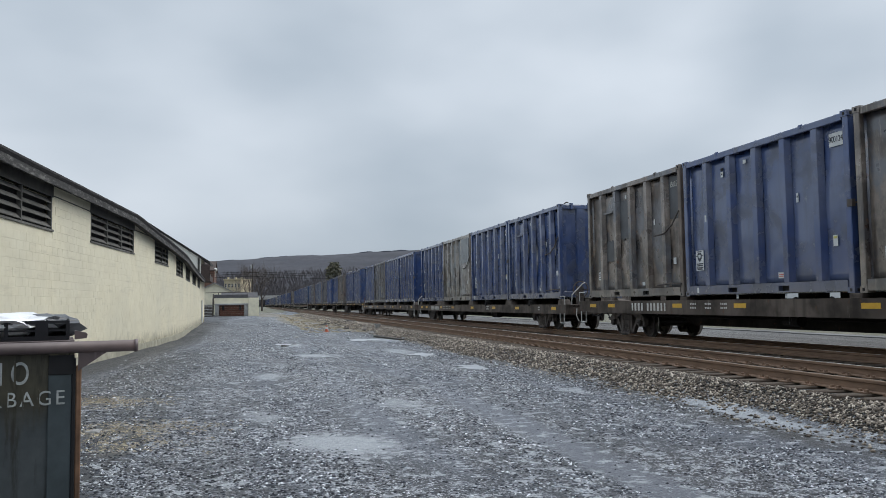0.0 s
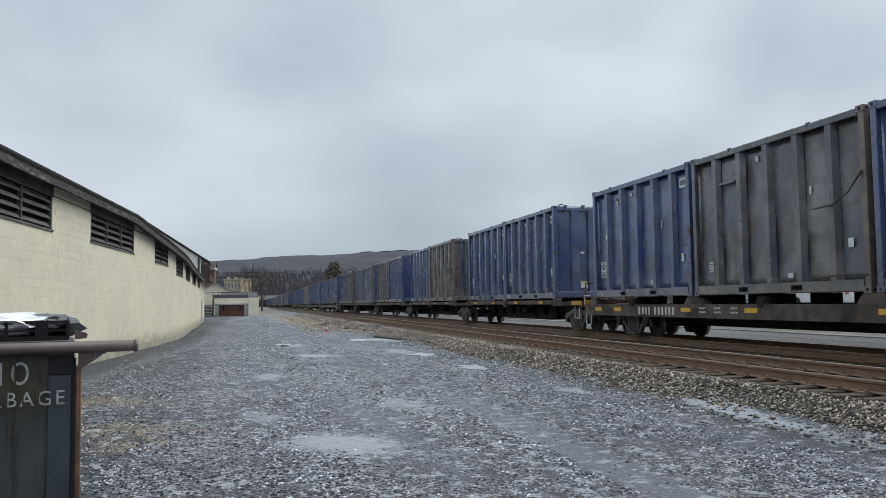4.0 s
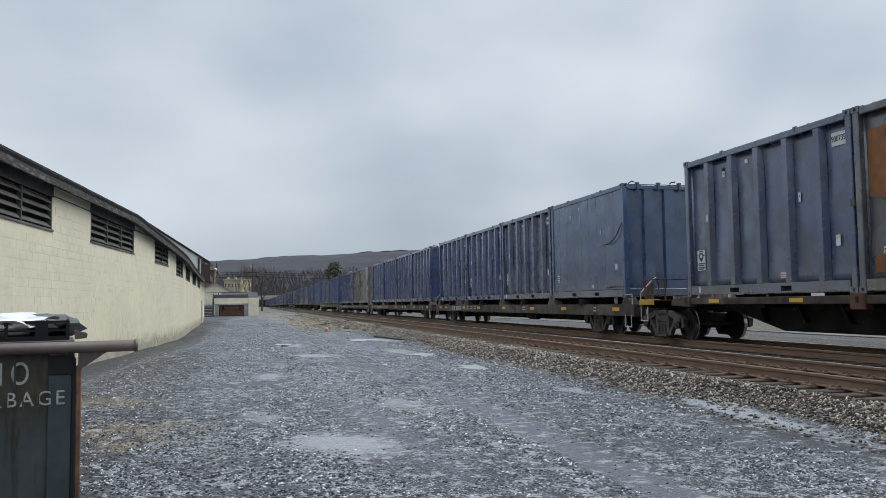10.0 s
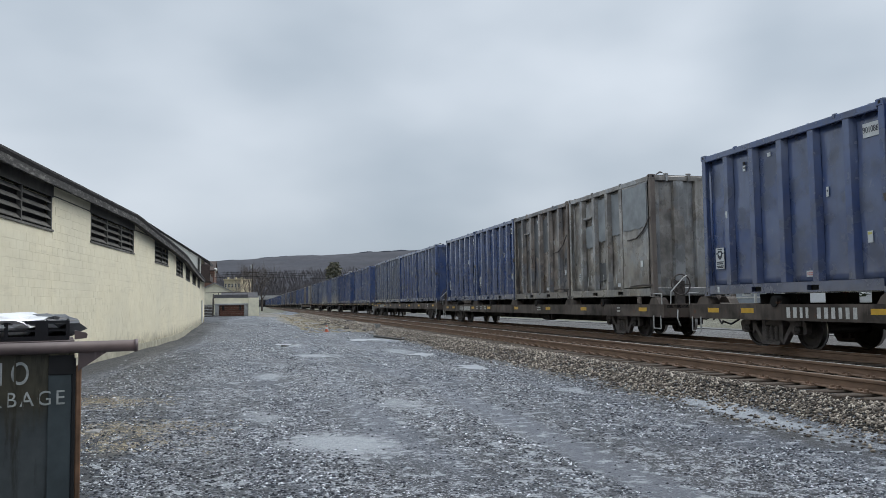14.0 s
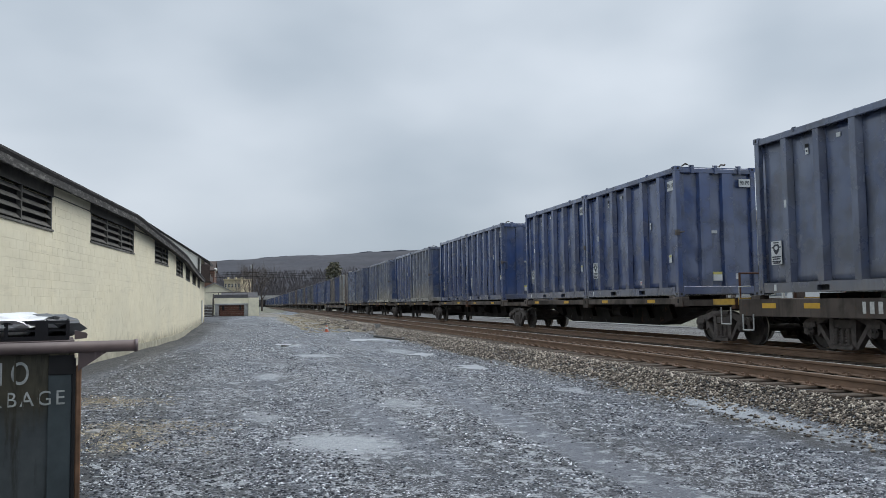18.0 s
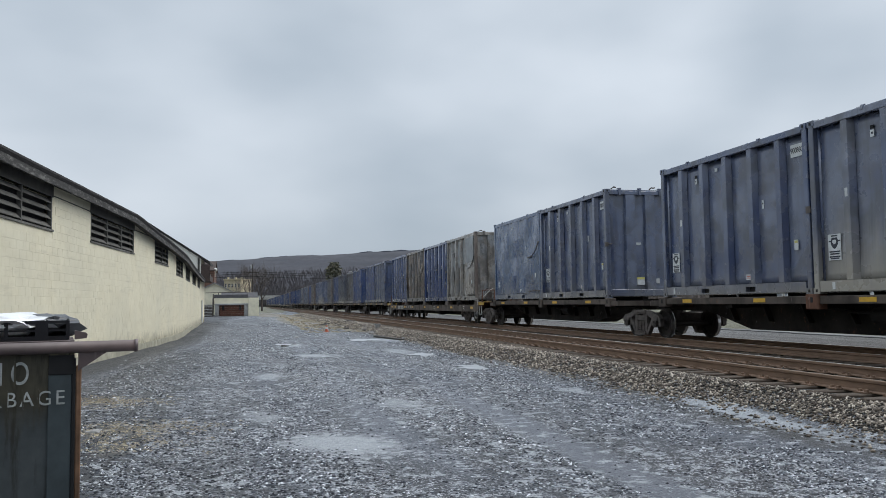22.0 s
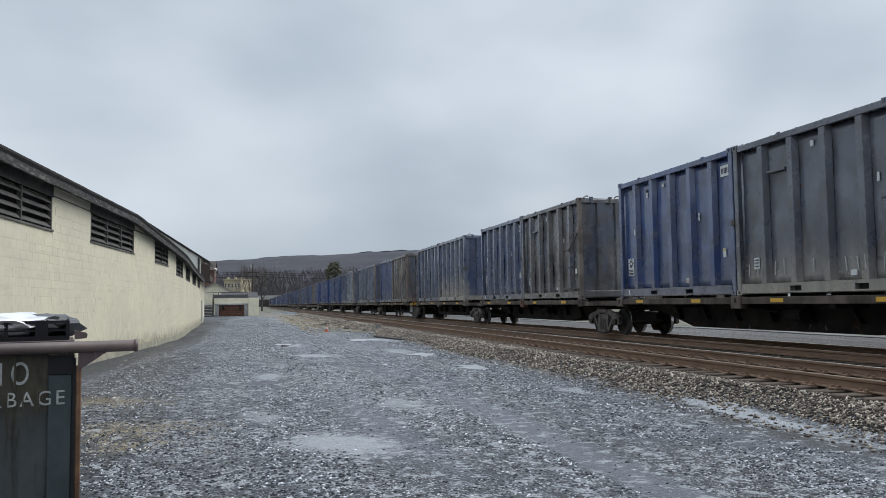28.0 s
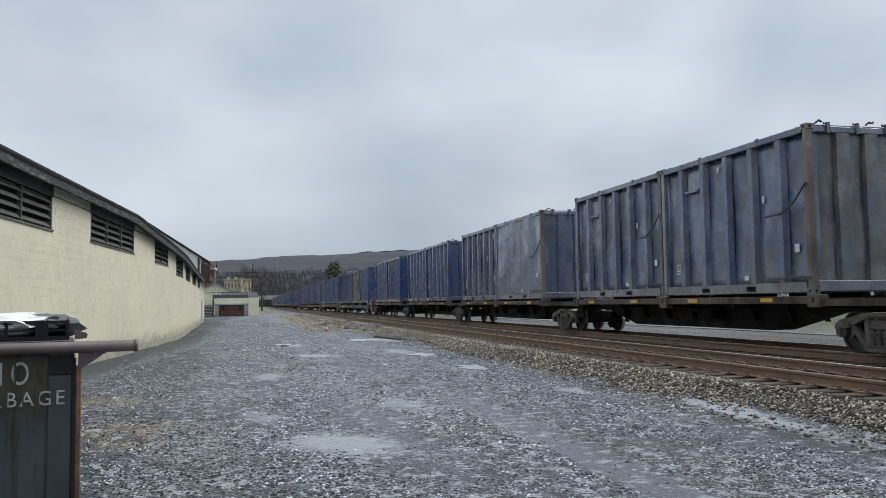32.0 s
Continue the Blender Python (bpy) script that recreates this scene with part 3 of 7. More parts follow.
def build_ties():
    bm = bbox(-1.3, 1.3, -0.115, 0.115, TIE_Z - 0.18, TIE_Z, 0.015)
    me = bpy.data.meshes.new("tie")
    bm.to_mesh(me)
    bm.free()
    me.materials.append(M["tie"])
    pb = bmesh.new()
    box(pb, -0.18, 0.18, -0.10, 0.10, TIE_Z, TIE_Z + 0.018)
    for sx in (-0.105, 0.105):
        for sy in (-0.06, 0.06):
            box(pb, sx - 0.022, sx + 0.022, sy - 0.02, sy + 0.02, TIE_Z + 0.018, TIE_Z + 0.05)
    pm = bpy.data.meshes.new("tie_plate")
    pb.to_mesh(pm)
    pb.free()
    pm.materials.append(M["rail_rust"])
    rg = random.Random(3)
    for tr, n in ((track_near, 130), (track_far, 60)):
        for i in range(n):
            y = 5.0 + 0.53 * i
            t = new("tie", me)
            t.parent = tr
            t.matrix_basis = pose(rg.uniform(-0.05, 0.05), y + rg.uniform(-0.03, 0.03), rg.uniform(-0.012, 0.004), 0, 0, rg.uniform(-1.2, 1.2))
            if i < 110 and tr is track_near:
                for s in (-1, 1):
                    p = new("tie_plate", pm)
                    p.parent = tr
                    p.matrix_basis = pose(s * GAUGE / 2, y, 0)
        bm = bmesh.new()
        for i in range(n, 620):
            y = 5.0 + 0.53 * i
            box(bm, -1.3, 1.3, y - 0.115, y + 0.115, TIE_Z - 0.18, TIE_Z)
        part("distant_ties", bm, M["tie"], tr, kind="stuff")


# ---- the freight train ----
CL, CW, CH = 6.10, 2.45, 3.54      # a waste container
DECK = 1.178                       # its underside over the rails
RIB = 0.13                         # depth of its pressed ribs
SHEET = 0.145                      # how far the side sheet lies behind the corner posts


def side_x(u, z, style="ribbed", marks="navy"):
    """Outer face of the near side at a place along it."""
    if z < 0.27:
        return -CW / 2
    if style == "smooth":
        return -CW / 2 + 0.022
    if marks == "olive_patch" and u > 0.69:
        return -CW / 2 - 0.018
    if any(abs(u - 0.165 - 0.168 * i) < 0.016 for i in range(5)):
        return -CW / 2 + SHEET - RIB
    return -CW / 2 + SHEET - 0.013


def side_panel_mesh(x, out, seed, dents):
    """Pressed steel side with shallow dents; out is -1 on the near side."""
    bm = bmesh.new()
    ny, nz = (30, 18)
    rows = []
    for j in range(nz + 1):
        z = 0.24 + (CH - 0.40) * j / nz
        row = []
        for i in range(ny + 1):
            y = -CL / 2 + 0.10 + (CL - 0.20) * i / ny
            e = min(1.0, min(i, ny - i) / 3.0, min(j, nz - j) / 3.0)
            d = noise.noise(Vector((y * 0.75 + seed * 7.3, z * 0.75, seed))) * 0.050 + noise.noise(Vector((y * 1.9 + seed, z * 1.5, seed * 3.1))) * 0.022
            d = (d - 0.02) * dents * e
            row.append(bm.verts.new((x + out * min(0.012, d), y, z)))
        rows.append(row)
    for a, b in zip(rows, rows[1:]):
        for i in range(ny):
            q = [a[i], a[i + 1], b[i + 1], b[i]]
            bm.faces.new(q if out > 0 else q[::-1]).smooth = True
    # folded edges and a plain inner skin
    rim = rows[0][:-1] + [r[-1] for r in rows[:-1]] + rows[-1][:0:-1] + [r[0] for r in rows[:0:-1]]
    back = [bm.verts.new((x - out * 0.16, v.co.y, v.co.z)) for v in rim]
    n = len(rim)
    for i in range(n):
        q = [rim[i], rim[(i + 1) % n], back[(i + 1) % n], back[i]]
        bm.faces.new(q[::-1] if out > 0 else q)
    bm.faces.new(back[::-1] if out > 0 else back)
    return bm


def hat(bm, x, out, y, half, depth, z0, z1, flare=0.05, along="y", bend=0.0):
    """A pressed upright rib with sloping flanks."""
    pts = [(-half - flare, 0.0), (-half, depth), (half, depth), (half + flare, 0.0)]
    n = 7
    rings = []
    for j in range(n + 1):
        z = z0 + (z1 - z0) * j / n
        w = bend * (noise.noise(Vector((y * 3, z * 1.1, 5.0))) if 0 < j < n else 0)
        ring = []
        for u, d in pts:
            ring.append(bm.verts.new((x + out * d, y + u + w, z) if along == "y" else (y + u + w, x + out * d, z)))
        rings.append(ring)
    for a, b in zip(rings, rings[1:]):
        for i in range(3):
            bm.faces.new([a[i], a[i + 1], b[i + 1], b[i]])
    bm.faces.new(rings[-1])
    bm.faces.new(rings[0])
    bmesh.ops.recalc_face_normals(bm, faces=bm.faces)


def plate_matrix(y, z, x=-CW / 2 - 0.004):
    """Pose of lettering on the near side: reads left to right from the yard."""
    return Matrix.Translation((x, y, z)) @ Matrix(((0, 0, -1, 0), (-1, 0, 0, 0), (0, 1, 0, 0), (0, 0, 0, 1)))


def front_matrix(x, z, y=-CL / 2 - 0.006):
    return Matrix.Translation((x, y, z)) @ Matrix(((1, 0, 0, 0), (0, 0, -1, 0), (0, 1, 0, 0), (0, 0, 0, 1)))


def y_at(u):
    """Place along the side: 0 at the rear end, 1 at the leading end."""
    return CL / 2 - u * CL


def sticker(name, parent, u, z, w, h, mat, bars=(), label="", tilt=0.0, style="ribbed", marks="navy"):
    """A label on the near side; bars: (du, dz, w, h, material) of marks that cannot be read."""
    x = side_x(u, z, style, marks) - 0.002
    bm = bmesh.new()
    box(bm, x - 0.004, x + 0.002, -w / 2, w / 2, -h / 2, h / 2)
    mats = [mat]
    for du, dz, bw, bh, bmat in bars:
        if bmat not in mats:
            mats.append(bmat)
        box(bm, x - 0.007, x - 0.0035, -du * w - bw * w / 2, -du * w + bw * w / 2, dz * h - bh * h / 2, dz * h + bh * h / 2, None, mats.index(bmat))
    bmesh.ops.transform(bm, matrix=Matrix.Translation((0, y_at(u), z)) @ Matrix.Rotation(tilt, 4, "X"), verts=bm.verts)
    return part(name, bm, mats, parent, label)


def rough_patch(c, u, z0, z1, w, x, mat):
    """A thin sheet with uneven edges welded into a bay."""
    rg = random.Random(int(u * 1000) + int(z0 * 10))
    n = 6
    low = [(y_at(u) - w / 2 + w * k / n, z0 + rg.uniform(-0.04, 0.04)) for k in range(n + 1)]
    top = [(y_at(u) - w / 2 + w * k / n, z1 + rg.uniform(-0.03, 0.03)) for k in range(n, -1, -1)]
    bm = bmesh.new()
    prism(bm, low + top, x, x + (0.025 if x > -CW / 2 else 0.02), "x")
    bmesh.ops.recalc_face_normals(bm, faces=bm.faces)
    part("repair_patch", bm, mat, c, "pale blue-grey repair patch")


def scrawl(c, u0, u1, seed):
    """Chalk lettering that cannot be read, given as plain leaning bars."""
    rg = random.Random(seed + 40)
    for u in np.arange(u0, u1, 0.052):
        if 0.27 < u < 0.38:
            continue
        h, lean = rg.uniform(0.26, 0.36), rg.uniform(-0.05, 0.05)
        bm = bmesh.new()
        rod(bm, (side_x(u, 0.6) - 0.003, y_at(u), 0.44), (side_x(u, 0.6) - 0.003, y_at(u) + lean, 0.44 + h), 0.012, 4)
        part("chalk_stroke", bm, M["stencil"], c)


def shield_sticker(parent, u, z):
    """White notice with a plain dark shield shape above lines of small print."""
    x = side_x(u, z) - 0.002
    w, h, y = 0.36, 0.52, y_at(u)
    bm = bmesh.new()
    box(bm, x - 0.004, x + 0.002, y - w / 2, y + w / 2, z - h / 2, z + h / 2)
    sh = [(-0.07, 0.19), (0.07, 0.19), (0.10, 0.15), (0.10, 0.06), (0.06, 0.0), (0.0, -0.04), (-0.06, 0.0), (-0.10, 0.06), (-0.10, 0.15)]
    vs = [bm.verts.new((x - 0.006, y - a, z + b)) for a, b in sh]
    bm.faces.new(vs).material_index = 1
    for dz, bw in ((0.225, 0.18), (0.12, 0.32), (-0.09, 0.30), (-0.135, 0.26), (-0.19, 0.30), (-0.225, 0.24)):
        box(bm, x - 0.007, x - 0.0035, y - bw / 2, y + bw / 2, z + dz - 0.014, z + dz + 0.014, None, 1)
    vs = [bm.verts.new((x - 0.008, y - a * 0.55, z + 0.07 + b * 0.4)) for a, b in sh]
    bm.faces.new(vs).material_index = 0
    return part("notice", bm, [M["label_white"], M["ink"]], parent, "white notice with a dark shield")


def make_container(mat, label, number="", style="ribbed", seed=0, marks="navy", end_mat=None, dents=1.0):
    """A tall open-top waste container; origin under its middle, leading end towards -y."""
    em = end_mat or mat
    c = empty("waste_container", Matrix.Identity(4), label, "container", "containers on the train")
    rib_d = RIB
    px = CW / 2 - SHEET
    part("side_panel", side_panel_mesh(-px, -1, seed, dents * (1.5 if style == "smooth" else 1.0)), mat, c)
    prof = [(-CL / 2 + 0.1, px)]
    for i in range(5 if style != "smooth" else 0):
        yc = -CL / 2 + CL * (0.165 + 0.168 * i)
        prof += [(yc - 0.16, px), (yc - 0.085, px + rib_d), (yc + 0.085, px + rib_d), (yc + 0.16, px)]
    prof.append((CL / 2 - 0.1, px))
    bm = bmesh.new()
    prism(bm, [(x, y) for y, x in prof] + [(px - 0.05, CL / 2 - 0.1), (px - 0.05, -CL / 2 + 0.1)], 0.24, CH - 0.16, "z")
    bmesh.ops.recalc_face_normals(bm, faces=bm.faces)
    part("side_panel", bm, mat, c)
    bm = bmesh.new()
    box(bm, -CW / 2 + 0.14, CW / 2 - 0.14, -CL / 2 + 0.12, CL / 2 - 0.12, 0.05, 0.22)
    part("floor", bm, mat, c)
    if style != "smooth":
        for i in range(4 if marks == "olive_patch" else 5):
            bm = bmesh.new()
            hat(bm, -px, -1, y_at(0.165 + 0.168 * i), 0.085, rib_d, 0.26, CH - 0.17, 0.06, "y", 0.03 * max(0.0, dents - 0.4))
            part("side_rib", bm, mat, c)
    else:
        for i in range(9):
            bm = bmesh.new()
            box(bm, -CW / 2 + 0.030, -CW / 2 + 0.055, -CL / 2 + 0.12 + i * 0.652, -CL / 2 + 0.12 + (i + 0.985) * 0.652, 0.27, CH - 0.17)
            bmesh.ops.subdivide_edges(bm, edges=bm.edges[:], cuts=3, use_grid_fill=True)
            for v in bm.verts:
                v.co.x += noise.noise(Vector((v.co.y * 0.8, v.co.z * 0.8, seed + 9))) * 0.035 * dents
            part("side_sheet", bm, mat, c)
        bm = bmesh.new()
        box(bm, CW / 2 - 0.08, CW / 2 - 0.04, -CL / 2 + 0.12, CL / 2 - 0.12, 0.27, CH - 0.17)
        part("side_sheet", bm, mat, c)
    for sx in (-1, 1):
        # bottom rail with two fork pockets
        bm = bmesh.new()
        xo, xi = sx * CW / 2, sx * (CW / 2 - 0.13)
        x0, x1 = min(xo, xi), max(xo, xi)
        box(bm, x0, x1, -CL / 2 + 0.18, CL / 2 - 0.18, 0.04, 0.075)
        box(bm, x0, x1, -CL / 2 + 0.18, CL / 2 - 0.18, 0.185, 0.255)
        for a, b in ((-CL / 2 + 0.18, -1.13), (-0.77, 0.77), (1.13, CL / 2 - 0.18)):
            box(bm, x0, x1, a, b, 0.075, 0.185)
        # a black sheet stands in for the shade inside each fork pocket
        for y in (-0.95, 0.95):
            xx = sx * (CW / 2 - 0.115)
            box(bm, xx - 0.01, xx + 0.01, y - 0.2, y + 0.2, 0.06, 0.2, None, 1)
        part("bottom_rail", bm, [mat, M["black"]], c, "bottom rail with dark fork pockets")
        part("top_rail", bbox(min(sx * CW / 2, sx * (CW / 2 - 0.11)), max(sx * CW / 2, sx * (CW / 2 - 0.11)), -CL / 2 + 0.17, CL / 2 - 0.17, CH - 0.175, CH - 0.03, 0.012), mat, c)
        for sy in (-1, 1):
            bm = bbox(min(sx * CW / 2, sx * (CW / 2 - 0.15)), max(sx * CW / 2, sx * (CW / 2 - 0.15)), min(sy * CL / 2, sy * (CL / 2 - 0.15)), max(sy * CL / 2, sy * (CL / 2 - 0.15)), 0.11, CH - 0.11, 0.014)
            for z0 in (0.0, CH - 0.12):
                box(bm, sx * (CW / 2 - 0.08) - 0.09, sx * (CW / 2 - 0.08) + 0.09, sy * (CL / 2 - 0.085) - 0.095, sy * (CL / 2 - 0.085) + 0.095, z0, z0 + 0.12)
                # black squares painted as the shade in the casting holes
                box(bm, sx * (CW / 2 + 0.0105) - 0.003, sx * (CW / 2 + 0.0105) + 0.003, sy * (CL / 2 - 0.085) - 0.03, sy * (CL / 2 - 0.085) + 0.03, z0 + 0.03, z0 + 0.09, None, 1)
                box(bm, sx * (CW / 2 - 0.08) - 0.03, sx * (CW / 2 - 0.08) + 0.03, sy * (CL / 2 + 0.0105) - 0.003, sy * (CL / 2 + 0.0105) + 0.003, z0 + 0.03, z0 + 0.09, None, 1)
            part("corner_post", bm, [M["post_rust"] if mat in (M["olive"], M["pale_olive"], M["dark"], M["slate"]) and sx < 0 and sy < 0 else mat, M["black"]], c)
    # ends: recessed sheet, two broad pressings, sill and header
    for sy in (-1, 1):
        ye = sy * (CL / 2 - 0.11)
        bm = bmesh.new()
        n = 12
        g = [[bm.verts.new((-CW / 2 + 0.1 + (CW - 0.2) * i / n, ye + sy * 0.03 * noise.noise(Vector((i * 0.5 + seed, j * 0.45, sy * 4.0 + seed))) * (0 < i < n) * (0 < j < n), 0.2 + (CH - 0.35) * j / n)) for i in range(n + 1)] for j in range(n + 1)]
        for j in range(n):
            for i in range(n):
                q = [g[j][i], g[j][i + 1], g[j + 1][i + 1], g[j + 1][i]]
                bm.faces.new(q if sy < 0 else q[::-1])
        box(bm, -CW / 2 + 0.1, CW / 2 - 0.1, min(ye - sy * 0.05, ye - sy * 0.07), max(ye - sy * 0.05, ye - sy * 0.07), 0.2, CH - 0.15)
        part("end_panel", bm, em, c, smooth=True)
        for xx in (-0.34, 0.36):
            bm = bmesh.new()
            hat(bm, ye, sy, xx, 0.16, 0.100, 0.24, CH - 0.16, 0.035, "x", 0.02)
            part("end_rib", bm, em, c)
        part("end_sill", bbox(-CW / 2 + 0.15, CW / 2 - 0.15, min(sy * CL / 2, sy * (CL / 2 - 0.12)), max(sy * CL / 2, sy * (CL / 2 - 0.12)), 0.05, 0.27, 0.012), mat, c)
        part("end_header", bbox(-CW / 2 + 0.15, CW / 2 - 0.15, min(sy * CL / 2, sy * (CL / 2 - 0.12)), max(sy * CL / 2, sy * (CL / 2 - 0.12)), CH - 0.18, CH - 0.05, 0.012), mat, c)
        for k in range(3 if sy < 0 else 0):
            xx = -0.72 + 0.72 * k
            bm = bmesh.new()
            box(bm, xx - 0.035, xx + 0.035, sy * (CL / 2 + 0.02) - 0.025, sy * (CL / 2 + 0.02) + 0.025, CH - 0.2, CH + 0.03)
            rod(bm, (xx - 0.07, sy * (CL / 2 - 0.02), CH + 0.015), (xx + 0.07, sy * (CL / 2 - 0.02), CH + 0.015), 0.03, 6)
            part("lid_hinge", bm, em, c)
    # lid: shallow sheet with cross bars and hooked latches along the edge
    bm = bmesh.new()
    box(bm, -CW / 2 + 0.09, CW / 2 - 0.09, -CL / 2 + 0.08, CL / 2 - 0.08, CH - 0.06, CH - 0.01)
    for i in range(7):
        y = -CL / 2 + 0.45 + i * (CL - 0.9) / 6
        box(bm, -CW / 2 + 0.10, CW / 2 - 0.10, y - 0.035, y + 0.035, CH - 0.01, CH + 0.006)
    part("lid", bm, mat, c)
    rg = random.Random(seed)
    for i in range(2):
        y = -CL / 2 + 1.6 + i * 2.9 + rg.uniform(-0.4, 0.4)
        bm = bmesh.new()
        box(bm, -CW / 2 - 0.012, -CW / 2 + 0.08, y - 0.035, y + 0.035, CH - 0.09, CH - 0.015)
        rod(bm, (-CW / 2 + 0.03, y - 0.05, CH - 0.01), (-CW / 2 + 0.03, y + 0.05, CH - 0.005), 0.015, 6)
        part("lid_latch", bm, mat, c)
    bm = bmesh.new()
    xq = rg.uniform(0.1, 0.6)
    pipe(bm, [(xq, -CL / 2 + 0.02, CH), (xq + 0.06, -CL / 2 - 0.01, CH + 0.06), (xq + 0.16, -CL / 2, CH + 0.05), (xq + 0.2, -CL / 2 + 0.02, CH + 0.08)], 0.022, 6)
    part("lid_chain", bm, M["truck"], c)
    bm = bmesh.new()
    pipe(bm, [(-1.0, -CL / 2 + 0.04, CH), (-0.9, -CL / 2 + 0.02, CH + 0.07), (-0.82, -CL / 2 + 0.04, CH + 0.05)], 0.022, 6)
    part("lid_chain", bm, M["truck"], c)
    # lettering and labels
    if marks == "navy":
        num = sticker("number_plate", c, 0.922, 3.06, 0.40, 0.27, M["label_white"], () if number else tuple((-0.36 + 0.145 * q, 0, 0.09, 0.5, M["ink"]) for q in range(6)), "white number plate", 0.0)
        if number:
            text("number", number, 0.17, M["ink"], num, plate_matrix(y_at(0.922), 3.06, side_x(0.922, 3.06) - 0.008), squeeze=0.78)
            bm = bmesh.new()
            box(bm, 0.72, 1.06, -CL / 2 - 0.006, -CL / 2 + 0.02, 3.0, 3.22)
            pl = part("number_plate", bm, M["label_white"], c, "white number plate")
            text("number", number, 0.16, M["ink"], pl, front_matrix(0.89, 3.11, -CL / 2 - 0.009), squeeze=0.62)
        shield_sticker(c, 0.080, 0.92)
        sticker("label", c, 0.265, 2.98, 0.10, 0.13, M["label_white"], ((0, 0.05, 0.5, 0.3, M["ink"]),))
        sticker("vent_plug", c, 0.265, 3.10, 0.09, 0.07, M["black"])
        sticker("label", c, 0.42, 3.14, 0.12, 0.09, M["label_white"])
        sticker("label", c, 0.165, 1.95, 0.07, 0.17, M["label_white"])
        sticker("label", c, 0.72, 2.05, 0.07, 0.20, M["label_white"], ((0, 0.1, 0.5, 0.2, M["ink"]),))
        sticker("label", c, 0.90, 1.05, 0.13, 0.22, M["label_white"], ((0, 0.3, 0.8, 0.22, M["label_yellow"]),))
        sticker("label", c, 0.62, 0.42, 0.24, 0.13, M["label_white"], ((0, 0.12, 0.8, 0.14, M["ink_red"]), (0, -0.18, 0.8, 0.12, M["ink_red"])))
        sticker("label", c, 0.095, 0.15, 0.08, 0.14, M["label_white"])
        ye = -CL / 2
        part("label", bbox(-0.15, 0.12, ye + 0.026, ye + 0.06, 0.42, 0.59, 0.0), M["label_white"], c, "white warning label")
        part("label", bbox(-0.15, 0.12, ye + 0.026, ye + 0.06, 0.592, 0.66, 0.0), M["label_yellow"], c, "yellow warning strip")
        part("label", bbox(0.56, 0.68, ye + 0.090, ye + 0.12, 0.46, 0.62, 0.0), M["label_white"], c)
        part("label", bbox(-0.12, 0.05, ye + 0.090, ye + 0.12, 1.72, 1.80, 0.0), M["label_white"], c)
        bm = bmesh.new()
        rod(bm, (-CW / 2 - 0.02, -CL / 2 - 0.03, 1.72), (-CW / 2 + 0.2, -CL / 2 - 0.03, 1.75), 0.025, 6)
        box(bm, -CW / 2 - 0.02, -CW / 2 + 0.06, -CL / 2 - 0.05, -CL / 2 + 0.08, 1.66, 1.80)
        part("door_latch", bm, M["truck"], c)
    else:
        sticker("label", c, 0.10, 0.72, 0.20, 0.26, M["label_white"], ((0, 0.3, 0.85, 0.12, M["ink"]), (0, 0.05, 0.85, 0.1, M["ink"]), (0, -0.25, 0.7, 0.1, M["ink"])), "pale weathered label", style=style, marks=marks)
        sticker("label", c, 0.30, 2.92, 0.10, 0.12, M["label_white"], style=style, marks=marks)
        sticker("label", c, 0.43, 3.12, 0.11, 0.12, M["label_white"], style=style, marks=marks)
        sticker("label", c, 0.72, 2.15, 0.06, 0.17, M["label_white"], style=style, marks=marks)
        sticker("label", c, 0.60, 0.40, 0.17, 0.11, M["label_white"], style=style, marks=marks)
        sticker("label", c, 0.90, 0.98, 0.15, 0.18, M["label_white"], style=style, marks=marks)
        if number:
            low = 1.90 if marks == "olive_patch" else 3.02
            text("number", number, 0.22, M["stencil"], c, plate_matrix(y_at(0.915), low + 0.06, side_x(0.915, low, style, marks) - 0.012), "white stencilled number", 0.72)
            if marks != "olive_patch":
                sticker("label", c, 0.93, low - 0.14, 0.36, 0.09, M["stencil"], (), "pale painted strip", style=style, marks=marks)
            bm = bmesh.new()
            box(bm, 0.66, 1.00, -CL / 2 + 0.075, -CL / 2 + 0.125, 2.98, 3.24)
            pl = part("number_plate", bm, M["label_yellow"] if mat is M["olive"] else M["label_white"], c, "number plate on the container's end")
            text("number", number, 0.11, M["ink"], pl, front_matrix(0.83, 3.05, -CL / 2 + 0.072), squeeze=0.75)
            part("stencil_mark", bbox(0.74, 0.92, -CL / 2 + 0.070, -CL / 2 + 0.080, 3.13, 3.20, 0.0), M["ink"], pl)
        # hatch frame and a loose chain binder by the leading post
        bm = bmesh.new()
        box(bm, -CW / 2 + 0.02, -CW / 2 + 0.15, y_at(0.305), y_at(0.20), 2.70, 2.75)
        box(bm, -CW / 2 + 0.11, -CW / 2 + 0.15, y_at(0.30), y_at(0.205), 2.75, 3.22)
        part("hatch", bm, mat, c)
        bm = bmesh.new()
        pts = [(-CW / 2 - 0.03, y_at(0.76), 1.72), (-CW / 2 - 0.05, y_at(0.86), 1.75), (-CW / 2 - 0.04, y_at(0.93), 1.95), (-CW / 2 - 0.03, y_at(0.99), 2.30)]
        pipe(bm, pts, 0.022, 5)
        part("chain_binder", bm, M["truck"], c, "dark chain across the leading corner")
        bm = bmesh.new()
        pipe(bm, [(-CW / 2 - 0.03, y_at(0.78), 0.33), (-CW / 2 - 0.05, y_at(0.9), 0.36), (-CW / 2 - 0.03, y_at(0.995), 0.34)], 0.022, 5)
        part("binder_bar", bm, M["truck"], c)
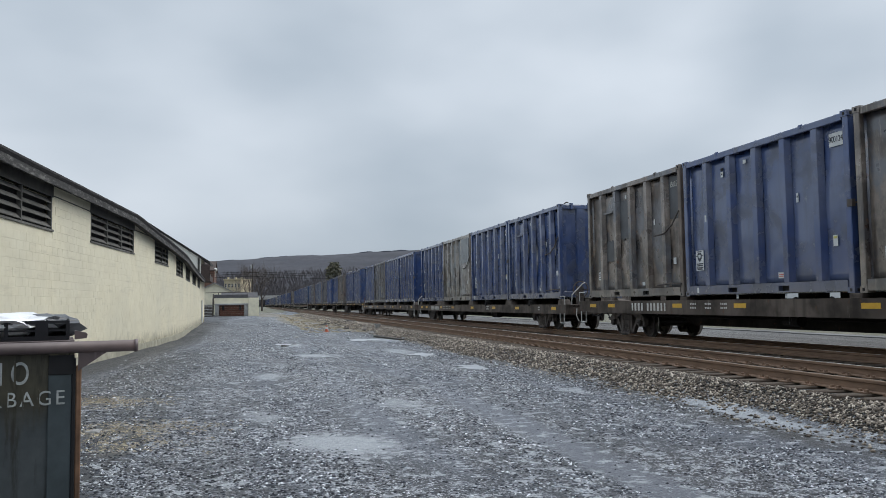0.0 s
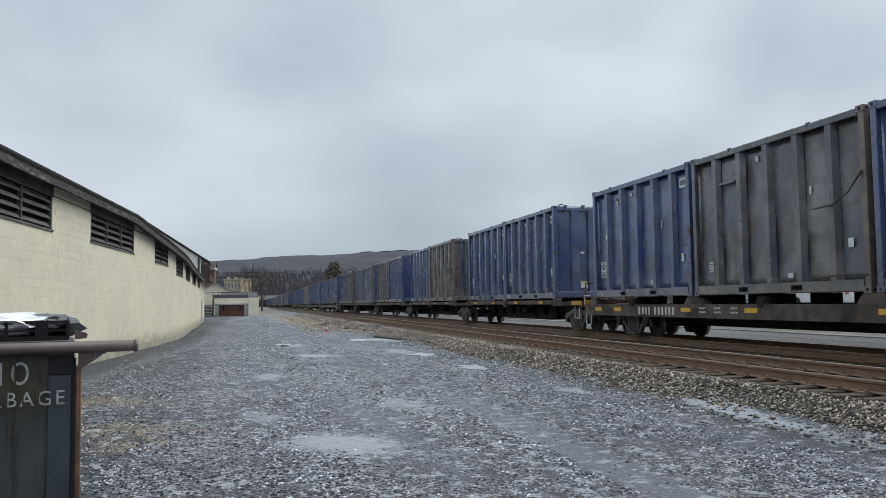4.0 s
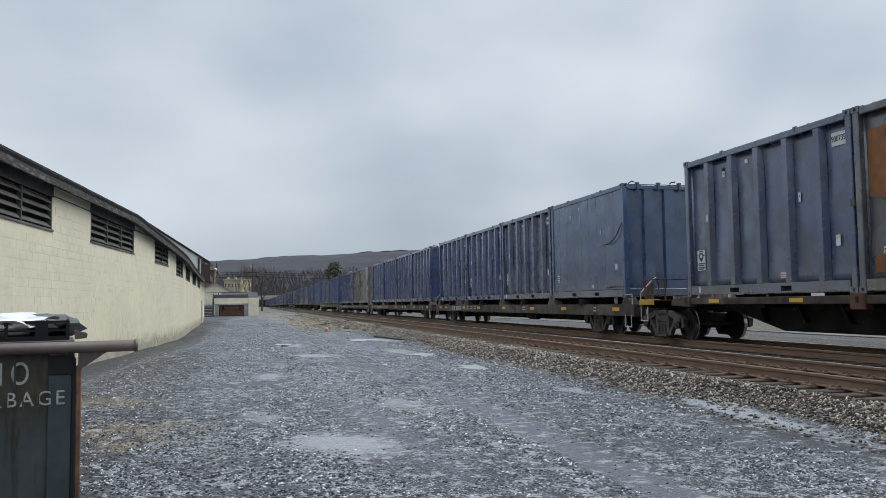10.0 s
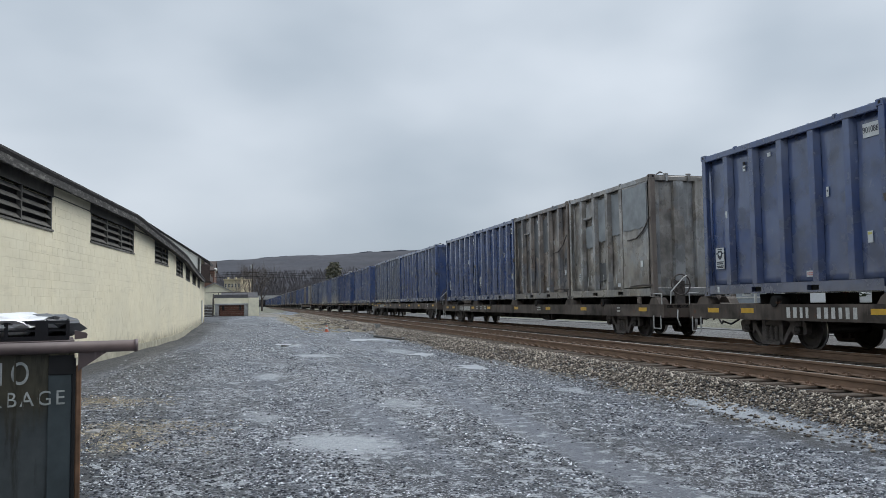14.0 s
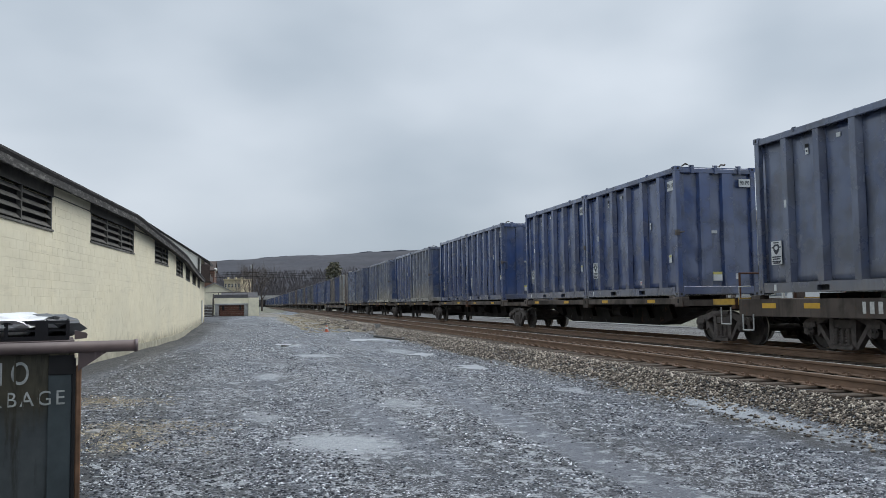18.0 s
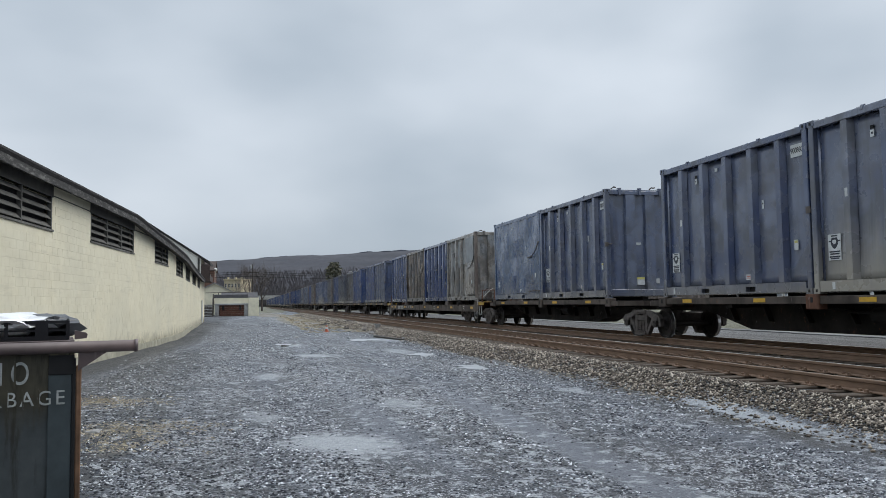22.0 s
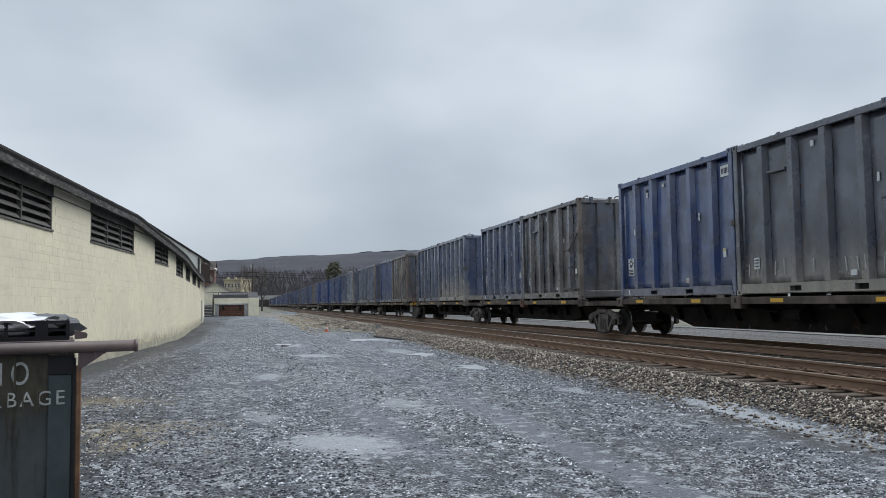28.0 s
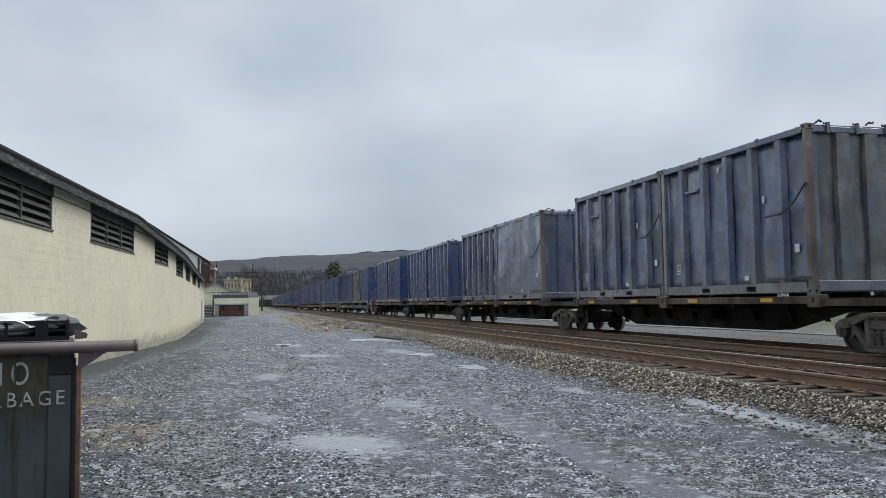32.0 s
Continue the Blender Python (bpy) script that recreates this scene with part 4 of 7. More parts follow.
    if marks == "olive_patch":
        # creased sheet welded over the leading bays, and pale sheets let into the upper halves of the others
        bm = bmesh.new()
        box(bm, -CW / 2 - 0.002, -CW / 2 + 0.012, y_at(0.965), y_at(0.70), 0.30, 3.36)
        bmesh.ops.subdivide_edges(bm, edges=bm.edges[:], cuts=7, use_grid_fill=True)
        for v in bm.verts:
            v.co.x += 0.022 * noise.noise(Vector((v.co.y * 1.1, v.co.z * 1.1, seed + 3)))
        part("repair_sheet", bm, mat, c, "battered repair sheet")
        rough_patch(c, 0.835, 2.03, 3.30, 1.52, -CW / 2 - 0.026, M["patch"])
        for u, za, zb in ((0.249, 1.72, 2.45), (0.417, 1.86, 3.26), (0.585, 1.98, 3.30), (0.417, 0.55, 1.15)):
            rough_patch(c, u, za, zb, 0.66, -CW / 2 + 0.125, M["patch"] if za > 1.5 else M["patch_dim"])
        scrawl(c, 0.05, 0.60, seed)
    if marks == "scrawled":
        scrawl(c, 0.05, 0.96, seed)
    if marks == "olive_mend":
        rg2 = random.Random(seed * 3 + 1)
        for u in rg2.sample([0.082, 0.249, 0.417, 0.585, 0.753, 0.92], 3):
            za = rg2.uniform(0.9, 2.3)
            rough_patch(c, u, za, min(3.3, za + rg2.uniform(0.6, 1.5)), 0.64, -CW / 2 + 0.125, M["patch_dim"])
    if marks == "orange":
        for u, z, w, h in ((0.082, 2.45, 0.62, 1.35), (0.417, 2.75, 0.66, 1.75), (0.082, 0.55, 0.46, 0.35)):
            n = 8
            bm = bmesh.new()
            rg2 = random.Random(int(u * 100))
            loop = [(y_at(u) + w / 2 * math.copysign(1, math.cos(a)) * rg2.uniform(0.8, 1), z + h / 2 * math.sin(a) * rg2.uniform(0.85, 1.1)) for a in [2 * math.pi * (k + 0.5) / 16 for k in range(16)]]
            vs = [bm.verts.new((-CW / 2 + 0.13, a, b)) for a, b in loop]
            bm.faces.new(vs)
            ex = bmesh.ops.extrude_face_region(bm, geom=bm.faces[:])
            bmesh.ops.translate(bm, vec=(-0.012, 0, 0), verts=[g for g in ex["geom"] if isinstance(g, bmesh.types.BMVert)])
            bmesh.ops.recalc_face_normals(bm, faces=bm.faces)
            part("primer_patch", bm, M["orange"], c, "orange primer patch")
    return c


# ---- bogies and cars ----
def wheel_profile():
    return [(0.0, 0.09), (0.10, 0.09), (0.115, 0.035), (0.20, -0.005), (0.345, 0.015), (0.365, 0.055), (0.415, 0.055), (0.420, -0.045), (0.448, -0.055), (0.448, -0.078), (0.36, -0.078), (0.335, -0.03), (0.19, -0.05), (0.11, -0.05), (0.10, -0.10), (0.0, -0.10)]


def make_wheelset_mesh():
    bm = bmesh.new()
    n = 24
    for s in (-1, 1):
        prof = wheel_profile()
        rings = []
        for r, w in prof:
            rings.append([bm.verts.new((s * (0.735 + w), r * math.cos(2 * math.pi * i / n), r * math.sin(2 * math.pi * i / n))) for i in range(n)] if r > 0 else [bm.verts.new((s * (0.735 + w), 0, 0))])
        for k, (a, b) in enumerate(zip(rings, rings[1:])):
            for i in range(n):
                j = (i + 1) % n
                if len(a) == 1:
                    f = bm.faces.new([a[0], b[i], b[j]])
                elif len(b) == 1:
                    f = bm.faces.new([a[i], b[0], a[j]])
                else:
                    f = bm.faces.new([a[i], b[i], b[j], a[j]])
                f.material_index = 1 if k in (6, 7) else 0
    rod(bm, (-1.02, 0, 0), (1.02, 0, 0), 0.075, 12)
    for s in (-1, 1):
        rod(bm, (s * 0.98, 0, 0), (s * 1.10, 0, 0), 0.10, 12)
        for k in range(3):
            a = 2.094 * k
            rod(bm, (s * 1.09, 0.055 * math.cos(a), 0.055 * math.sin(a)), (s * 1.125, 0.055 * math.cos(a), 0.055 * math.sin(a)), 0.018, 6)
    bmesh.ops.recalc_face_normals(bm, faces=bm.faces)
    me = bpy.data.meshes.new("wheelset")
    bm.to_mesh(me)
    bm.free()
    me.materials.append(M["wheel"])
    me.materials.append(M["tread"])
    return me


WHEEL_R, WHEEL_BASE = 0.42, 1.78
WHEELSET = make_wheelset_mesh()


def make_bogie(parent, y):
    """Two-axle freight bogie at y under a car."""
    bm = bmesh.new()
    box(bm, -0.95, 0.95, -0.20, 0.20, 0.40, 0.72)
    rod(bm, (0, 0, 0.6), (0, 0, 0.80), 0.22, 12)
    bmesh.ops.bevel(bm, geom=[e for e in bm.edges if e.calc_length() > 0.3], offset=0.03, segments=1, affect="EDGES")
    bolster = part("bogie", bm, M["truck"], parent, "grimy cast steel two-axle bogie")
    bolster.matrix_basis = pose(0, y, 0)
    top = [(-1.16, 0.46), (-1.16, 0.56), (-1.02, 0.66), (-0.72, 0.71), (-0.36, 0.80), (0.36, 0.80), (0.72, 0.71), (1.02, 0.66), (1.16, 0.56), (1.16, 0.46), (0.66, 0.56), (0.34, 0.68), (-0.34, 0.68), (-0.66, 0.56)]
    members = [top, [(-0.34, 0.075), (0.34, 0.075), (0.36, 0.16), (-0.36, 0.16)], [(-0.37, 0.12), (-0.24, 0.12), (-0.24, 0.70), (-0.37, 0.70)], [(0.24, 0.12), (0.37, 0.12), (0.37, 0.70), (0.24, 0.70)]]
    for e in (-1, 1):
        members.append([(e * 0.66, 0.58), (e * 0.78, 0.58), (e * 0.40, 0.09), (e * 0.28, 0.09)])
        members.append([(e * 1.16, 0.36), (e * 1.16, 0.56), (e * 1.04, 0.56), (e * 1.04, 0.31)])
        members.append([(e * 0.62, 0.62), (e * 0.62, 0.40), (e * 0.74, 0.30), (e * 0.76, 0.60)])
    for s in (-1, 1):
        bm = bmesh.new()
        xo = s * 1.07
        for i, pl in enumerate(members):
            lo, hi = sorted((s * (0.93 + 0.002 * i), s * (1.07 - 0.003 * i)))
            prism(bm, pl, lo, hi, "x")
        lo, hi = sorted((s * 0.90, s * 1.05))
        box(bm, lo, hi, -0.235, 0.235, 0.50, 0.66)
        for k in range(3):
            lo, hi = sorted((xo, xo + s * 0.025))
            box(bm, lo, hi, -0.30, 0.30, 0.14 + k * 0.015, 0.15 + k * 0.015)
        lo, hi = sorted((xo - s * 0.01, xo + s * 0.045))
        prism(bm, [(-0.36, 0.80), (0.36, 0.80), (0.34, 0.73), (-0.34, 0.73)], lo, hi, "x")
        prism(bm, [(-0.30, 0.075), (0.30, 0.075), (0.34, 0.135), (-0.34, 0.135)], lo, hi, "x")
        bmesh.ops.recalc_face_normals(bm, faces=bm.faces)
        for yy in (-WHEEL_BASE / 2, WHEEL_BASE / 2):
            box(bm, min(s * 0.94, s * 1.10), max(s * 0.94, s * 1.10), yy - 0.14, yy + 0.14, 0.50, 0.60)
        part("sideframe", bm, [M["truck"], M["black"]], bolster, "cast steel sideframe")
        bm = bmesh.new()
        for yy in (-0.17, 0.0, 0.17):
            for zz in range(5):
                rod(bm, (s * 1.045, yy, 0.17 + 0.06 * zz), (s * 1.045, yy, 0.205 + 0.06 * zz), 0.075, 8)
            rod(bm, (s * 1.045, yy, 0.16), (s * 1.045, yy, 0.48), 0.055, 8)
        part("spring_nest", bm, M["truck"], bolster)
    for yy in (-WHEEL_BASE / 2, WHEEL_BASE / 2):
        w = new("wheelset", WHEELSET)
        w.parent = bolster
        w.matrix_basis = pose(0, yy, WHEEL_R)
    bm = bmesh.new()
    for yy in (-0.45, 0.45):
        box(bm, -0.85, 0.85, yy - 0.06, yy + 0.06, 0.30, 0.42)
    part("brake_beam", bm, M["truck"], bolster)
    return bolster


def coupler(parent, y, d):
    bm = bmesh.new()
    box(bm, -0.12, 0.12, min(y, y + d * 0.55), max(y, y + d * 0.55), 0.74, 0.96)
    box(bm, -0.20, 0.16, min(y + d * 0.42, y + d * 0.70), max(y + d * 0.42, y + d * 0.70), 0.70, 1.0)
    bmesh.ops.bevel(bm, geom=bm.edges[:], offset=0.03, segments=1, affect="EDGES")
    part("coupler", bm, M["truck"], parent)
    bm = bmesh.new()
    pts = [(0.25, y, 0.78), (0.28, y + d * 0.2, 0.55), (0.2, y + d * 0.45, 0.42), (0.1, y + d * 0.7, 0.5)]
    pipe(bm, pts, 0.025, 6)
    part("brake_hose", bm, M["black"], parent)
    bm = bmesh.new()
    pipe(bm, [(-0.3, y, 0.82), (-0.4, y + d * 0.25, 0.6), (-0.3, y + d * 0.5, 0.55), (-0.1, y + d * 0.7, 0.7)], 0.02, 6)
    part("brake_hose", bm, M["black"], parent)


def brake_wheel(parent, x, y, z, r=0.29):
    """Hand-brake wheel facing along the train."""
    bm = bmesh.new()
    n = 18
    pipe(bm, [(x + r * math.cos(2 * math.pi * i / n), y, z + r * math.sin(2 * math.pi * i / n)) for i in range(n + 1)], 0.022, 6)
    for k in range(5):
        a = 2 * math.pi * k / 5
        rod(bm, (x, y, z), (x + r * math.cos(a), y, z + r * math.sin(a)), 0.014, 5)
    box(bm, x - 0.12, x + 0.12, y, y + 0.16, z - 0.55, z + 0.1)
    part("brake_wheel", bm, M["truck"], parent, "dark hand-brake wheel")


def grab(parent, pts, r=0.014, mat=None):
    bm = bmesh.new()
    pipe(bm, pts, r, 6)
    part("grab_iron", bm, mat or M["hose"], parent)


A_HALF, A_PITCH = 13.12, 6.257      # half body length of the long flatcar, pitch of its containers
B_PITCH = 6.157


def bars_text(parent, y0, z, n, w, h, gap, x, mat, rg):
    """Lettering that is given as plain bars."""
    bm = bmesh.new()
    y = y0
    for i in range(n):
        ww = w * rg.uniform(0.75, 1.1)
        box(bm, x - 0.004, x + 0.003, y - ww, y, z - h / 2, z + h / 2)
        y -= ww + gap
    part("stencil_mark", bm, mat, parent, "plain white stencilled bars")


def step_line(pitch, n, spans, low, high):
    """Upper edge of a stringer with raised bearers under each container, from +y to -y."""
    pts = []
    for i in range(n):
        for a, b in spans:
            y = (i - n / 2) * pitch
            pts += [(y + a, low), (y + a, high), (y + b, high), (y + b, low)]
    return pts[::-1]


def make_long_car(saddle, seed):
    """Long flatcar for four containers; origin on the rails under its middle."""
    rg = random.Random(seed)
    car = empty("flatcar", Matrix.Identity(4), "long grimy brown steel flatcar carrying four containers" if not saddle else "long dark flatcar with raised container saddles", "railway car", "cars of the train")
    z0, z1 = (0.70, 1.08) if not saddle else (0.62, 0.97)
    hw = 1.30
    for s in (-1, 1):
        bm = bmesh.new()
        pr = [(s * hw, z0), (s * hw, z1), (s * (hw - 0.10), z1), (s * (hw - 0.10), z1 - 0.03), (s * (hw - 0.02), z1 - 0.03), (s * (hw - 0.02), z0 + 0.03), (s * (hw - 0.10), z0 + 0.03), (s * (hw - 0.10), z0)]
        prism(bm, pr, -A_HALF, A_HALF, "y")
        bmesh.ops.recalc_face_normals(bm, faces=bm.faces)
        part("side_sill", bm, M["car_steel"], car)
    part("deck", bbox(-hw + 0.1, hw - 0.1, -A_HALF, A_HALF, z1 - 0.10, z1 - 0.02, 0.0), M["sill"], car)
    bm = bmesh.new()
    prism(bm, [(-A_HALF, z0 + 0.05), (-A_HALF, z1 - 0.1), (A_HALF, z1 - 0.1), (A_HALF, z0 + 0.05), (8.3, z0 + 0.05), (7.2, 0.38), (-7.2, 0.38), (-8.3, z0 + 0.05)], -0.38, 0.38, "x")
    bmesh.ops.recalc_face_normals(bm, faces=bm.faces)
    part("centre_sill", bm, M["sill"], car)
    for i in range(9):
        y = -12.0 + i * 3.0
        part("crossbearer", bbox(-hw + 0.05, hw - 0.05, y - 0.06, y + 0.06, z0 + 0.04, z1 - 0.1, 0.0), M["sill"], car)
    for e in (-1, 1):
        make_bogie(car, e * 10.05)
        coupler(car, e * A_HALF, e)
        part("end_sill", bbox(-hw, hw, min(e * A_HALF, e * (A_HALF - 0.12)), max(e * A_HALF, e * (A_HALF - 0.12)), z0 - 0.02, z1 + 0.01, 0.012), M["car_steel"], car)
        # sill step and grab irons at the corners
        y = e * (A_HALF - 0.35)
        grab(car, [(-hw - 0.01, y - 0.2, z0 + 0.04), (-hw - 0.01, y - 0.2, z0 - 0.32), (-hw - 0.01, y + 0.2, z0 - 0.32), (-hw - 0.01, y + 0.2, z0 + 0.04)], 0.018)
        grab(car, [(-hw - 0.02, e * (A_HALF - 0.05), z1), (-hw - 0.02, e * (A_HALF - 0.05), z1 + 0.3), (-hw - 0.02, e * (A_HALF - 0.5), z1 + 0.3)], 0.015)
    if saddle:
        for i in range(5):
            y = (i - 2) * A_PITCH
            for s in (-1, 1):
                bm = bmesh.new()
                w = 0.42 if abs(i - 2) < 2 else 0.3
                prism(bm, [(y - w, z1), (y - w + 0.10, DECK - 0.07), (y - w + 0.2, DECK - 0.012), (y + w - 0.2, DECK - 0.012), (y + w - 0.10, DECK - 0.07), (y + w, z1)], min(s * (hw - 0.04), s * (hw - 0.34)), max(s * (hw - 0.04), s * (hw - 0.34)), "x")
                bmesh.ops.recalc_face_normals(bm, faces=bm.faces)
                part("container_saddle", bm, M["car_steel"], car)
        for i in range(4):
            bm = bmesh.new()
            y = (i - 1.5) * A_PITCH + 0.2
            rod(bm, (-hw - 0.03, y, z1 + 0.06), (-hw + 0.3, y, z1 + 0.06), 0.125, 12)
            box(bm, -hw, -hw + 0.2, y - 0.25, y + 0.2, z1, z1 + 0.05)
            part("tie_down_winch", bm, M["sill"], car)
    else:
        for i in range(5):
            y = (i - 2) * A_PITCH
            for s in (-1, 1):
                part("container_pedestal", bbox(min(s * (hw - 0.02), s * (hw - 0.26)), max(s * (hw - 0.02), s * (hw - 0.26)), y - 0.17, y + 0.17, z1 - 0.01, DECK - 0.008, 0.01), M["car_steel"], car)
    bm = bmesh.new()
    prism(bm, [(-12.2, z1 - 0.05), (12.2, z1 - 0.05)] + step_line(A_PITCH, 4, ((0.3, 2.2), (2.9, 3.6), (4.5, 6.0)), z1 + 0.01, DECK + 0.03), 0.2, 0.5, "x")
    bmesh.ops.recalc_face_normals(bm, faces=bm.faces)
    part("deck_stringer", bm, M["sill"], car)
    # brake gear below
    bm = bmesh.new()
    rod(bm, (-0.75, -3.4, 0.55), (-0.75, -2.5, 0.55), 0.2, 12)
    rod(bm, (-0.95, 2.0, 0.6), (-0.95, 2.5, 0.6), 0.13, 10)
    pipe(bm, [(-0.8, -9, 0.62), (-0.8, 9, 0.62)], 0.02, 5)
    box(bm, -1.22, -1.1, -4.4, -4.3, 0.42, 0.72)
    part("air_reservoir", bm, M["sill"], car)
    # yellow reflectors and bars for the markings
    for y in (12.0, 10.6, 6.55, 3.7, -0.4, -4.2, -7.6, -11.9):
        part("reflector", bbox(-hw - 0.006, -hw + 0.004, y - 0.24, y + 0.24, z1 - 0.20, z1 - 0.09, 0.0), M["reflector"], car, "yellow reflector strip")
    bars_text(car, 9.2, z1 - 0.18, 4, 0.105, 0.22, 0.10, -hw, M["stencil"], rg)
    bars_text(car, 8.25, z1 - 0.18, 6, 0.105, 0.22, 0.10, -hw, M["stencil"], rg)
    for y, n in ((5.9, 4), (5.2, 4), (4.5, 4), (-3.0, 5), (-10.2, 3)):
        bars_text(car, y, z1 - 0.10, n, 0.05, 0.045, 0.03, -hw, M["stencil"], rg)
        bars_text(car, y, z1 - 0.20, n, 0.05, 0.045, 0.03, -hw, M["stencil"], rg)
    brake_wheel(car, -0.62, -A_HALF + 0.22, z1 + 0.55)
    grab(car, [(-1.05, -A_HALF + 0.05, z1), (-1.05, -A_HALF + 0.02, z1 + 0.35), (-0.6, -A_HALF + 0.1, z1 + 0.75), (-0.45, -A_HALF + 0.2, z1 + 0.8)], 0.018)
    grab(car, [(-0.9, -A_HALF - 0.05, z0 + 0.2), (-0.95, -A_HALF - 0.12, z0 - 0.05), (-0.85, -A_HALF - 0.1, z0 - 0.25)], 0.018)
    return car


def make_spine_unit(first, last, seed):
    """One unit of an articulated spine car for two containers; bogie at its trailing end, and at the leading end of the first unit."""
    rg = random.Random(seed)
    car = empty("spine_car", Matrix.Identity(4), "articulated spine car unit with a deep dark centre sill", "railway car", "cars of the train")
    half = B_PITCH + 1.62
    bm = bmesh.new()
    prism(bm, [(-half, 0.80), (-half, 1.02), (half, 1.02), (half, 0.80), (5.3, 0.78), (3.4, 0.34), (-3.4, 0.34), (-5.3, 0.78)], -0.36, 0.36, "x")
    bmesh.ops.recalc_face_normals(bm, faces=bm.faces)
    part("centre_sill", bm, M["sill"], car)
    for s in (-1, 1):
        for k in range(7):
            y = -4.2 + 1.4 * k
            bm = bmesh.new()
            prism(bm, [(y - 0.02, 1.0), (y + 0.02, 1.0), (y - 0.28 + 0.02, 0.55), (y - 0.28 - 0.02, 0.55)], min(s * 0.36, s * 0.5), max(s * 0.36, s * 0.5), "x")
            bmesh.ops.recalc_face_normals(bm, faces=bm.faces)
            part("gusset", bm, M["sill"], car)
    for s in (-1, 1):
        x0, x1 = sorted((s * 1.12, s * 1.24))
        part("side_beam", bbox(x0, x1, -B_PITCH - 0.15, B_PITCH + 0.15, 0.97, 1.135, 0.01), M["car_steel"], car)
        for y in (-B_PITCH - 0.02, 0.0, B_PITCH + 0.02):
            mid = abs(y) < 0.1
            x0, x1 = sorted((s * 1.06, s * 1.275))
            bm = bmesh.new()
            box(bm, x0, x1, y - 0.20, y + 0.20, 0.86 if mid else 0.90, DECK - 0.008)
            bmesh.ops.bevel(bm, geom=bm.edges[:], offset=0.015, segments=1, affect="EDGES")
            box(bm, s * 1.279 - 0.004, s * 1.279 + 0.004, y - 0.035, y + 0.035, 1.0, 1.11, None, 1)
            part("container_pedestal", bm, [M["car_rust"] if mid and seed % 2 else M["car_steel"], M["black"]], car)
    for y in (-4.6, -1.5, 1.8, 4.9):
        part("reflector", bbox(-1.246, -1.236, y - 0.22, y + 0.22, 1.01, 1.10, 0.0), M["reflector"], car, "yellow reflector strip")
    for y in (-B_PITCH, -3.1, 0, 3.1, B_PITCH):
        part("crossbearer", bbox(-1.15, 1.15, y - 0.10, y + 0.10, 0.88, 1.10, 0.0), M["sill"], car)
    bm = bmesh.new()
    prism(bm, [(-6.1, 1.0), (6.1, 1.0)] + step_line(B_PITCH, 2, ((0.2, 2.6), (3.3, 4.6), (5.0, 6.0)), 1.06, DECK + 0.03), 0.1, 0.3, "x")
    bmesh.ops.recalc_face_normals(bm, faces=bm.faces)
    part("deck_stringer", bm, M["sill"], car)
    # end arms over the bogies
    for e in (-1, 1):
        bm = bmesh.new()
        prism(bm, [(-1.24, e * (B_PITCH - 0.1)), (1.24, e * (B_PITCH - 0.1)), (1.24, e * (B_PITCH + 0.75)), (0.8, e * half), (-0.8, e * half), (-1.24, e * (B_PITCH + 0.75))], 0.93, 1.07, "z")
        bmesh.ops.recalc_face_normals(bm, faces=bm.faces)
        part("end_platform", bm, M["car_steel"], car)
    make_bogie(car, half + 0.08)
    bm = bmesh.new()
    rod(bm, (-0.62, -1.6, 0.74), (-0.62, -1.0, 0.74), 0.16, 10)
    pipe(bm, [(-0.5, 0.6, 0.88), (-0.6, -0.4, 0.80), (-0.6, -1.0, 0.78)], 0.03, 6)
    part("brake_cylinder", bm, M["sill"], car)
    for e, on in ((-1, first), (1, last)):
        if not on:
            continue
        if e < 0:
            make_bogie(car, -half - 0.08)
        ye = e * (half + 1.0)
        part("end_sill", bbox(-1.28, 1.28, min(ye, ye - e * 0.14), max(ye, ye - e * 0.14), 0.86, 1.10, 0.012), M["car_rust"], car)
        bm = bmesh.new()
        box(bm, -0.36, 0.36, min(e * half, ye), max(e * half, ye), 0.72, 1.02)
        part("draft_sill", bm, M["sill"], car)
        for s in (-1, 1):
            part("yellow_board", bbox(s * 0.9 - 0.3, s * 0.9 + 0.3, ye - 0.1 if e < 0 else ye - 0.0, ye + 0.0 if e < 0 else ye + 0.1, 0.95, 1.12, 0.008), M["yellow_rail"], car, "yellow painted end board")
        part("yellow_board", bbox(-1.29, -1.275, min(ye, ye - e * 0.9), max(ye, ye - e * 0.9), 0.96, 1.10, 0.0), M["yellow_rail"], car, "yellow painted end board")
        part("walkway", bbox(-1.28, 1.28, min(ye, ye - e * 0.95), max(ye, ye - e * 0.95), 1.07, 1.10, 0.0), M["car_rust"], car)
        for x in (-1.1, -0.45, 0.4):
            grab(car, [(x, ye - e * 0.05, 1.1), (x, ye - e * 0.05, 1.72)], 0.03, M["car_rust"])
        grab(car, [(-1.1, ye - e * 0.05, 1.7), (0.4, ye - e * 0.05, 1.7)], 0.025, M["car_rust"])
        brake_wheel(car, 0.75, ye - e * 0.3, 1.62)
        coupler(car, ye, e)
        grab(car, [(-1.30, ye - e * 0.15, 0.9), (-1.30, ye - e * 0.15, 0.5), (-1.30, ye - e * 0.55, 0.5), (-1.30, ye - e * 0.55, 0.9)], 0.018)
    return car


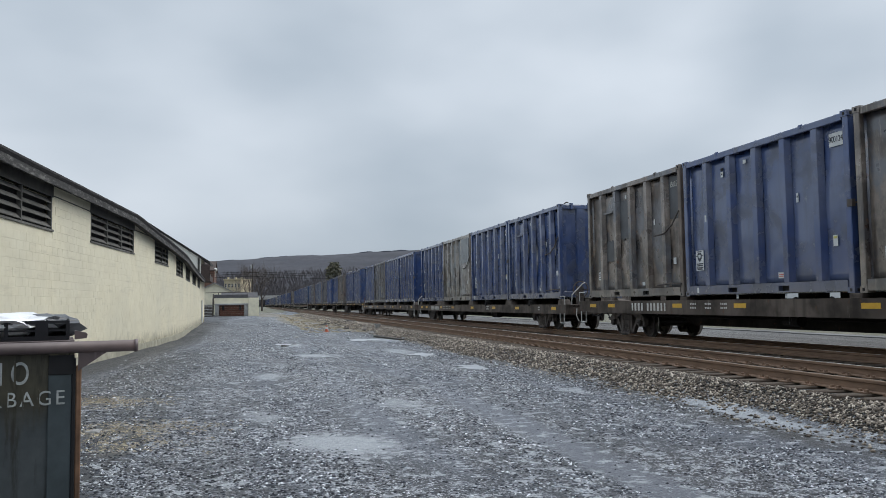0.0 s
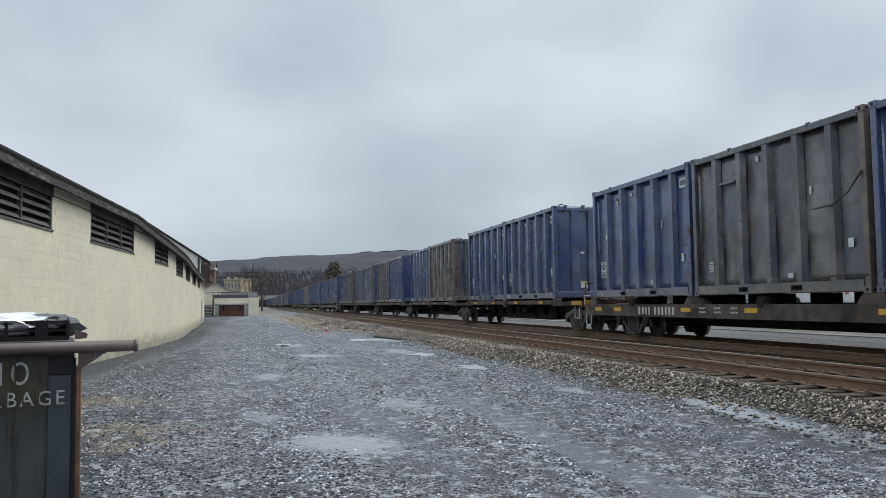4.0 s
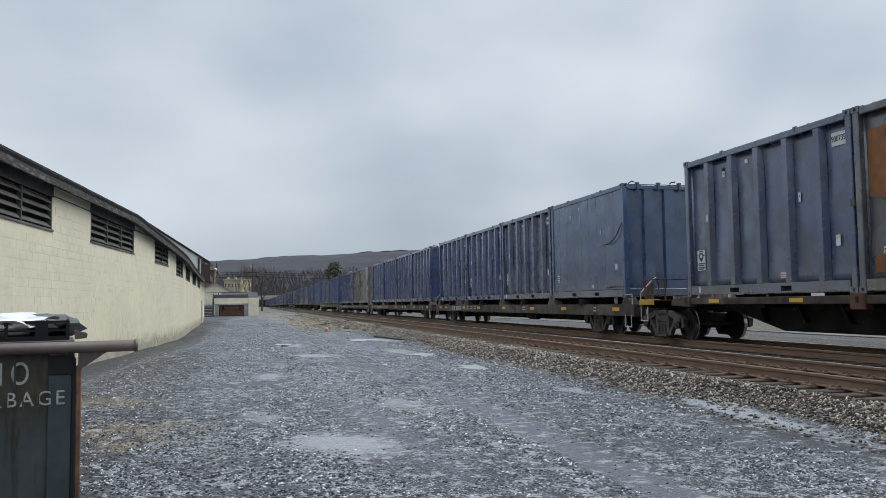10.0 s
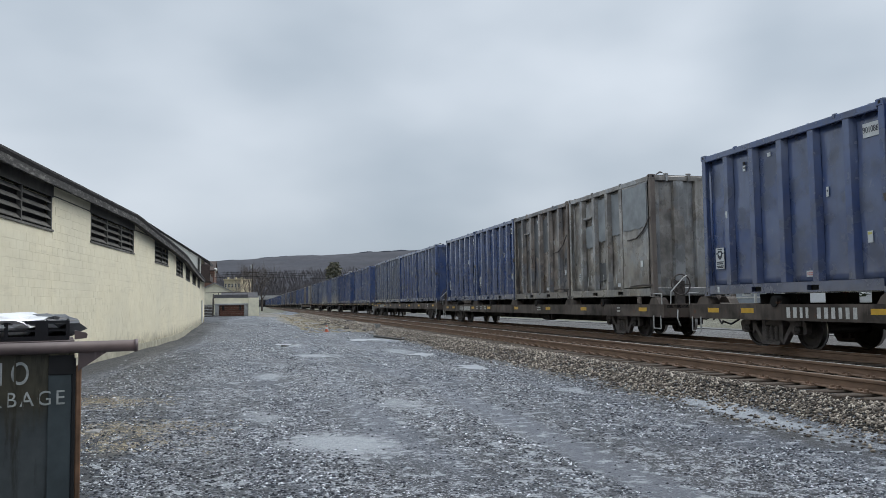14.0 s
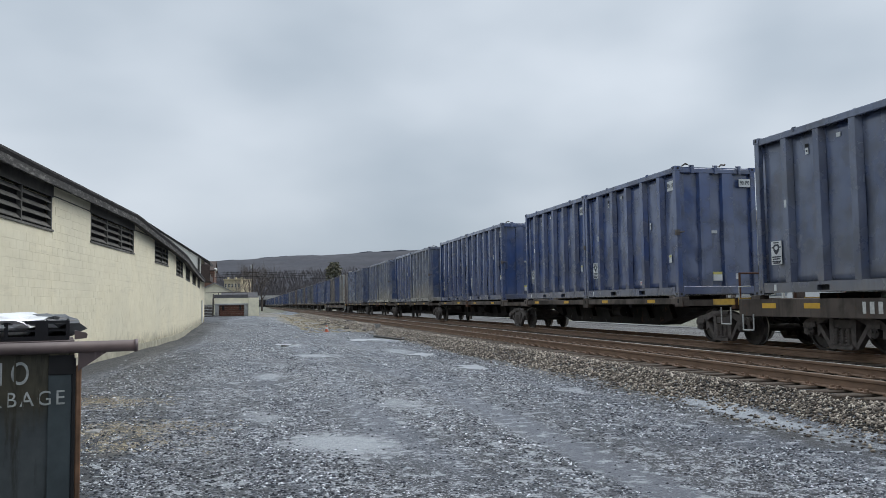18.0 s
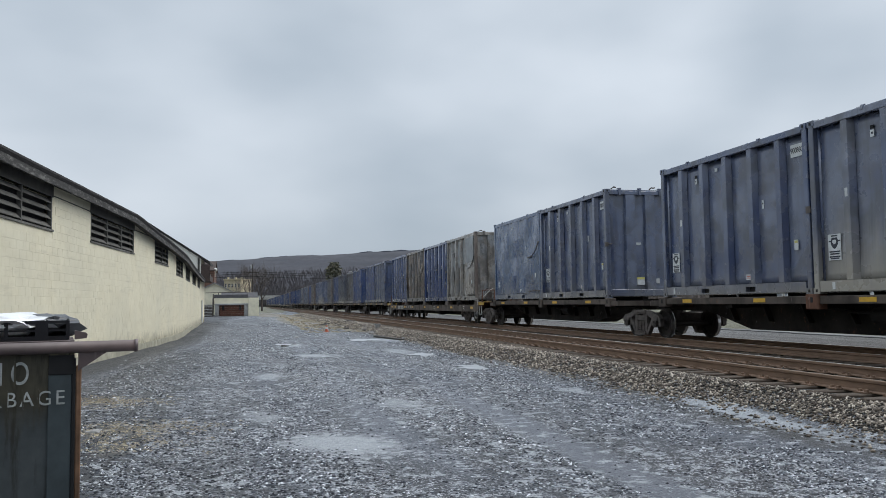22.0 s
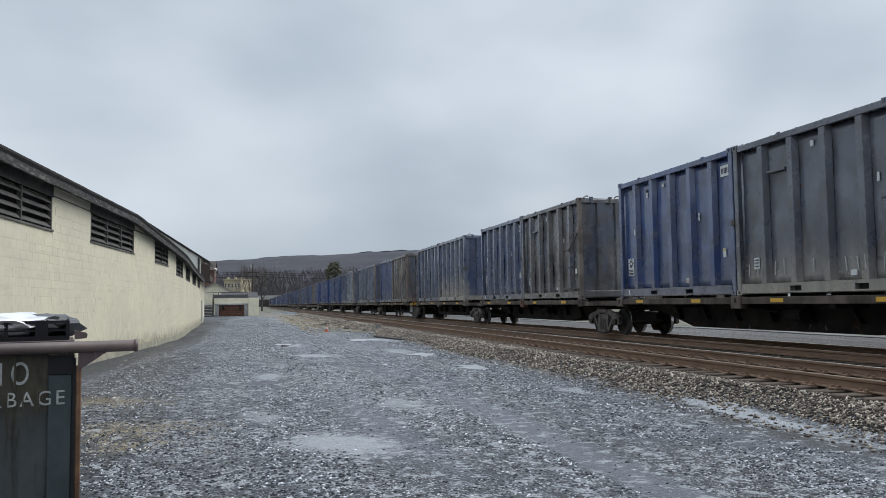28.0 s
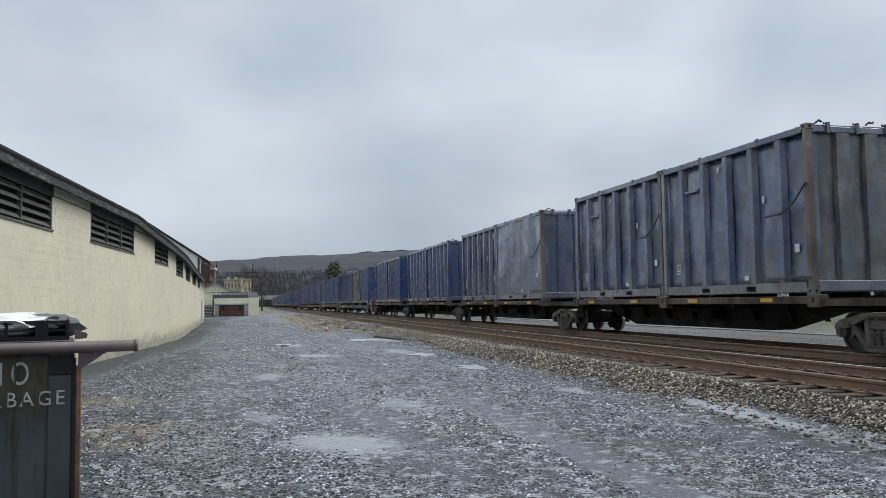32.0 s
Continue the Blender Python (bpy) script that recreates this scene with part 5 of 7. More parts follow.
# ---- the train: leading edge of each block of containers at 0 s, and its containers from the leading end back ----
FOUR = {0: (0.56, "N O2 N O", 0), 1: (28.07, "Sd N P C", 1), 2: (55.63, "C N D N", 1), 8: (162.60, "S F N N", 1), 9: (190.21, "N N C N", 1),
        10: (217.80, "P O N N", 1), 11: (245.59, "N N F F", 0), 17: (352.29, "P2 C2 O N", 1),
        28: (539.3, "N O N C", 1), 29: (566.8, "F N N D", 0), 30: (594.4, "N C N N", 1), 31: (621.9, "N N O N", 1)}
TWO = {3: (84.18, "N N"), 4: (99.94, "B N"), 5: (115.65, "N D2"), 6: (131.21, "D3 F"), 7: (146.74, "X F"), 12: (274.04, "N N"), 13: (289.63, "N C"),
       14: (305.14, "T N"), 15: (320.77, "T F"), 16: (336.68, "F S2"), 18: (380.86, "F N"), 19: (396.28, "N D2"), 20: (411.85, "G N"), 21: (427.30, "D F"),
       22: (442.94, "T F"), 23: (459.46, "O2 N"), 24: (475.00, "L L"), 25: (490.74, "S3 F"), 26: (506.3, "N N"), 27: (521.9, "C N")}
SPINES = ((3, 7), (12, 16), (18, 22), (23, 27))
NUMBERS = {(0, 2): "900124", (2, 0): "901144", (3, 1): "900227", (5, 0): "900183", (7, 1): "900735", (8, 1): "900730", (8, 3): "901294", (9, 1): "900390", (9, 3): "901086",
           (11, 0): "901072", (11, 1): "900303", (12, 0): "901193", (13, 1): "901242", (14, 1): "900720", (15, 0): "900612", (15, 1): "900860", (17, 3): "900210", (18, 0): "900665", (22, 0): "900068",
           (4, 0): "50545", (0, 3): "150051", (1, 2): "2333", (5, 1): "151202", (7, 0): "151098", (6, 0): "910007", (23, 0): "150121"}
KINDS = {
    "N": ("navy_a", "navy blue ribbed steel waste container with white labels", "ribbed", "navy"),
    "F": ("navy_b", "faded greyish navy ribbed waste container", "ribbed", "navy"),
    "C": ("navy_c", "bright navy ribbed waste container", "ribbed", "navy"),
    "C2": ("navy_c", "bright navy ribbed container with white scrapes", "ribbed", "navy"),
    "T": ("navy_tan", "navy waste container splashed with pale silt below", "ribbed", "navy"),
    "O": ("olive", "dark olive-grey weathered waste container", "ribbed", "olive_mend"),
    "O2": ("olive", "dark olive-grey container with blue-grey mended bays", "ribbed", "olive_mend"),
    "B": ("olive", "brown-grey battered waste container with stencilled number", "ribbed", "olive"),
    "P": ("pale_olive", "pale olive-grey battered container with patched panels", "ribbed", "olive_patch"),
    "P2": ("pale_olive", "pale grey battered container with patched panels", "ribbed", "olive_patch"),
    "D": ("dark", "dark grey weathered waste container", "ribbed", "olive"),
    "D2": ("dark", "dark battered waste container with repair patches", "ribbed", "olive_mend"),
    "D3": ("slate", "slate-blue battered waste container with smooth blue end", "ribbed", "olive"),
    "G": ("dark_scrawl", "dark grey container with pale scrawled lower panels", "ribbed", "scrawled"),
    "L": ("slate", "slate blue-grey weathered waste container", "ribbed", "olive"),
    "X": ("dark", "dark grey container with orange primer patches", "ribbed", "orange"),
    "S": ("steelblue", "smooth-sided blue waste container", "smooth", "plain"),
    "S2": ("steelblue", "smooth-sided blue container with creased sheets", "smooth", "plain"),
    "S3": ("slate", "smooth-sided slate container with creased sheets", "smooth", "plain"),
    "Sd": ("navy_a", "dented dark blue waste container with white scrapes", "ribbed", "olive"),
}
TRAIN = []          # (thing, offset along the train, height)
PROTO = {}


def place(ob, off, z):
    TRAIN.append((ob, off, z))


def build_train():
    def put_container(gi, j, kind, off):
        num = NUMBERS.get((gi, j), "")
        mat, label, style, marks = KINDS[kind]
        key = kind if not num else (kind, gi, j)
        m = pose(FAR_X, off, RAIL_Z + DECK)
        if key in PROTO:
            ob = copy_thing(PROTO[key], m)
        else:
            em = {"D3": M["steelblue"], "T": M["navy_b"], "B": M["dark"], "O2": M["dark"], "L": M["dark"], "S3": M["navy_b"]}.get(kind)
            ob = make_container(M[mat], label, num, style, len(PROTO) + 1, marks, em, 2.2 if kind in ("P", "P2", "D2", "S2", "S3", "Sd", "B") else 1.0 if kind in ("O", "O2", "D", "D3", "L") else 0.6)
            ob.matrix_basis = m
            PROTO[key] = ob
        place(ob, off, RAIL_Z + DECK)

    longs = {}
    for gi, (s0, kinds, saddle) in FOUR.items():
        for j, k in enumerate(kinds.split()):
            put_container(gi, j, k, s0 + A_PITCH * (j + 0.5))
        mid = s0 + 2 * A_PITCH
        if saddle in longs:
            car = copy_thing(longs[saddle], pose(FAR_X, mid, RAIL_Z))
        else:
            car = longs[saddle] = make_long_car(bool(saddle), saddle + 1)
            car.matrix_basis = pose(FAR_X, mid, RAIL_Z)
        place(car, mid, RAIL_Z)
    units = {}
    for a, b in SPINES:
        for gi in range(a, b + 1):
            s0, kinds = TWO[gi]
            for j, k in enumerate(kinds.split()):
                put_container(gi, j, k, s0 + B_PITCH * (j + 0.5))
            mid = s0 + B_PITCH
            key = (gi == a, gi == b, gi % 2)
            if key in units:
                car = copy_thing(units[key], pose(FAR_X, mid, RAIL_Z))
            else:
                car = units[key] = make_spine_unit(gi == a, gi == b, gi)
                car.matrix_basis = pose(FAR_X, mid, RAIL_Z)
            place(car, mid, RAIL_Z)


def build_tail():
    """The tail that stays far off: the same cars with fewer pieces."""
    protos = {}
    rg = random.Random(11)

    def far_container(key):
        c = empty("waste_container", Matrix.Identity(4), "distant blue waste container" if key.startswith("navy") else "distant olive-grey waste container", "container", "containers on the train")
        bm = bmesh.new()
        box(bm, -CW / 2 + 0.1, CW / 2 - 0.1, -CL / 2 + 0.08, CL / 2 - 0.08, 0.0, CH - 0.03)
        part("body", bm, M[key], c)
        for i in range(5):
            bm = bmesh.new()
            hat(bm, -CW / 2 + 0.1, -1, y_at(0.165 + 0.168 * i), 0.105, 0.085, 0.0, CH - 0.05)
            part("side_rib", bm, M[key], c)
        for z0, z1 in ((0.0, 0.24), (CH - 0.17, CH)):
            part("rail", bbox(-CW / 2, CW / 2, -CL / 2, CL / 2, z0, z1, 0.0), M[key], c)
        return c

    for i in range(9):
        s0 = 649.5 + 27.55 * i
        for j in range(4):
            key = rg.choice(["navy_a", "navy_a", "navy_b", "navy_c", "navy_b", "olive", "navy_a"])
            off = s0 + A_PITCH * (j + 0.5)
            m = pose(FAR_X, off, RAIL_Z + DECK)
            if key in protos:
                ob = copy_thing(protos[key], m)
            else:
                ob = protos[key] = far_container(key)
                ob.matrix_basis = m
            place(ob, off, RAIL_Z + DECK)
        mid = s0 + 2 * A_PITCH
        m = pose(FAR_X, mid, RAIL_Z)
        if "car" in protos:
            car = copy_thing(protos["car"], m)
        else:
            car = protos["car"] = empty("flatcar", m, "distant long grimy flatcar", "railway car", "cars of the train")
            part("deck", bbox(-1.3, 1.3, -A_HALF, A_HALF, 0.72, DECK - 0.01, 0.0), M["car_steel"], car)
            part("centre_sill", bbox(-0.38, 0.38, -8, 8, 0.4, 0.72, 0.0), M["sill"], car)
            for e in (-1, 1):
                make_bogie(car, e * 10.05)
        place(car, mid, RAIL_Z)


build_train()
build_tail()


def travelled(t):
    """How far the train has rolled after t seconds; it gains speed slowly."""
    return 13.797 * t + 0.5 * 0.0375 * t * t


def motions():
    for ob, off, z in TRAIN:
        walk(ob, [(t, pose(FAR_X, off - travelled(t), z)) for t in (0.0, 4.0, 8.0, 12.0, 16.0, 20.0, 24.0, 28.0, 32.0)])
    # wheels roll while their car is near the yard
    for ob, off, z in TRAIN:
        if off > 560 or not ob.name.startswith(("flatcar", "spine_car")):
            continue
        near = [k for k in range(0, 961) if -8 < off - travelled(k / 30.0) < 62]
        if not near:
            continue
        turn = {k: math.degrees(travelled(k / 30.0) / WHEEL_R) for k in near}
        for w in ob.children_recursive:
            if not w.name.startswith("wheelset"):
                continue
            x, y, zz = w.location
            rows = [(k / 30.0, pose(x, y, zz, turn[k] % 360.0)) for k in near]
            if near[0] > 0:
                rows.insert(0, (0.0, rows[0][1]))
            if near[-1] < 960:
                rows.append((32.0, rows[-1][1]))
            walk(w, rows)


# ---- the curved block building beside the yard ----
def wall_x(y):
    """Plan of the painted wall: straight, then bending gently away."""
    if y < 34:
        return -3.80 + 0.0753 * (y - 34)
    if y < 46:
        d = y - 34
        return -3.80 + 0.075 * d - 0.101 * d * d / 24
    return -3.506 - 0.026 * (y - 46)


def wall_dir(y):
    return math.atan2(wall_x(y + 0.05) - wall_x(y - 0.05), 0.1)


def eave_z(y):
    return 4.73 if y < 30 else 4.73 - 0.80 * (1 - math.exp(-(y - 30) / 9.0))


def building_mats():
    m = Mat("cream_block_paint")
    v = m.coords("World")
    big, mid, fine = m.noise(v, 0.35, 4), m.noise(v, 2.3, 6, 0.65), m.noise(v, 60, 3)
    drip = m.noise(m.coords("World", (2.5, 2.5, 0.18)), 2.2, 5, 0.65)
    c = m.ramp(mid, (0.3, (0.70, 0.645, 0.475)), (0.7, (0.80, 0.75, 0.575)))
    c = m.mix(m.ramp(big, (0.40, 0.0), (0.70, 0.45)), c, (0.58, 0.56, 0.45))
    c = m.mix(m.ramp(drip, (0.64, 0.0), (0.82, 0.16)), c, (0.40, 0.37, 0.28))
    sep = m.n("ShaderNodeSeparateXYZ")
    m.link(v, sep.inputs[0])
    low = m.math("ADD", sep.outputs["Z"], m.math("MULTIPLY", mid, -1.4))
    c = m.mix(m.ramp(m.math("ADD", low, 0.7), (0.10, 0.85), (0.62, 0.0)), c, (0.19, 0.17, 0.115))
    crs = m.noise(m.coords("World", (0.6, 0.6, 4.5)), 1.1, 5, 0.7)
    c = m.mix(m.ramp(crs, (0.56, 0.0), (0.72, 0.35)), c, (0.47, 0.43, 0.32))
    oi = m.n("ShaderNodeObjectInfo")
    c = m.mix(m.math("MULTIPLY", oi.outputs["Random"], 0.09), c, (0.42, 0.40, 0.32))
    m.bump(m.math("ADD", fine, mid), 0.25, 0.008)
    M["cream"] = m.done(c, 0.75)
    m = Mat("weathered_fascia")
    v = m.coords("World")
    a = m.noise(m.coords("World", (1, 0.5, 2)), 5, 6, 0.75)
    c = m.ramp(a, (0.3, (0.013, 0.012, 0.012)), (0.52, (0.050, 0.048, 0.046)), (0.66, (0.24, 0.235, 0.22)))
    m.bump(a, 0.5, 0.02)
    M["fascia"] = m.done(c, 0.8)
    # the dark tone of these boards includes the shade under the eaves
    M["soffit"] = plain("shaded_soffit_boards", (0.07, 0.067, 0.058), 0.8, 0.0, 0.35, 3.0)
    M["louvre"] = plain("grey_louvre_slat", (0.115, 0.112, 0.10), 0.7, 0.0, 0.45, 3.0, 0.2)
    M["gable_white"] = plain("pale_gable_boards", (0.80, 0.78, 0.70), 0.75, 0.0, 0.1, 1.5)
    M["shingle"] = plain("dark_roofing", (0.040, 0.037, 0.037), 0.9, 0.0, 0.35, 3.0, 0.4)
    M["plinth"] = plain("pale_block_plinth", (0.40, 0.385, 0.30), 0.8, 0.0, 0.3, 3.0, 0.3)


building_mats()
VENTS = ((15.2, 21.5), (25.0, 30.7), (34.6, 38.1), (41.2, 45.3), (48.4, 53.6), (57.6, 63.6), (67.4, 73.0))
WALL_Y0, WALL_Y1 = 5.0, 76.7
ZONES = ((WALL_Y0, 33.0, 3.52, 4.32), (33.0, 40.0, 3.42, 4.12), (40.0, WALL_Y1, 3.15, 3.90))   # stretch, sill and head of its vents


def vent_z(y):
    for a, b, lo, hi in ZONES:
        if y < b:
            return lo, hi
    return ZONES[-1][2:]


def strip(y0, y1, z0, z1, x_out, x_in, step=1.0, bm=None, zfun=None):
    """A curved piece of wall that follows the plan; outwards is towards the tracks."""
    bm = bm or bmesh.new()
    n = max(1, int(math.ceil((y1 - y0) / step)))
    rings = []
    for i in range(n + 1):
        y = y0 + (y1 - y0) * i / n
        x = wall_x(y)
        top = zfun(y) if zfun else z1
        rings.append([bm.verts.new(p) for p in ((x + x_out, y, z0), (x + x_out, y, top), (x + x_in, y, top), (x + x_in, y, z0))])
    for a, b in zip(rings, rings[1:]):
        for i in range(4):
            j = (i + 1) % 4
            bm.faces.new([a[i], a[j], b[j], b[i]])
    bm.faces.new(rings[0])
    bm.faces.new(rings[-1][::-1])
    bmesh.ops.recalc_face_normals(bm, faces=bm.faces)
    return bm


def build_wall():
    wall = empty("wall_east", Matrix.Identity(4), "long curved cream-painted concrete block wall, stained at its foot", "wall", "", "structure")
    for y0, y1, lo, hi in ZONES:
        part("wall_core", strip(y0, y1, -0.1, lo, -0.004, -0.2), M["cream"], wall)
        part("wall_head", strip(y0, y1, hi, hi + 0.1, -0.004, -0.2, zfun=lambda y: max(hi + 0.02, eave_z(y) - 0.10)), M["cream"], wall)
        edges = [y0] + [v for pr in VENTS if y0 < pr[0] < y1 for v in pr] + [y1]
        for a, b in zip(edges[::2], edges[1::2]):
            part("wall_pier", strip(a, b, lo, hi, -0.004, -0.2), M["cream"], wall)
    part("plinth", strip(WALL_Y0, WALL_Y1, -0.1, 0.24, 0.07, -0.004), M["plinth"], wall, "stained pale plinth course")
    # dark joint under the top course between the vents
    for (a, b), (a2, b2) in zip(VENTS, VENTS[1:3]):
        part("top_joint", strip(b + 0.1, a2 - 0.1, vent_z(b)[1] + 0.03, vent_z(b)[1] + 0.055, 0.014, -0.004), M["soffit"], wall)
    # louvred vents: frame, mullions and slats
    for a, b in VENTS:
        VENT_LOW, VENT_TOP = vent_z(a)
        g = empty("vent", Matrix.Identity(4), "long louvred vent with grey weathered slats", "vent", "vents along the wall", "structure")
        # black sheet in place of the shaded depth behind the slats
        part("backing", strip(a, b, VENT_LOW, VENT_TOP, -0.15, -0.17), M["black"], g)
        # board darkened to carry the eave's shade down to the slats
        part("head_board", strip(a - 0.05, b + 0.05, VENT_TOP, VENT_TOP + 0.1, 0.012, -0.1, zfun=lambda y: eave_z(y) - 0.105), M["soffit"], g, "board above the slats, coloured dark for eave shade")
        part("vent_sill", strip(a - 0.05, b + 0.05, VENT_LOW - 0.05, VENT_LOW, 0.03, -0.12), M["louvre"], g)
        nm = 3 if b - a > 4.5 else 2
        for k in range(nm + 1):
            y = a + (b - a) * k / nm
            y = min(max(y, a + 0.03), b - 0.03)
            part("mullion", strip(y - 0.03, y + 0.03, VENT_LOW, VENT_TOP, 0.0, -0.1), M["louvre"], g)
        for k in range(4):
            z = VENT_LOW + 0.10 + k * 0.20
            bm = bmesh.new()
            n = max(2, int((b - a) / 1.5))
            rings = []
            for i in range(n + 1):
                y = a + (b - a) * i / n
                x = wall_x(y)
                rings.append([bm.verts.new(p) for p in ((x - 0.005, y, z - 0.055), (x - 0.005, y, z - 0.035), (x - 0.11, y, z + 0.075), (x - 0.11, y, z + 0.055))])
            for p, q in zip(rings, rings[1:]):
                for i in range(4):
                    j = (i + 1) % 4
                    bm.faces.new([p[i], p[j], q[j], q[i]])
            bm.faces.new(rings[0])
            bm.faces.new(rings[-1][::-1])
            bmesh.ops.recalc_face_normals(bm, faces=bm.faces)
            part("slat", bm, M["louvre"], g)
    # roof: soffit, fascia with ragged lower edge, roofing
    roof = empty("roof", Matrix.Identity(4), "low dark roof with a weathered fascia board", "roof", "", "structure")
    bm = bmesh.new()
    n = 72
    rows = []
    for i in range(n + 1):
        y = WALL_Y0 - 1 + (WALL_Y1 + 1.6 - WALL_Y0) * i / n
        x, z = wall_x(y), eave_z(y)
        w = 0.012 * noise.noise(Vector((0, y * 0.9, 2)))
        rows.append([bm.verts.new(p) for p in ((x + 0.33 + w, y, z - 0.24 + 2.2 * w), (x + 0.33 + w, y, z), (x + 0.29, y, z), (x + 0.29, y, z - 0.24))])
    for p, q in zip(rows, rows[1:]):
        for i in range(4):
            j = (i + 1) % 4
            bm.faces.new([p[i], p[j], q[j], q[i]])
    bmesh.ops.recalc_face_normals(bm, faces=bm.faces)
    part("fascia", bm, M["fascia"], roof)
    bm = bmesh.new()
    rows = []
    for i in range(n + 1):
        y = WALL_Y0 - 1 + (WALL_Y1 + 1.6 - WALL_Y0) * i / n
        x, z = wall_x(y), eave_z(y)
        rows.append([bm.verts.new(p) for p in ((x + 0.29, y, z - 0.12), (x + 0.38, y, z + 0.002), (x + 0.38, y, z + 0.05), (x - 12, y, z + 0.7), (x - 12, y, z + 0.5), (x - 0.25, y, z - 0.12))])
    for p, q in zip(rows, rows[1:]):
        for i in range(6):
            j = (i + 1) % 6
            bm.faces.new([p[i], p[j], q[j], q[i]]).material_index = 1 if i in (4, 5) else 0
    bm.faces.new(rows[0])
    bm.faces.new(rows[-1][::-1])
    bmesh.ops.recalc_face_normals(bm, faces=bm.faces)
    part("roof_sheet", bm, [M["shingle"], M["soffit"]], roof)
    # back and end walls close the building
    bm = bmesh.new()
    box(bm, -17.5, -17.2, WALL_Y0, WALL_Y1, -0.1, 4.6)
    box(bm, -17.2, wall_x(WALL_Y1) - 0.21, WALL_Y1 - 0.2, WALL_Y1, -0.1, 4.2)
    box(bm, -17.2, wall_x(WALL_Y0) - 0.21, WALL_Y0, WALL_Y0 + 0.2, -0.1, 4.6)
    part("rear_wall", bm, M["cream"], wall)
    # white rain pipe at the far corner
    bm = bmesh.new()
    x = wall_x(76.5) + 0.09
    pipe(bm, [(x, 76.5, 0.05), (x, 76.5, 2.1)], 0.07, 8)
    part("rain_pipe", bm, M["label_white"], wall, "white rain pipe")
    return wall


wall_east = build_wall()


def build_blocks():
    """Concrete blocks of the wall, laid in running bond, joints shallow under the paint."""
    bm = bmesh.new()
    box(bm, 0, 0.010, -0.2015, 0.2015, 0.0, 0.2008)
    bmesh.ops.bevel(bm, geom=[e for e in bm.edges if all(v.co.x > 0.004 for v in e.verts)], offset=0.003, segments=1, affect="EDGES")
    me = bpy.data.meshes.new("block")
    bm.to_mesh(me)
    bm.free()
    me.materials.append(M["cream"])
    rest = bmesh.new()
    rg = random.Random(8)
    for r in range(21):
        z = 0.245 + 0.2032 * r
        y = WALL_Y0 + 0.3 + (0.203 if r % 2 else 0)
        while y < WALL_Y1 - 0.3:
            hit = any(a - 0.2 < y < b + 0.2 for a, b in VENTS) and z + 0.2 > vent_z(y)[0] - 0.06
            if not hit and z + 0.2 < (eave_z(y) - 0.14):
                m = Matrix.Translation((wall_x(y) - 0.0075 + rg.uniform(0, 0.0018), y, z)) @ Matrix.Rotation(-wall_dir(y), 4, "Z")
                if 19.0 < y < 25.6 and r < 17:
                    ob = new("block", me)
                    ob.parent = wall_east
                    ob.matrix_basis = m
                elif y > 14:
                    box(rest, 0, 0.010, -0.2015, 0.2015, 0.0, 0.2008, m)
            y += 0.4064
    part("block_courses", rest, M["cream"], wall_east, kind="stuff")


# ---- hall with a gable behind the far end of the block building ----
def build_hall():
    h = empty("hall", Matrix.Identity(4), "cream gabled hall with a dark overhanging roof", "building", "", "")
    y0, y1, xr, xl, ridge_x, ridge_z, eave = 77.9, 84.0, -4.40, -14.9, -9.65, 9.45, 5.98
    bm = bmesh.new()
    prism(bm, [(xl, 0), (xr, 0), (xr, eave), (ridge_x, ridge_z), (xl, eave)], y0, y0 + 0.25, "y")
    bmesh.ops.recalc_face_normals(bm, faces=bm.faces)
    part("gable_wall", bm, M["gable_white"], h)
    part("side_wall", bbox(xr - 0.25, xr, y0 + 0.25, y1, 0, eave, 0.0), M["cream"], h)
    part("side_wall", bbox(xl, xl + 0.25, y0 + 0.25, y1, 0, eave, 0.0), M["cream"], h)
    part("rear_wall", bbox(xl + 0.25, xr - 0.25, y1 - 0.25, y1, 0, eave, 0.0), M["cream"], h)
    part("corner_board", bbox(xr - 0.3, xr - 0.12, y0 - 0.04, y0, 0, eave + 0.1, 0.0), M["soffit"], h)
    sl = (ridge_z - eave) / (xr - ridge_x)
    for s, xe in ((1, xr + 0.80), (-1, xl - 0.80)):
        ze = ridge_z - sl * abs(xe - ridge_x)
        bm = bmesh.new()
        prism(bm, [(ridge_x, ridge_z + 0.02), (xe, ze + 0.02), (xe, ze + 0.24), (ridge_x, ridge_z + 0.24)], y0 - 0.18, y1 + 0.4, "y")
        bmesh.ops.recalc_face_normals(bm, faces=bm.faces)
        part("roof_slope", bm, M["shingle"], h)
    part("eave_return", bbox(xr + 0.02, xr + 0.82, y0 - 0.3, y0 - 0.2, 3.9, 5.42, 0.0), M["brown_board"], h)
    part("eave_box", bbox(xr + 0.02, xr + 0.80, y0 - 0.2, y1, 3.9, 4.4, 0.0), M["brown_board"], h)


M["brown_board"] = plain("dark_brown_boards", (0.060, 0.042, 0.036), 0.85, 0.0, 0.3, 4.0)
build_hall()


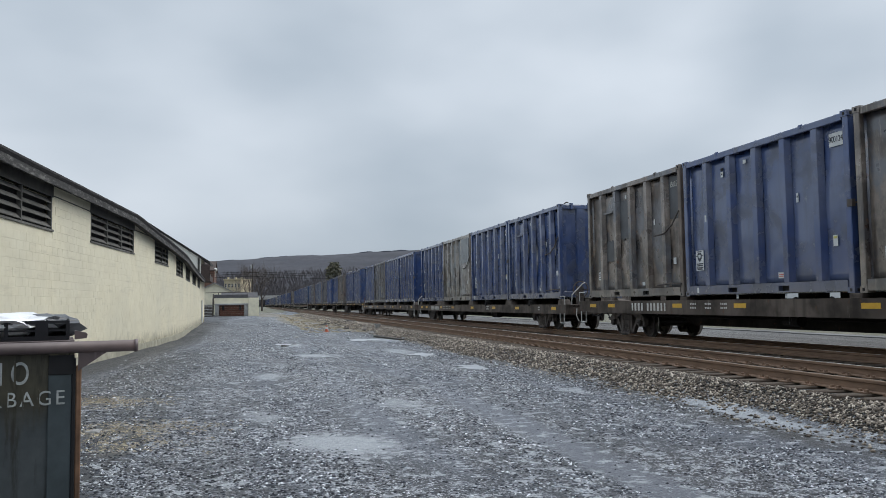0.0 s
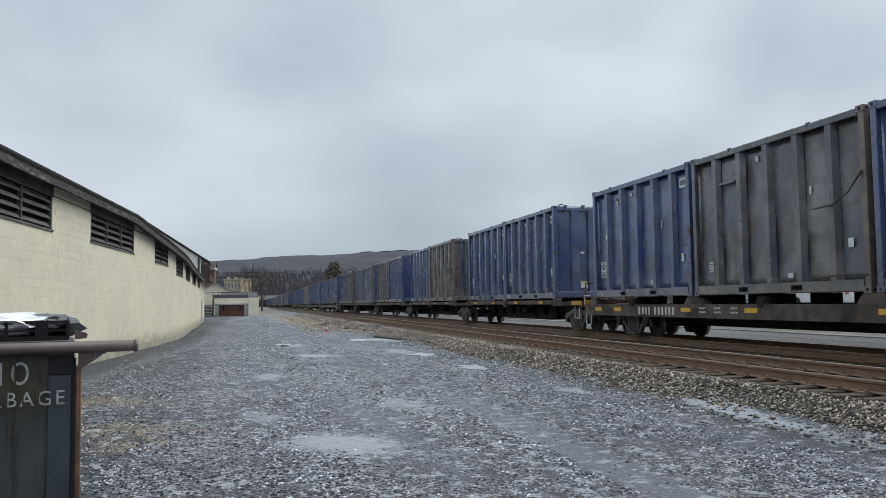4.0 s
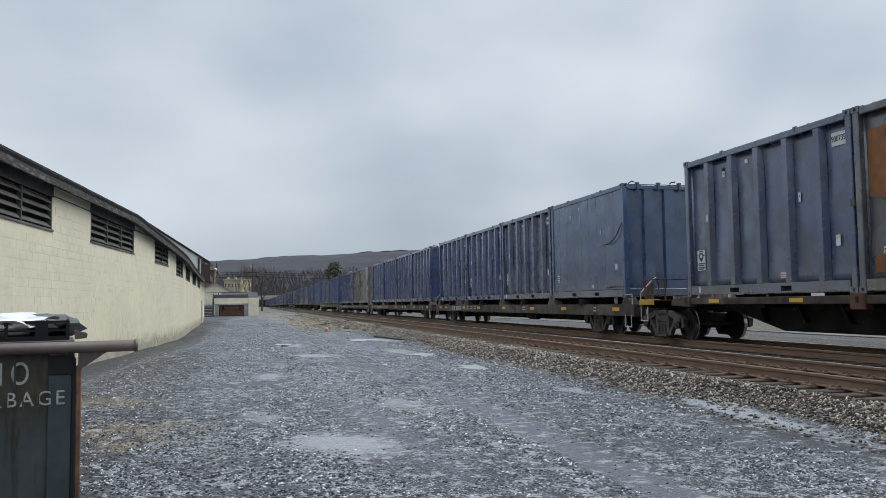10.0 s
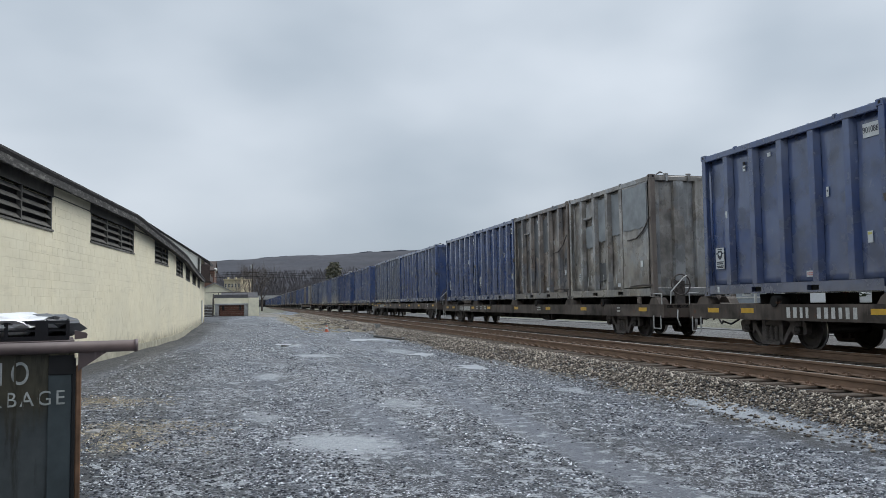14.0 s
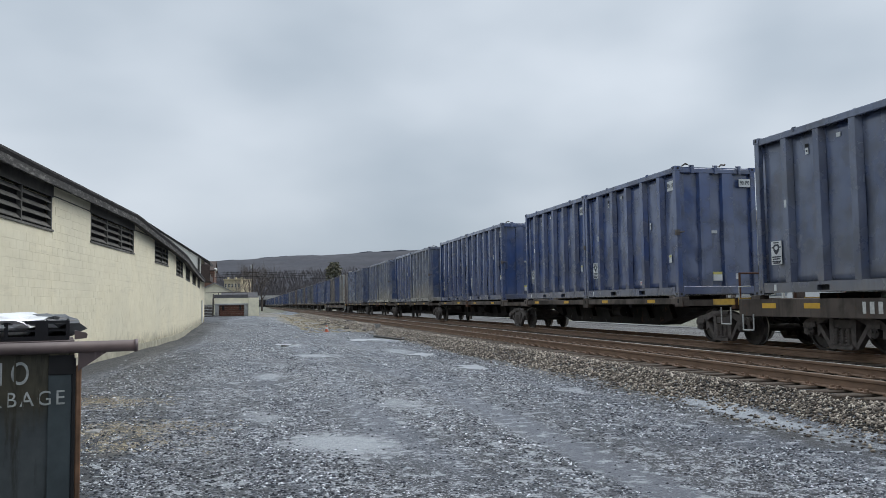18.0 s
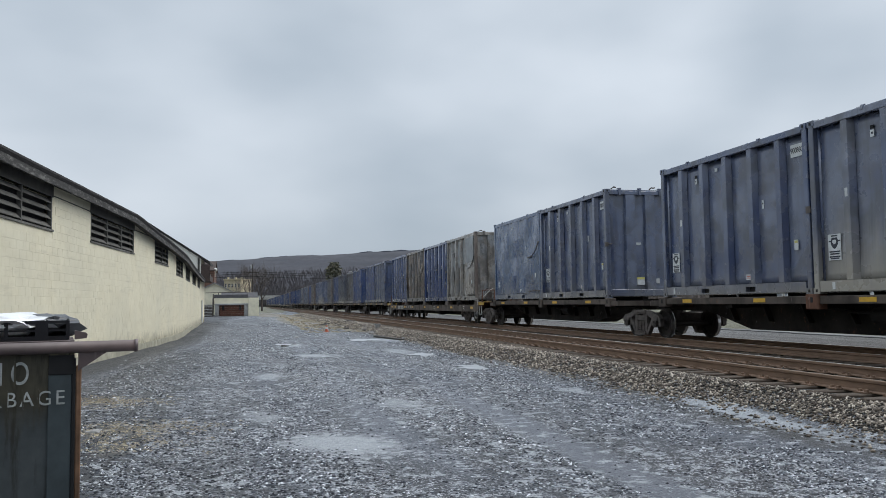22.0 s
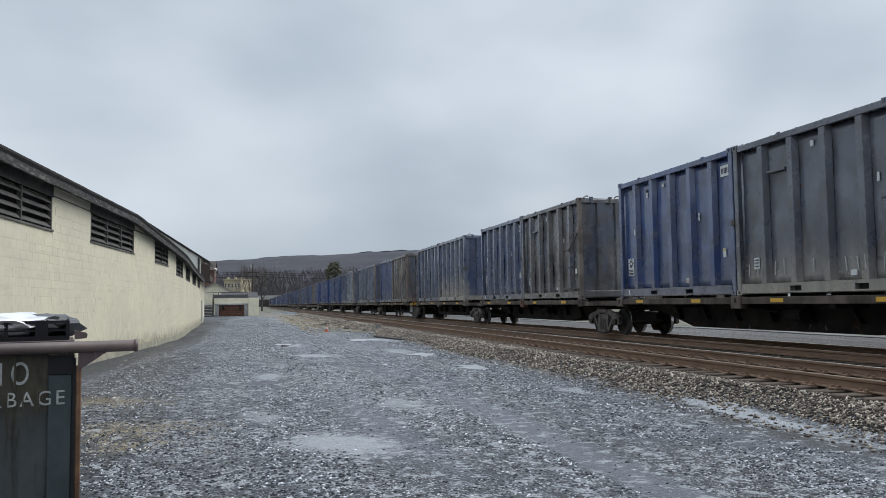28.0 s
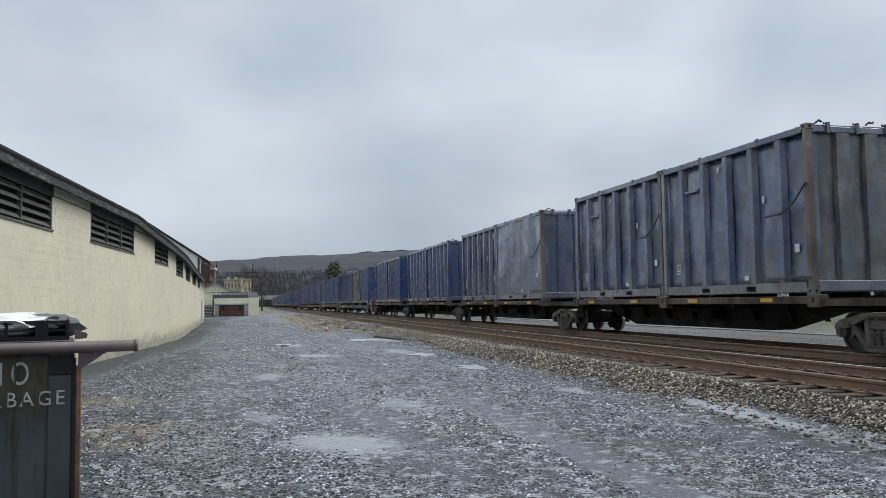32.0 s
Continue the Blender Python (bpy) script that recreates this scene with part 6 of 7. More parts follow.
# ---- the waste skip close to the camera ----
def build_skip():
    m = Mat("dark_green_steel")
    v = m.coords("Object")
    a, b = m.noise(v, 3.0, 6, 0.7), m.noise(m.coords("Object", (4, 4, 0.5)), 4.0, 5, 0.7)
    c = m.ramp(a, (0.3, (0.036, 0.043, 0.045)), (0.65, (0.072, 0.082, 0.084)))
    sep = m.n("ShaderNodeSeparateXYZ")
    m.link(v, sep.inputs[0])
    edge = m.math("ADD", sep.outputs["Z"], m.math("MULTIPLY", m.math("SUBTRACT", b, 0.5), 0.5))
    c = m.mix(m.ramp(m.math("DIVIDE", edge, 2.0), (0.42, 0.0), (0.52, 0.85)), c, m.ramp(a, (0.3, (0.036, 0.032, 0.019)), (0.7, (0.088, 0.076, 0.043))))
    c = m.mix(m.ramp(b, (0.52, 0.0), (0.66, 0.75)), c, (0.020, 0.016, 0.011))
    c = m.mix(m.ramp(m.noise(v, 9.0, 6, 0.75), (0.64, 0.0), (0.70, 0.8)), c, (0.10, 0.045, 0.022))
    m.bump(a, 0.25, 0.01)
    steel = m.done(c, m.ramp(b, (0.3, 0.35), (0.7, 0.6)), 0.0, 0.5)
    rust = plain("rusty_edge", (0.21, 0.115, 0.065), 0.85, 0.0, 0.55, 7.0, 0.4)
    tube = weathered("rust_primer_tube", (0.095, 0.062, 0.060), (0.15, 0.105, 0.10), (0.055, 0.035, 0.032), rust_amount=0.4, rough=0.55, dust=0.0)
    sk = empty("waste_skip", pose(-1.035, 5.44, 0, 0, 0, 12.0), "dark green steel waste skip with a rusty tube lip", "skip")
    L, D, H = 2.1, 1.5, 1.32
    part("front_panel", bbox(-L, -0.16, 0, 0.03, 0.12, H, 0.004), steel, sk)
    part("front_strip", bbox(-0.165, -0.035, -0.014, 0.03, 0.12, H - 0.02, 0.004), M["skip_blue"], sk, "bluish steel end strip")
    part("edge_channel", bbox(-0.035, -0.012, -0.02, 0.05, 0.12, H - 0.03, 0.006), M["black"], sk, "dark corner channel")
    part("edge_strip", bbox(-0.012, 0.020, -0.016, 0.05, 0.12, H - 0.08, 0.006), rust, sk, "rust-eaten tan corner edge")
    part("corner_band", bbox(-0.165, -0.02, -0.020, -0.013, H - 0.13, H - 0.01, 0.003), M["black"], sk)
    part("side_panel", bbox(-0.05, -0.02, 0.05, D, 0.12, H, 0.004), steel, sk)
    part("side_panel", bbox(-L, -L + 0.03, 0.03, D, 0.12, H, 0.004), steel, sk)
    part("back_panel", bbox(-L + 0.03, -0.05, D - 0.03, D, 0.12, H, 0.004), steel, sk)
    part("floor_plate", bbox(-L + 0.03, -0.05, 0.03, D - 0.03, 0.10, 0.14, 0.0), steel, sk)
    bm = bmesh.new()
    rod(bm, (-L, -0.02, H + 0.035), (0.335, -0.02, H + 0.035), 0.036, 18)
    rod(bm, (0.325, -0.02, H + 0.035), (0.345, -0.02, H + 0.035), 0.040, 18)
    part("lip_tube", bm, tube, sk, "rust-red steel tube along the lip", smooth=True)
    bm = bmesh.new()
    prism(bm, [(0.0, H - 0.11), (0.17, H + 0.005), (0.0, H + 0.005)], -0.03, 0.0, "y")
    part("gusset", bm, tube, sk)
    for x in (-L + 0.15, -0.2):
        for y in (0.15, D - 0.15):
            bm = bmesh.new()
            rod(bm, (x - 0.03, y, 0.062), (x + 0.03, y, 0.062), 0.062, 12)
            part("castor", bm, M["black"], sk)
    fm = Matrix(((1, 0, 0, 0), (0, 0, -1, 0), (0, 1, 0, 0), (0, 0, 0, 1)))
    text("warning", "NO", 0.195, M["chalk"], sk, Matrix.Translation((-0.385, -0.016, H - 0.120)) @ fm, "white stencilled word", 0.66, 0.001, 1.5)
    text("warning", "GARBAGE", 0.125, M["chalk"], sk, Matrix.Translation((-0.370, -0.016, H - 0.272)) @ fm, "white stencilled word", 0.92, 0.001, 1.25)
    for x in (-0.51, -0.345):
        part("stencil_gap", bbox(x - 0.006, x + 0.006, -0.0185, -0.015, H - 0.20, H - 0.04, 0.0), steel, sk)
    for x in (-0.56, -0.475, -0.385, -0.30, -0.215):
        part("stencil_gap", bbox(x - 0.004, x + 0.004, -0.0185, -0.015, H - 0.33, H - 0.215, 0.0), steel, sk)
    bm = bmesh.new()
    pipe(bm, [(-0.57, -0.003, H - 0.60), (-0.46, -0.003, H - 0.585), (-0.435, -0.003, H - 0.605), (-0.495, -0.003, H - 0.665)], 0.008, 5)
    part("chalk_mark", bm, M["chalk"], sk)
    # on top: a rusty frame, a black crate tray and crumpled foil sheets
    fr = empty("angle_frame", pose(-1.035, 5.44, 0, 0, 0, 12.0), "rusty steel angle frame lying across the skip", "frame")
    part("frame_bar", bbox(-L, -0.02, 0.10, 0.14, H + 0.045, H + 0.075, 0.004), tube, fr)
    part("frame_bar", bbox(-L, -0.02, 0.72, 0.76, H + 0.045, H + 0.075, 0.004), tube, fr)
    part("frame_bar", bbox(-0.06, -0.02, 0.145, 0.715, H + 0.045, H + 0.075, 0.004), tube, fr)
    bm = bmesh.new()
    prism(bm, [(-0.02, H + 0.078), (0.05, H + 0.085), (0.055, H + 0.11), (0.045, H + 0.12), (-0.02, H + 0.135)], 0.11, 0.16, "y")
    part("hook", bm, tube, fr, "red-brown steel hook")
    tr = empty("crate_tray", pose(-1.035, 5.44, 0, 0, 0, 12.0), "black plastic crate tray with open slots", "crate")
    z0, z1 = H + 0.078, H + 0.20
    for y in (0.13, 0.70):
        bm = bmesh.new()
        box(bm, -1.45, -0.05, y, y + 0.012, z0, z0 + 0.025)
        box(bm, -1.45, -0.05, y, y + 0.012, z1 - 0.02, z1)
        for i in range(9):
            x = -1.45 + i * 1.378 / 8
            box(bm, x, x + 0.022 + (0.05 if i % 2 else 0), y, y + 0.012, z0 + 0.025, z1 - 0.02)
        box(bm, -1.45, -0.05, y + 0.002, y + 0.010, z0 + 0.055, z0 + 0.066)
        part("tray_side", bm, M["crate_black"], tr)
    part("tray_end", bbox(-0.062, -0.05, 0.142, 0.70, z0, z1, 0.0), M["crate_black"], tr)
    part("tray_base", bbox(-1.45, -0.062, 0.142, 0.70, z0, z0 + 0.012, 0.0), M["crate_black"], tr)
    rg = random.Random(4)
    for k, (cx, cy, r) in enumerate(((-1.15, 0.35, 0.22), (-0.85, 0.30, 0.20), (-0.62, 0.38, 0.22), (-0.40, 0.33, 0.20), (-0.20, 0.36, 0.15))):
        bm = bmesh.new()
        bmesh.ops.create_icosphere(bm, subdivisions=3, radius=1)
        for v in bm.verts:
            n = v.co.normalized()
            d = 1 + 0.35 * noise.noise(n * 2.1 + Vector((k * 5, 0, 0))) + 0.55 * abs(noise.noise(n * 4 + Vector((k, 3, 0))))
            v.co = Vector((cx + n.x * r * d * 1.25, cy + n.y * r * d, z1 - 0.03 + (n.z * 0.055 if n.z > 0 else n.z * 0.09) * d + 0.012 * k % 0.02))
        cr = part("crumpled_sheet", bm, M["foil"] if k != 4 else M["grey_bag"], None)
        cr.matrix_world = pose(-1.035, 5.44, 0, 0, 0, 12.0)
        tagged(cr, "crumpled silvery foil sheet in the crate" if k != 4 else "crumpled dark grey plastic sheet in the crate", "scrap", "scrap in the crate")


M["skip_blue"] = plain("blue_grey_steel", (0.050, 0.064, 0.069), 0.45, 0.0, 0.3, 6.0)
M["chalk"] = plain("chalky_stencil_paint", (0.43, 0.45, 0.43), 0.8, 0.0, 0.4, 22.0)
M["crate_black"] = plain("black_plastic", (0.012, 0.012, 0.015), 0.4, 0.0, 0.2)
M["foil"] = plain("crumpled_foil", (0.80, 0.81, 0.82), 0.4, 0.0, 0.2, 6.0)
M["grey_bag"] = plain("grey_plastic_sheet", (0.06, 0.063, 0.068), 0.3, 0.0, 0.3, 6.0)
build_skip()


# ---- small things on the yard ----
def build_cone():
    c = empty("traffic_cone", pose(4.40, 48.1, ground_h(4.4, 48.1), 0, 0, 20) @ Matrix.Scale(0.76, 4), "orange traffic cone with a white band on the gravel", "cone")
    part("base", bbox(-0.18, 0.18, -0.18, 0.18, 0, 0.04, 0.01), M["cone_orange"], c)
    for nm, z0, z1, r0, r1, mt in (("lower_cone", 0.04, 0.24, 0.135, 0.095, "cone_orange"), ("band", 0.24, 0.40, 0.095, 0.062, "label_white"), ("tip", 0.40, 0.54, 0.062, 0.03, "cone_orange")):
        bm = bmesh.new()
        rod(bm, (0, 0, z0), (0, 0, z1), r0, 16, r1)
        part(nm, bm, M[mt], c)


M["cone_orange"] = plain("cone_orange", (0.50, 0.12, 0.06), 0.5, 0.0, 0.15)
build_cone()
M["old_timber"] = plain("wet_old_timber", (0.040, 0.035, 0.030), 0.7, 0.0, 0.4, 5.0, 0.3)
M["concrete"] = plain("pale_concrete", (0.36, 0.355, 0.34), 0.8, 0.0, 0.25, 2.0, 0.3)


def build_litter():
    bm = bbox(-0.1, 0.1, -2.05, 2.05, -0.03, 0.075, 0.015)
    t = part("timber", bm, M["old_timber"], None)
    t.matrix_world = pose(6.12, 36.5, 0.0, 0, 0, 7.7)
    tagged(t, "wet dark timber baulk lying on the gravel", "timber")
    rg = random.Random(2)
    for k, (x, y, s) in enumerate(((1.3, 32.0, 0.16), (1.75, 33.5, 0.14), (6.0, 52, 0.3), (6.6, 47, 0.25), (7.2, 60.5, 0.35), (5.5, 62.5, 0.4), (6.1, 66, 0.4), (-1.9, 11.0, 0.10), (2.2, 40.0, 0.15))):
        s *= 0.62 if 40 < y < 70 else 0.8
        bm = bmesh.new()
        bmesh.ops.create_icosphere(bm, subdivisions=2, radius=1)
        for v in bm.verts:
            d = 1 + 0.5 * noise.noise(v.co * 1.7 + Vector((k * 3, 0, 0)))
            v.co = Vector((v.co.x * s * d * 1.4, v.co.y * s * d, max(-0.02, v.co.z * s * 0.5 * d)))
        pale = k in (7, 8)
        o = part("rock", bm, M["concrete"] if pale else M["old_timber"], None)
        o.matrix_world = pose(x, y, ground_h(x, y), 0, 0, rg.uniform(0, 180))
        tagged(o, "pale stone lump on the gravel" if pale else "dark lump of broken asphalt on the gravel", "rubble", "lumps on the yard")
    b = empty("trackside_box", pose(7.0, 45.3, ground_h(7.0, 45.3)), "small grey concrete trackside marker post", "marker")
    part("post", bbox(-0.12, 0.12, -0.1, 0.1, -0.05, 0.17, 0.02), M["concrete"], b)
    part("cap", bbox(-0.17, 0.17, -0.14, 0.14, 0.17, 0.25, 0.02), M["concrete"], b)


build_litter()


def build_puddles():
    """Thin crusts of silt and ice in dips of the yard."""
    for k, (px, py, rx, ry) in enumerate(((5.33, 19.2, 0.46, 0.95), (5.25, 24.9, 0.42, 1.0), (4.9, 35.0, 0.95, 1.4), (1.45, 33.4, 0.65, 1.1))):
        ring = []
        for i in range(40):
            a = 2 * math.pi * i / 40
            d = 0.72 + 0.55 * noise.noise(Vector((math.cos(a) * 1.6 + 7 * k, math.sin(a) * 1.6, 1.0))) + 0.3 * noise.noise(Vector((math.cos(a) * 4 + 7 * k, math.sin(a) * 4, 5.0)))
            ring.append((px + rx * d * math.cos(a), py + ry * d * math.sin(a)))
        z = max(ground_h(x, y) for x, y in ring + [(px, py)]) + 0.006
        bm = bmesh.new()
        prism(bm, ring, z - 0.012, z, "z")
        bmesh.ops.recalc_face_normals(bm, faces=bm.faces)
        tagged(part("puddle", bm, M["pale_silt"], None), "thin pale silty puddle crust on the gravel", "puddle", "puddles on the yard")


M["pale_silt"] = plain("pale_silt_crust", (0.36, 0.382, 0.405), 0.35, 0.0, 0.25, 3.0)
build_puddles()


def build_straw():
    """Dry grass tufts on the gravel by the skip and along the far side of the yard."""
    rg = random.Random(6)
    verts, faces = [], []

    def tuft(x, y, z, n, h):
        for _ in range(n):
            a, l = rg.uniform(0, 6.28), h * rg.uniform(0.4, 1.1)
            bx, by = x + rg.gauss(0, 0.05), y + rg.gauss(0, 0.05)
            lean = rg.uniform(0.5, 1.6)
            dx, dy = math.cos(a), math.sin(a)
            w = 0.0035 + 0.00025 * y
            i = len(verts)
            verts.extend([(bx - dy * w, by + dx * w, z), (bx + dy * w, by - dx * w, z), (bx + dx * l * lean * 0.5, by + dy * l * lean * 0.5, z + l * 0.40), (bx + dx * l * lean, by + dy * l * lean, z + l * 0.3)])
            faces.extend([(i, i + 1, i + 2), (i, i + 2, i + 3)])
    for px, py, rx, ry, k in ((-2.35, 14.7, 0.50, 0.40, 150), (-1.50, 11.2, 0.55, 0.42, 170), (-1.35, 10.0, 0.35, 0.3, 70)):
        for _ in range(k):
            x, y = rg.gauss(px, rx), rg.gauss(py, ry)
            tuft(x, y, ground_h(x, y), 5, 0.045)
    for _ in range(900):
        y = 46 + 80 * rg.random() ** 1.2
        x = 3.2 + 3.6 * rg.random() + 0.01 * (y - 46)
        if rg.random() < 0.4 + 0.4 * (noise.noise(Vector((x * 0.5, y * 0.1, 0))) > 0):
            tuft(x, y, ground_h(x, y), 7, 0.16)
    ob = raw("dry_grass", verts, faces, M["straw"], None, "dry straw-coloured grass tufts on the gravel", "stuff")
    tagged(ob, category="grass")


M["straw"] = plain("dry_straw", (0.50, 0.43, 0.31), 0.9, 0.0, 0.3, 3.0)
build_straw()


def build_rear():
    """Unseen dark block added behind the camera; it closes the yard and darkens reflections."""
    b = empty("warehouse", Matrix.Identity(4), "unseen plain dark block added behind the camera to darken reflections", "building")
    part("wall", bbox(-30, 6.4, -26, -13, -0.1, 8.6, 0.0), M["rear_block_dark"], b)
    part("roof", bbox(-30.3, 6.7, -26.3, -12.7, 8.6, 9.0, 0.0), M["shingle"], b)


M["rear_block_dark"] = plain("rear_block_dark", (0.085, 0.055, 0.045), 0.9, 0.0, 0.3, 3.0)
build_rear()


# ---- the far end of the yard ----
def gable_house(name, label, x0, x1, y0, y1, z0, eave, ridge, wallm, roofm, along="x", cat="building"):
    """A plain house: along x the ridge runs across the view, along y it runs away."""
    h = empty(name, Matrix.Identity(4), label, cat)
    for a, b, c, d in ((x0, x1, y0, y0 + 0.25), (x0, x1, y1 - 0.25, y1), (x0, x0 + 0.25, y0 + 0.25, y1 - 0.25), (x1 - 0.25, x1, y0 + 0.25, y1 - 0.25)):
        part("wall", bbox(a, b, c, d, z0, eave, 0.0), wallm, h)
    o = 0.35
    if along == "y":
        xm = (x0 + x1) / 2
        for y in (y0, y1 - 0.25):
            bm = bmesh.new()
            prism(bm, [(x0, eave), (x1, eave), (xm, ridge)], y, y + 0.25, "y")
            part("gable", bm, wallm, h)
        for s, xe in ((-1, x0 - o), (1, x1 + o)):
            ze = eave - o * (ridge - eave) / (xm - x0)
            bm = bmesh.new()
            prism(bm, [(xe, ze), (xm, ridge), (xm, ridge + 0.18), (xe, ze + 0.18)], y0 - o, y1 + o, "y")
            bmesh.ops.recalc_face_normals(bm, faces=bm.faces)
            part("roof_slope", bm, roofm, h)
    else:
        ym = (y0 + y1) / 2
        for x in (x0, x1 - 0.25):
            bm = bmesh.new()
            prism(bm, [(y0, eave), (y1, eave), (ym, ridge)], x, x + 0.25, "x")
            part("gable", bm, wallm, h)
        for s, ye in ((-1, y0 - o), (1, y1 + o)):
            ze = eave - o * (ridge - eave) / (ym - y0)
            bm = bmesh.new()
            prism(bm, [(ye, ze), (ym, ridge), (ym, ridge + 0.18), (ye, ze + 0.18)], x0 - o, x1 + o, "x")
            bmesh.ops.recalc_face_normals(bm, faces=bm.faces)
            part("roof_slope", bm, roofm, h)
    return h


def window(parent, x, y, z, w, h, face="y", pane="glass_dark", d=-1):
    """A window on a wall that faces -y (face y) or -x (face x)."""
    def b(u0, u1, z0, z1, d0, d1):
        return bbox(x + u0, x + u1, y + d0 * d, y + d1 * d, z + z0, z + z1, 0.0) if face == "y" and d > 0 else \
            bbox(x + u0, x + u1, y - d1, y - d0, z + z0, z + z1, 0.0) if face == "y" else bbox(x - d1, x - d0, y + u0, y + u1, z + z0, z + z1, 0.0)
    bm = b(-w / 2 - 0.08, w / 2 + 0.08, -0.08, 0.0, 0.0, 0.08)
    win = part("window", bm, M["trim_white"], parent)
    part("pane", b(-w / 2, w / 2, 0.0, h, 0.004, 0.02), M[pane], win)
    for u in (-w / 2 - 0.08, w / 2):
        part("jamb", b(u, u + 0.08, 0.0, h + 0.08, 0.0, 0.06), M["trim_white"], win)
    part("sash_bar", b(-w / 2, w / 2, h * 0.48, h * 0.53, 0.02, 0.05), M["trim_white"], win)
    return win


M["glass_dark"] = plain("dark_window_glass", (0.02, 0.024, 0.03), 0.1, 0.0, 0.2, 2.0)
M["trim_white"] = plain("white_trim", (0.62, 0.61, 0.58), 0.6, 0.0, 0.12, 4.0)
M["brick"] = plain("brown_brick", (0.155, 0.085, 0.062), 0.85, 0.0, 0.3, 5.0, 0.3)
M["rust_wood"] = plain("red_brown_boards", (0.125, 0.055, 0.035), 0.8, 0.0, 0.4, 4.0)
M["grey_roof"] = plain("pale_grey_roofing", (0.24, 0.235, 0.23), 0.8, 0.0, 0.2, 3.0)
M["dark_roof"] = plain("dark_shingles", (0.075, 0.068, 0.066), 0.9, 0.0, 0.25, 3.0)
M["red_roof"] = plain("red_brown_shingles", (0.120, 0.056, 0.046), 0.9, 0.0, 0.3, 3.0, 0.4)
M["cream_plain"] = plain("cream_render", (0.74, 0.69, 0.53), 0.8, 0.0, 0.15, 1.0)
# tan wall colour, desaturated to include distance haze
M["yellow_wall"] = plain("hazy_tan_render", (0.44, 0.38, 0.26), 0.8, 0.0, 0.15, 1.0)
M["bark"] = plain("grey_bark", (0.085, 0.070, 0.060), 0.9, 0.0, 0.35, 4.0)
M["far_twig"] = plain("far_bare_twigs", (0.092, 0.084, 0.088), 0.95, 0.0, 0.35, 0.05)
M["twig"] = plain("bare_twigs", (0.110, 0.092, 0.082), 0.95, 0.0, 0.3, 0.6)


def build_dock():
    d = empty("loading_dock", Matrix.Identity(4), "cream-walled loading dock with brown boarded front", "loading dock")
    part("dock_wall", bbox(-5.1, -0.2, 126.6, 134, -0.1, 2.75, 0.0), M["cream_plain"], d)
    part("coping", bbox(-5.2, -0.25, 126.5, 134.1, 2.75, 3.25, 0.02), M["roof_grey_dark"], d)
    part("end_pier", bbox(-0.2, 1.32, 124.2, 134, -0.1, 2.74, 0.02), M["cream_plain"], d)
    part("dock_lip", bbox(-5.1, -0.2, 124.5, 126.6, 1.66, 1.90, 0.02), M["concrete"], d)
    for k in range(5):
        part("front_board", bbox(-4.38, -0.84, 124.72 - 0.015 * (k % 2), 124.8, 0.05 + k * 0.32, 0.36 + k * 0.32, 0.015), M["rust_wood"], d, "red-brown board")
    for x0, x1 in ((-5.05, -4.42), (-0.80, -0.22)):
        part("dock_pier", bbox(x0, x1, 124.55, 126.5, -0.05, 1.66, 0.02), M["concrete"], d)
    part("bumper", bbox(-1.5, -1.25, 124.5, 124.7, 0.9, 1.6, 0.02), M["black"], d)
    part("bumper", bbox(-3.95, -3.7, 124.5, 124.7, 0.9, 1.6, 0.02), M["black"], d)
    s = empty("outdoor_stairs", Matrix.Identity(4), "grey outdoor stairs with dark pipe railings", "stairs")
    for i in range(8):
        part("tread", bbox(-6.9, -5.3, 122.6 + 0.27 * i, 122.92 + 0.27 * i, 0.22 * (i + 1) - 0.08, 0.22 * (i + 1), 0.01), M["concrete"], s)
    bm = bmesh.new()
    prism(bm, [(122.75, -0.05), (124.9, -0.05), (124.9, 1.62), (122.75, -0.02)], -6.8, -5.4, "x")
    part("stair_core", bm, M["brown_board"], s)
    part("landing", bbox(-6.9, -5.2, 124.9, 127.5, 1.62, 1.78, 0.0), M["concrete"], s)
    part("landing_core", bbox(-6.8, -5.3, 124.92, 127.4, -0.05, 1.62, 0.0), M["brown_board"], s)
    for x in (-6.8, -5.3):
        bm = bmesh.new()
        pipe(bm, [(x, 122.6, 0.1), (x, 122.6, 1.3), (x, 124.8, 3.3), (x, 127.4, 3.3), (x, 127.4, 1.4)], 0.05, 6)
        pipe(bm, [(x, 122.6, 0.7), (x, 124.8, 2.5), (x, 127.4, 2.5)], 0.04, 6)
        pipe(bm, [(x, 124.8, 1.4), (x, 124.8, 3.3)], 0.06, 6)
        part("railing", bm, M["bark"], s)
    bm = bmesh.new()
    pipe(bm, [(-6.6, 127.0, 3.55), (-0.4, 127.0, 3.60)], 0.05, 6)
    for x in (-4.6, -2.5, -0.4):
        pipe(bm, [(x, 127.0, 3.2), (x, 127.0, 3.6)], 0.05, 6)
    part("roof_railing", bm, M["bark"], d)


M["roof_grey_dark"] = plain("grey_felt_roofing", (0.085, 0.083, 0.088), 0.9, 0.0, 0.25, 2.0)
build_dock()
gh = gable_house("shed", "low cream shed with a pale gabled roof", -10.0, -2.3, 150, 170, 0, 3.6, 5.6, M["cream_plain"], M["grey_roof"], "y")
sh2 = gable_house("shed", "long low shed with a dark roof", -4.5, 1.0, 145, 149.5, 0, 3.0, 3.7, M["cream_plain"], M["roof_grey_dark"], "x")
bb = gable_house("house", "tall brown brick house beyond the hall", -21.0, -8.3, 200, 214, 0, 10.0, 12.4, M["brick"], M["brown_board"], "x", "house")
for z in (4.2, 7.4):
    for x in (-12.2, -9.6):
        window(bb, x, 200, z, 0.9, 1.5)
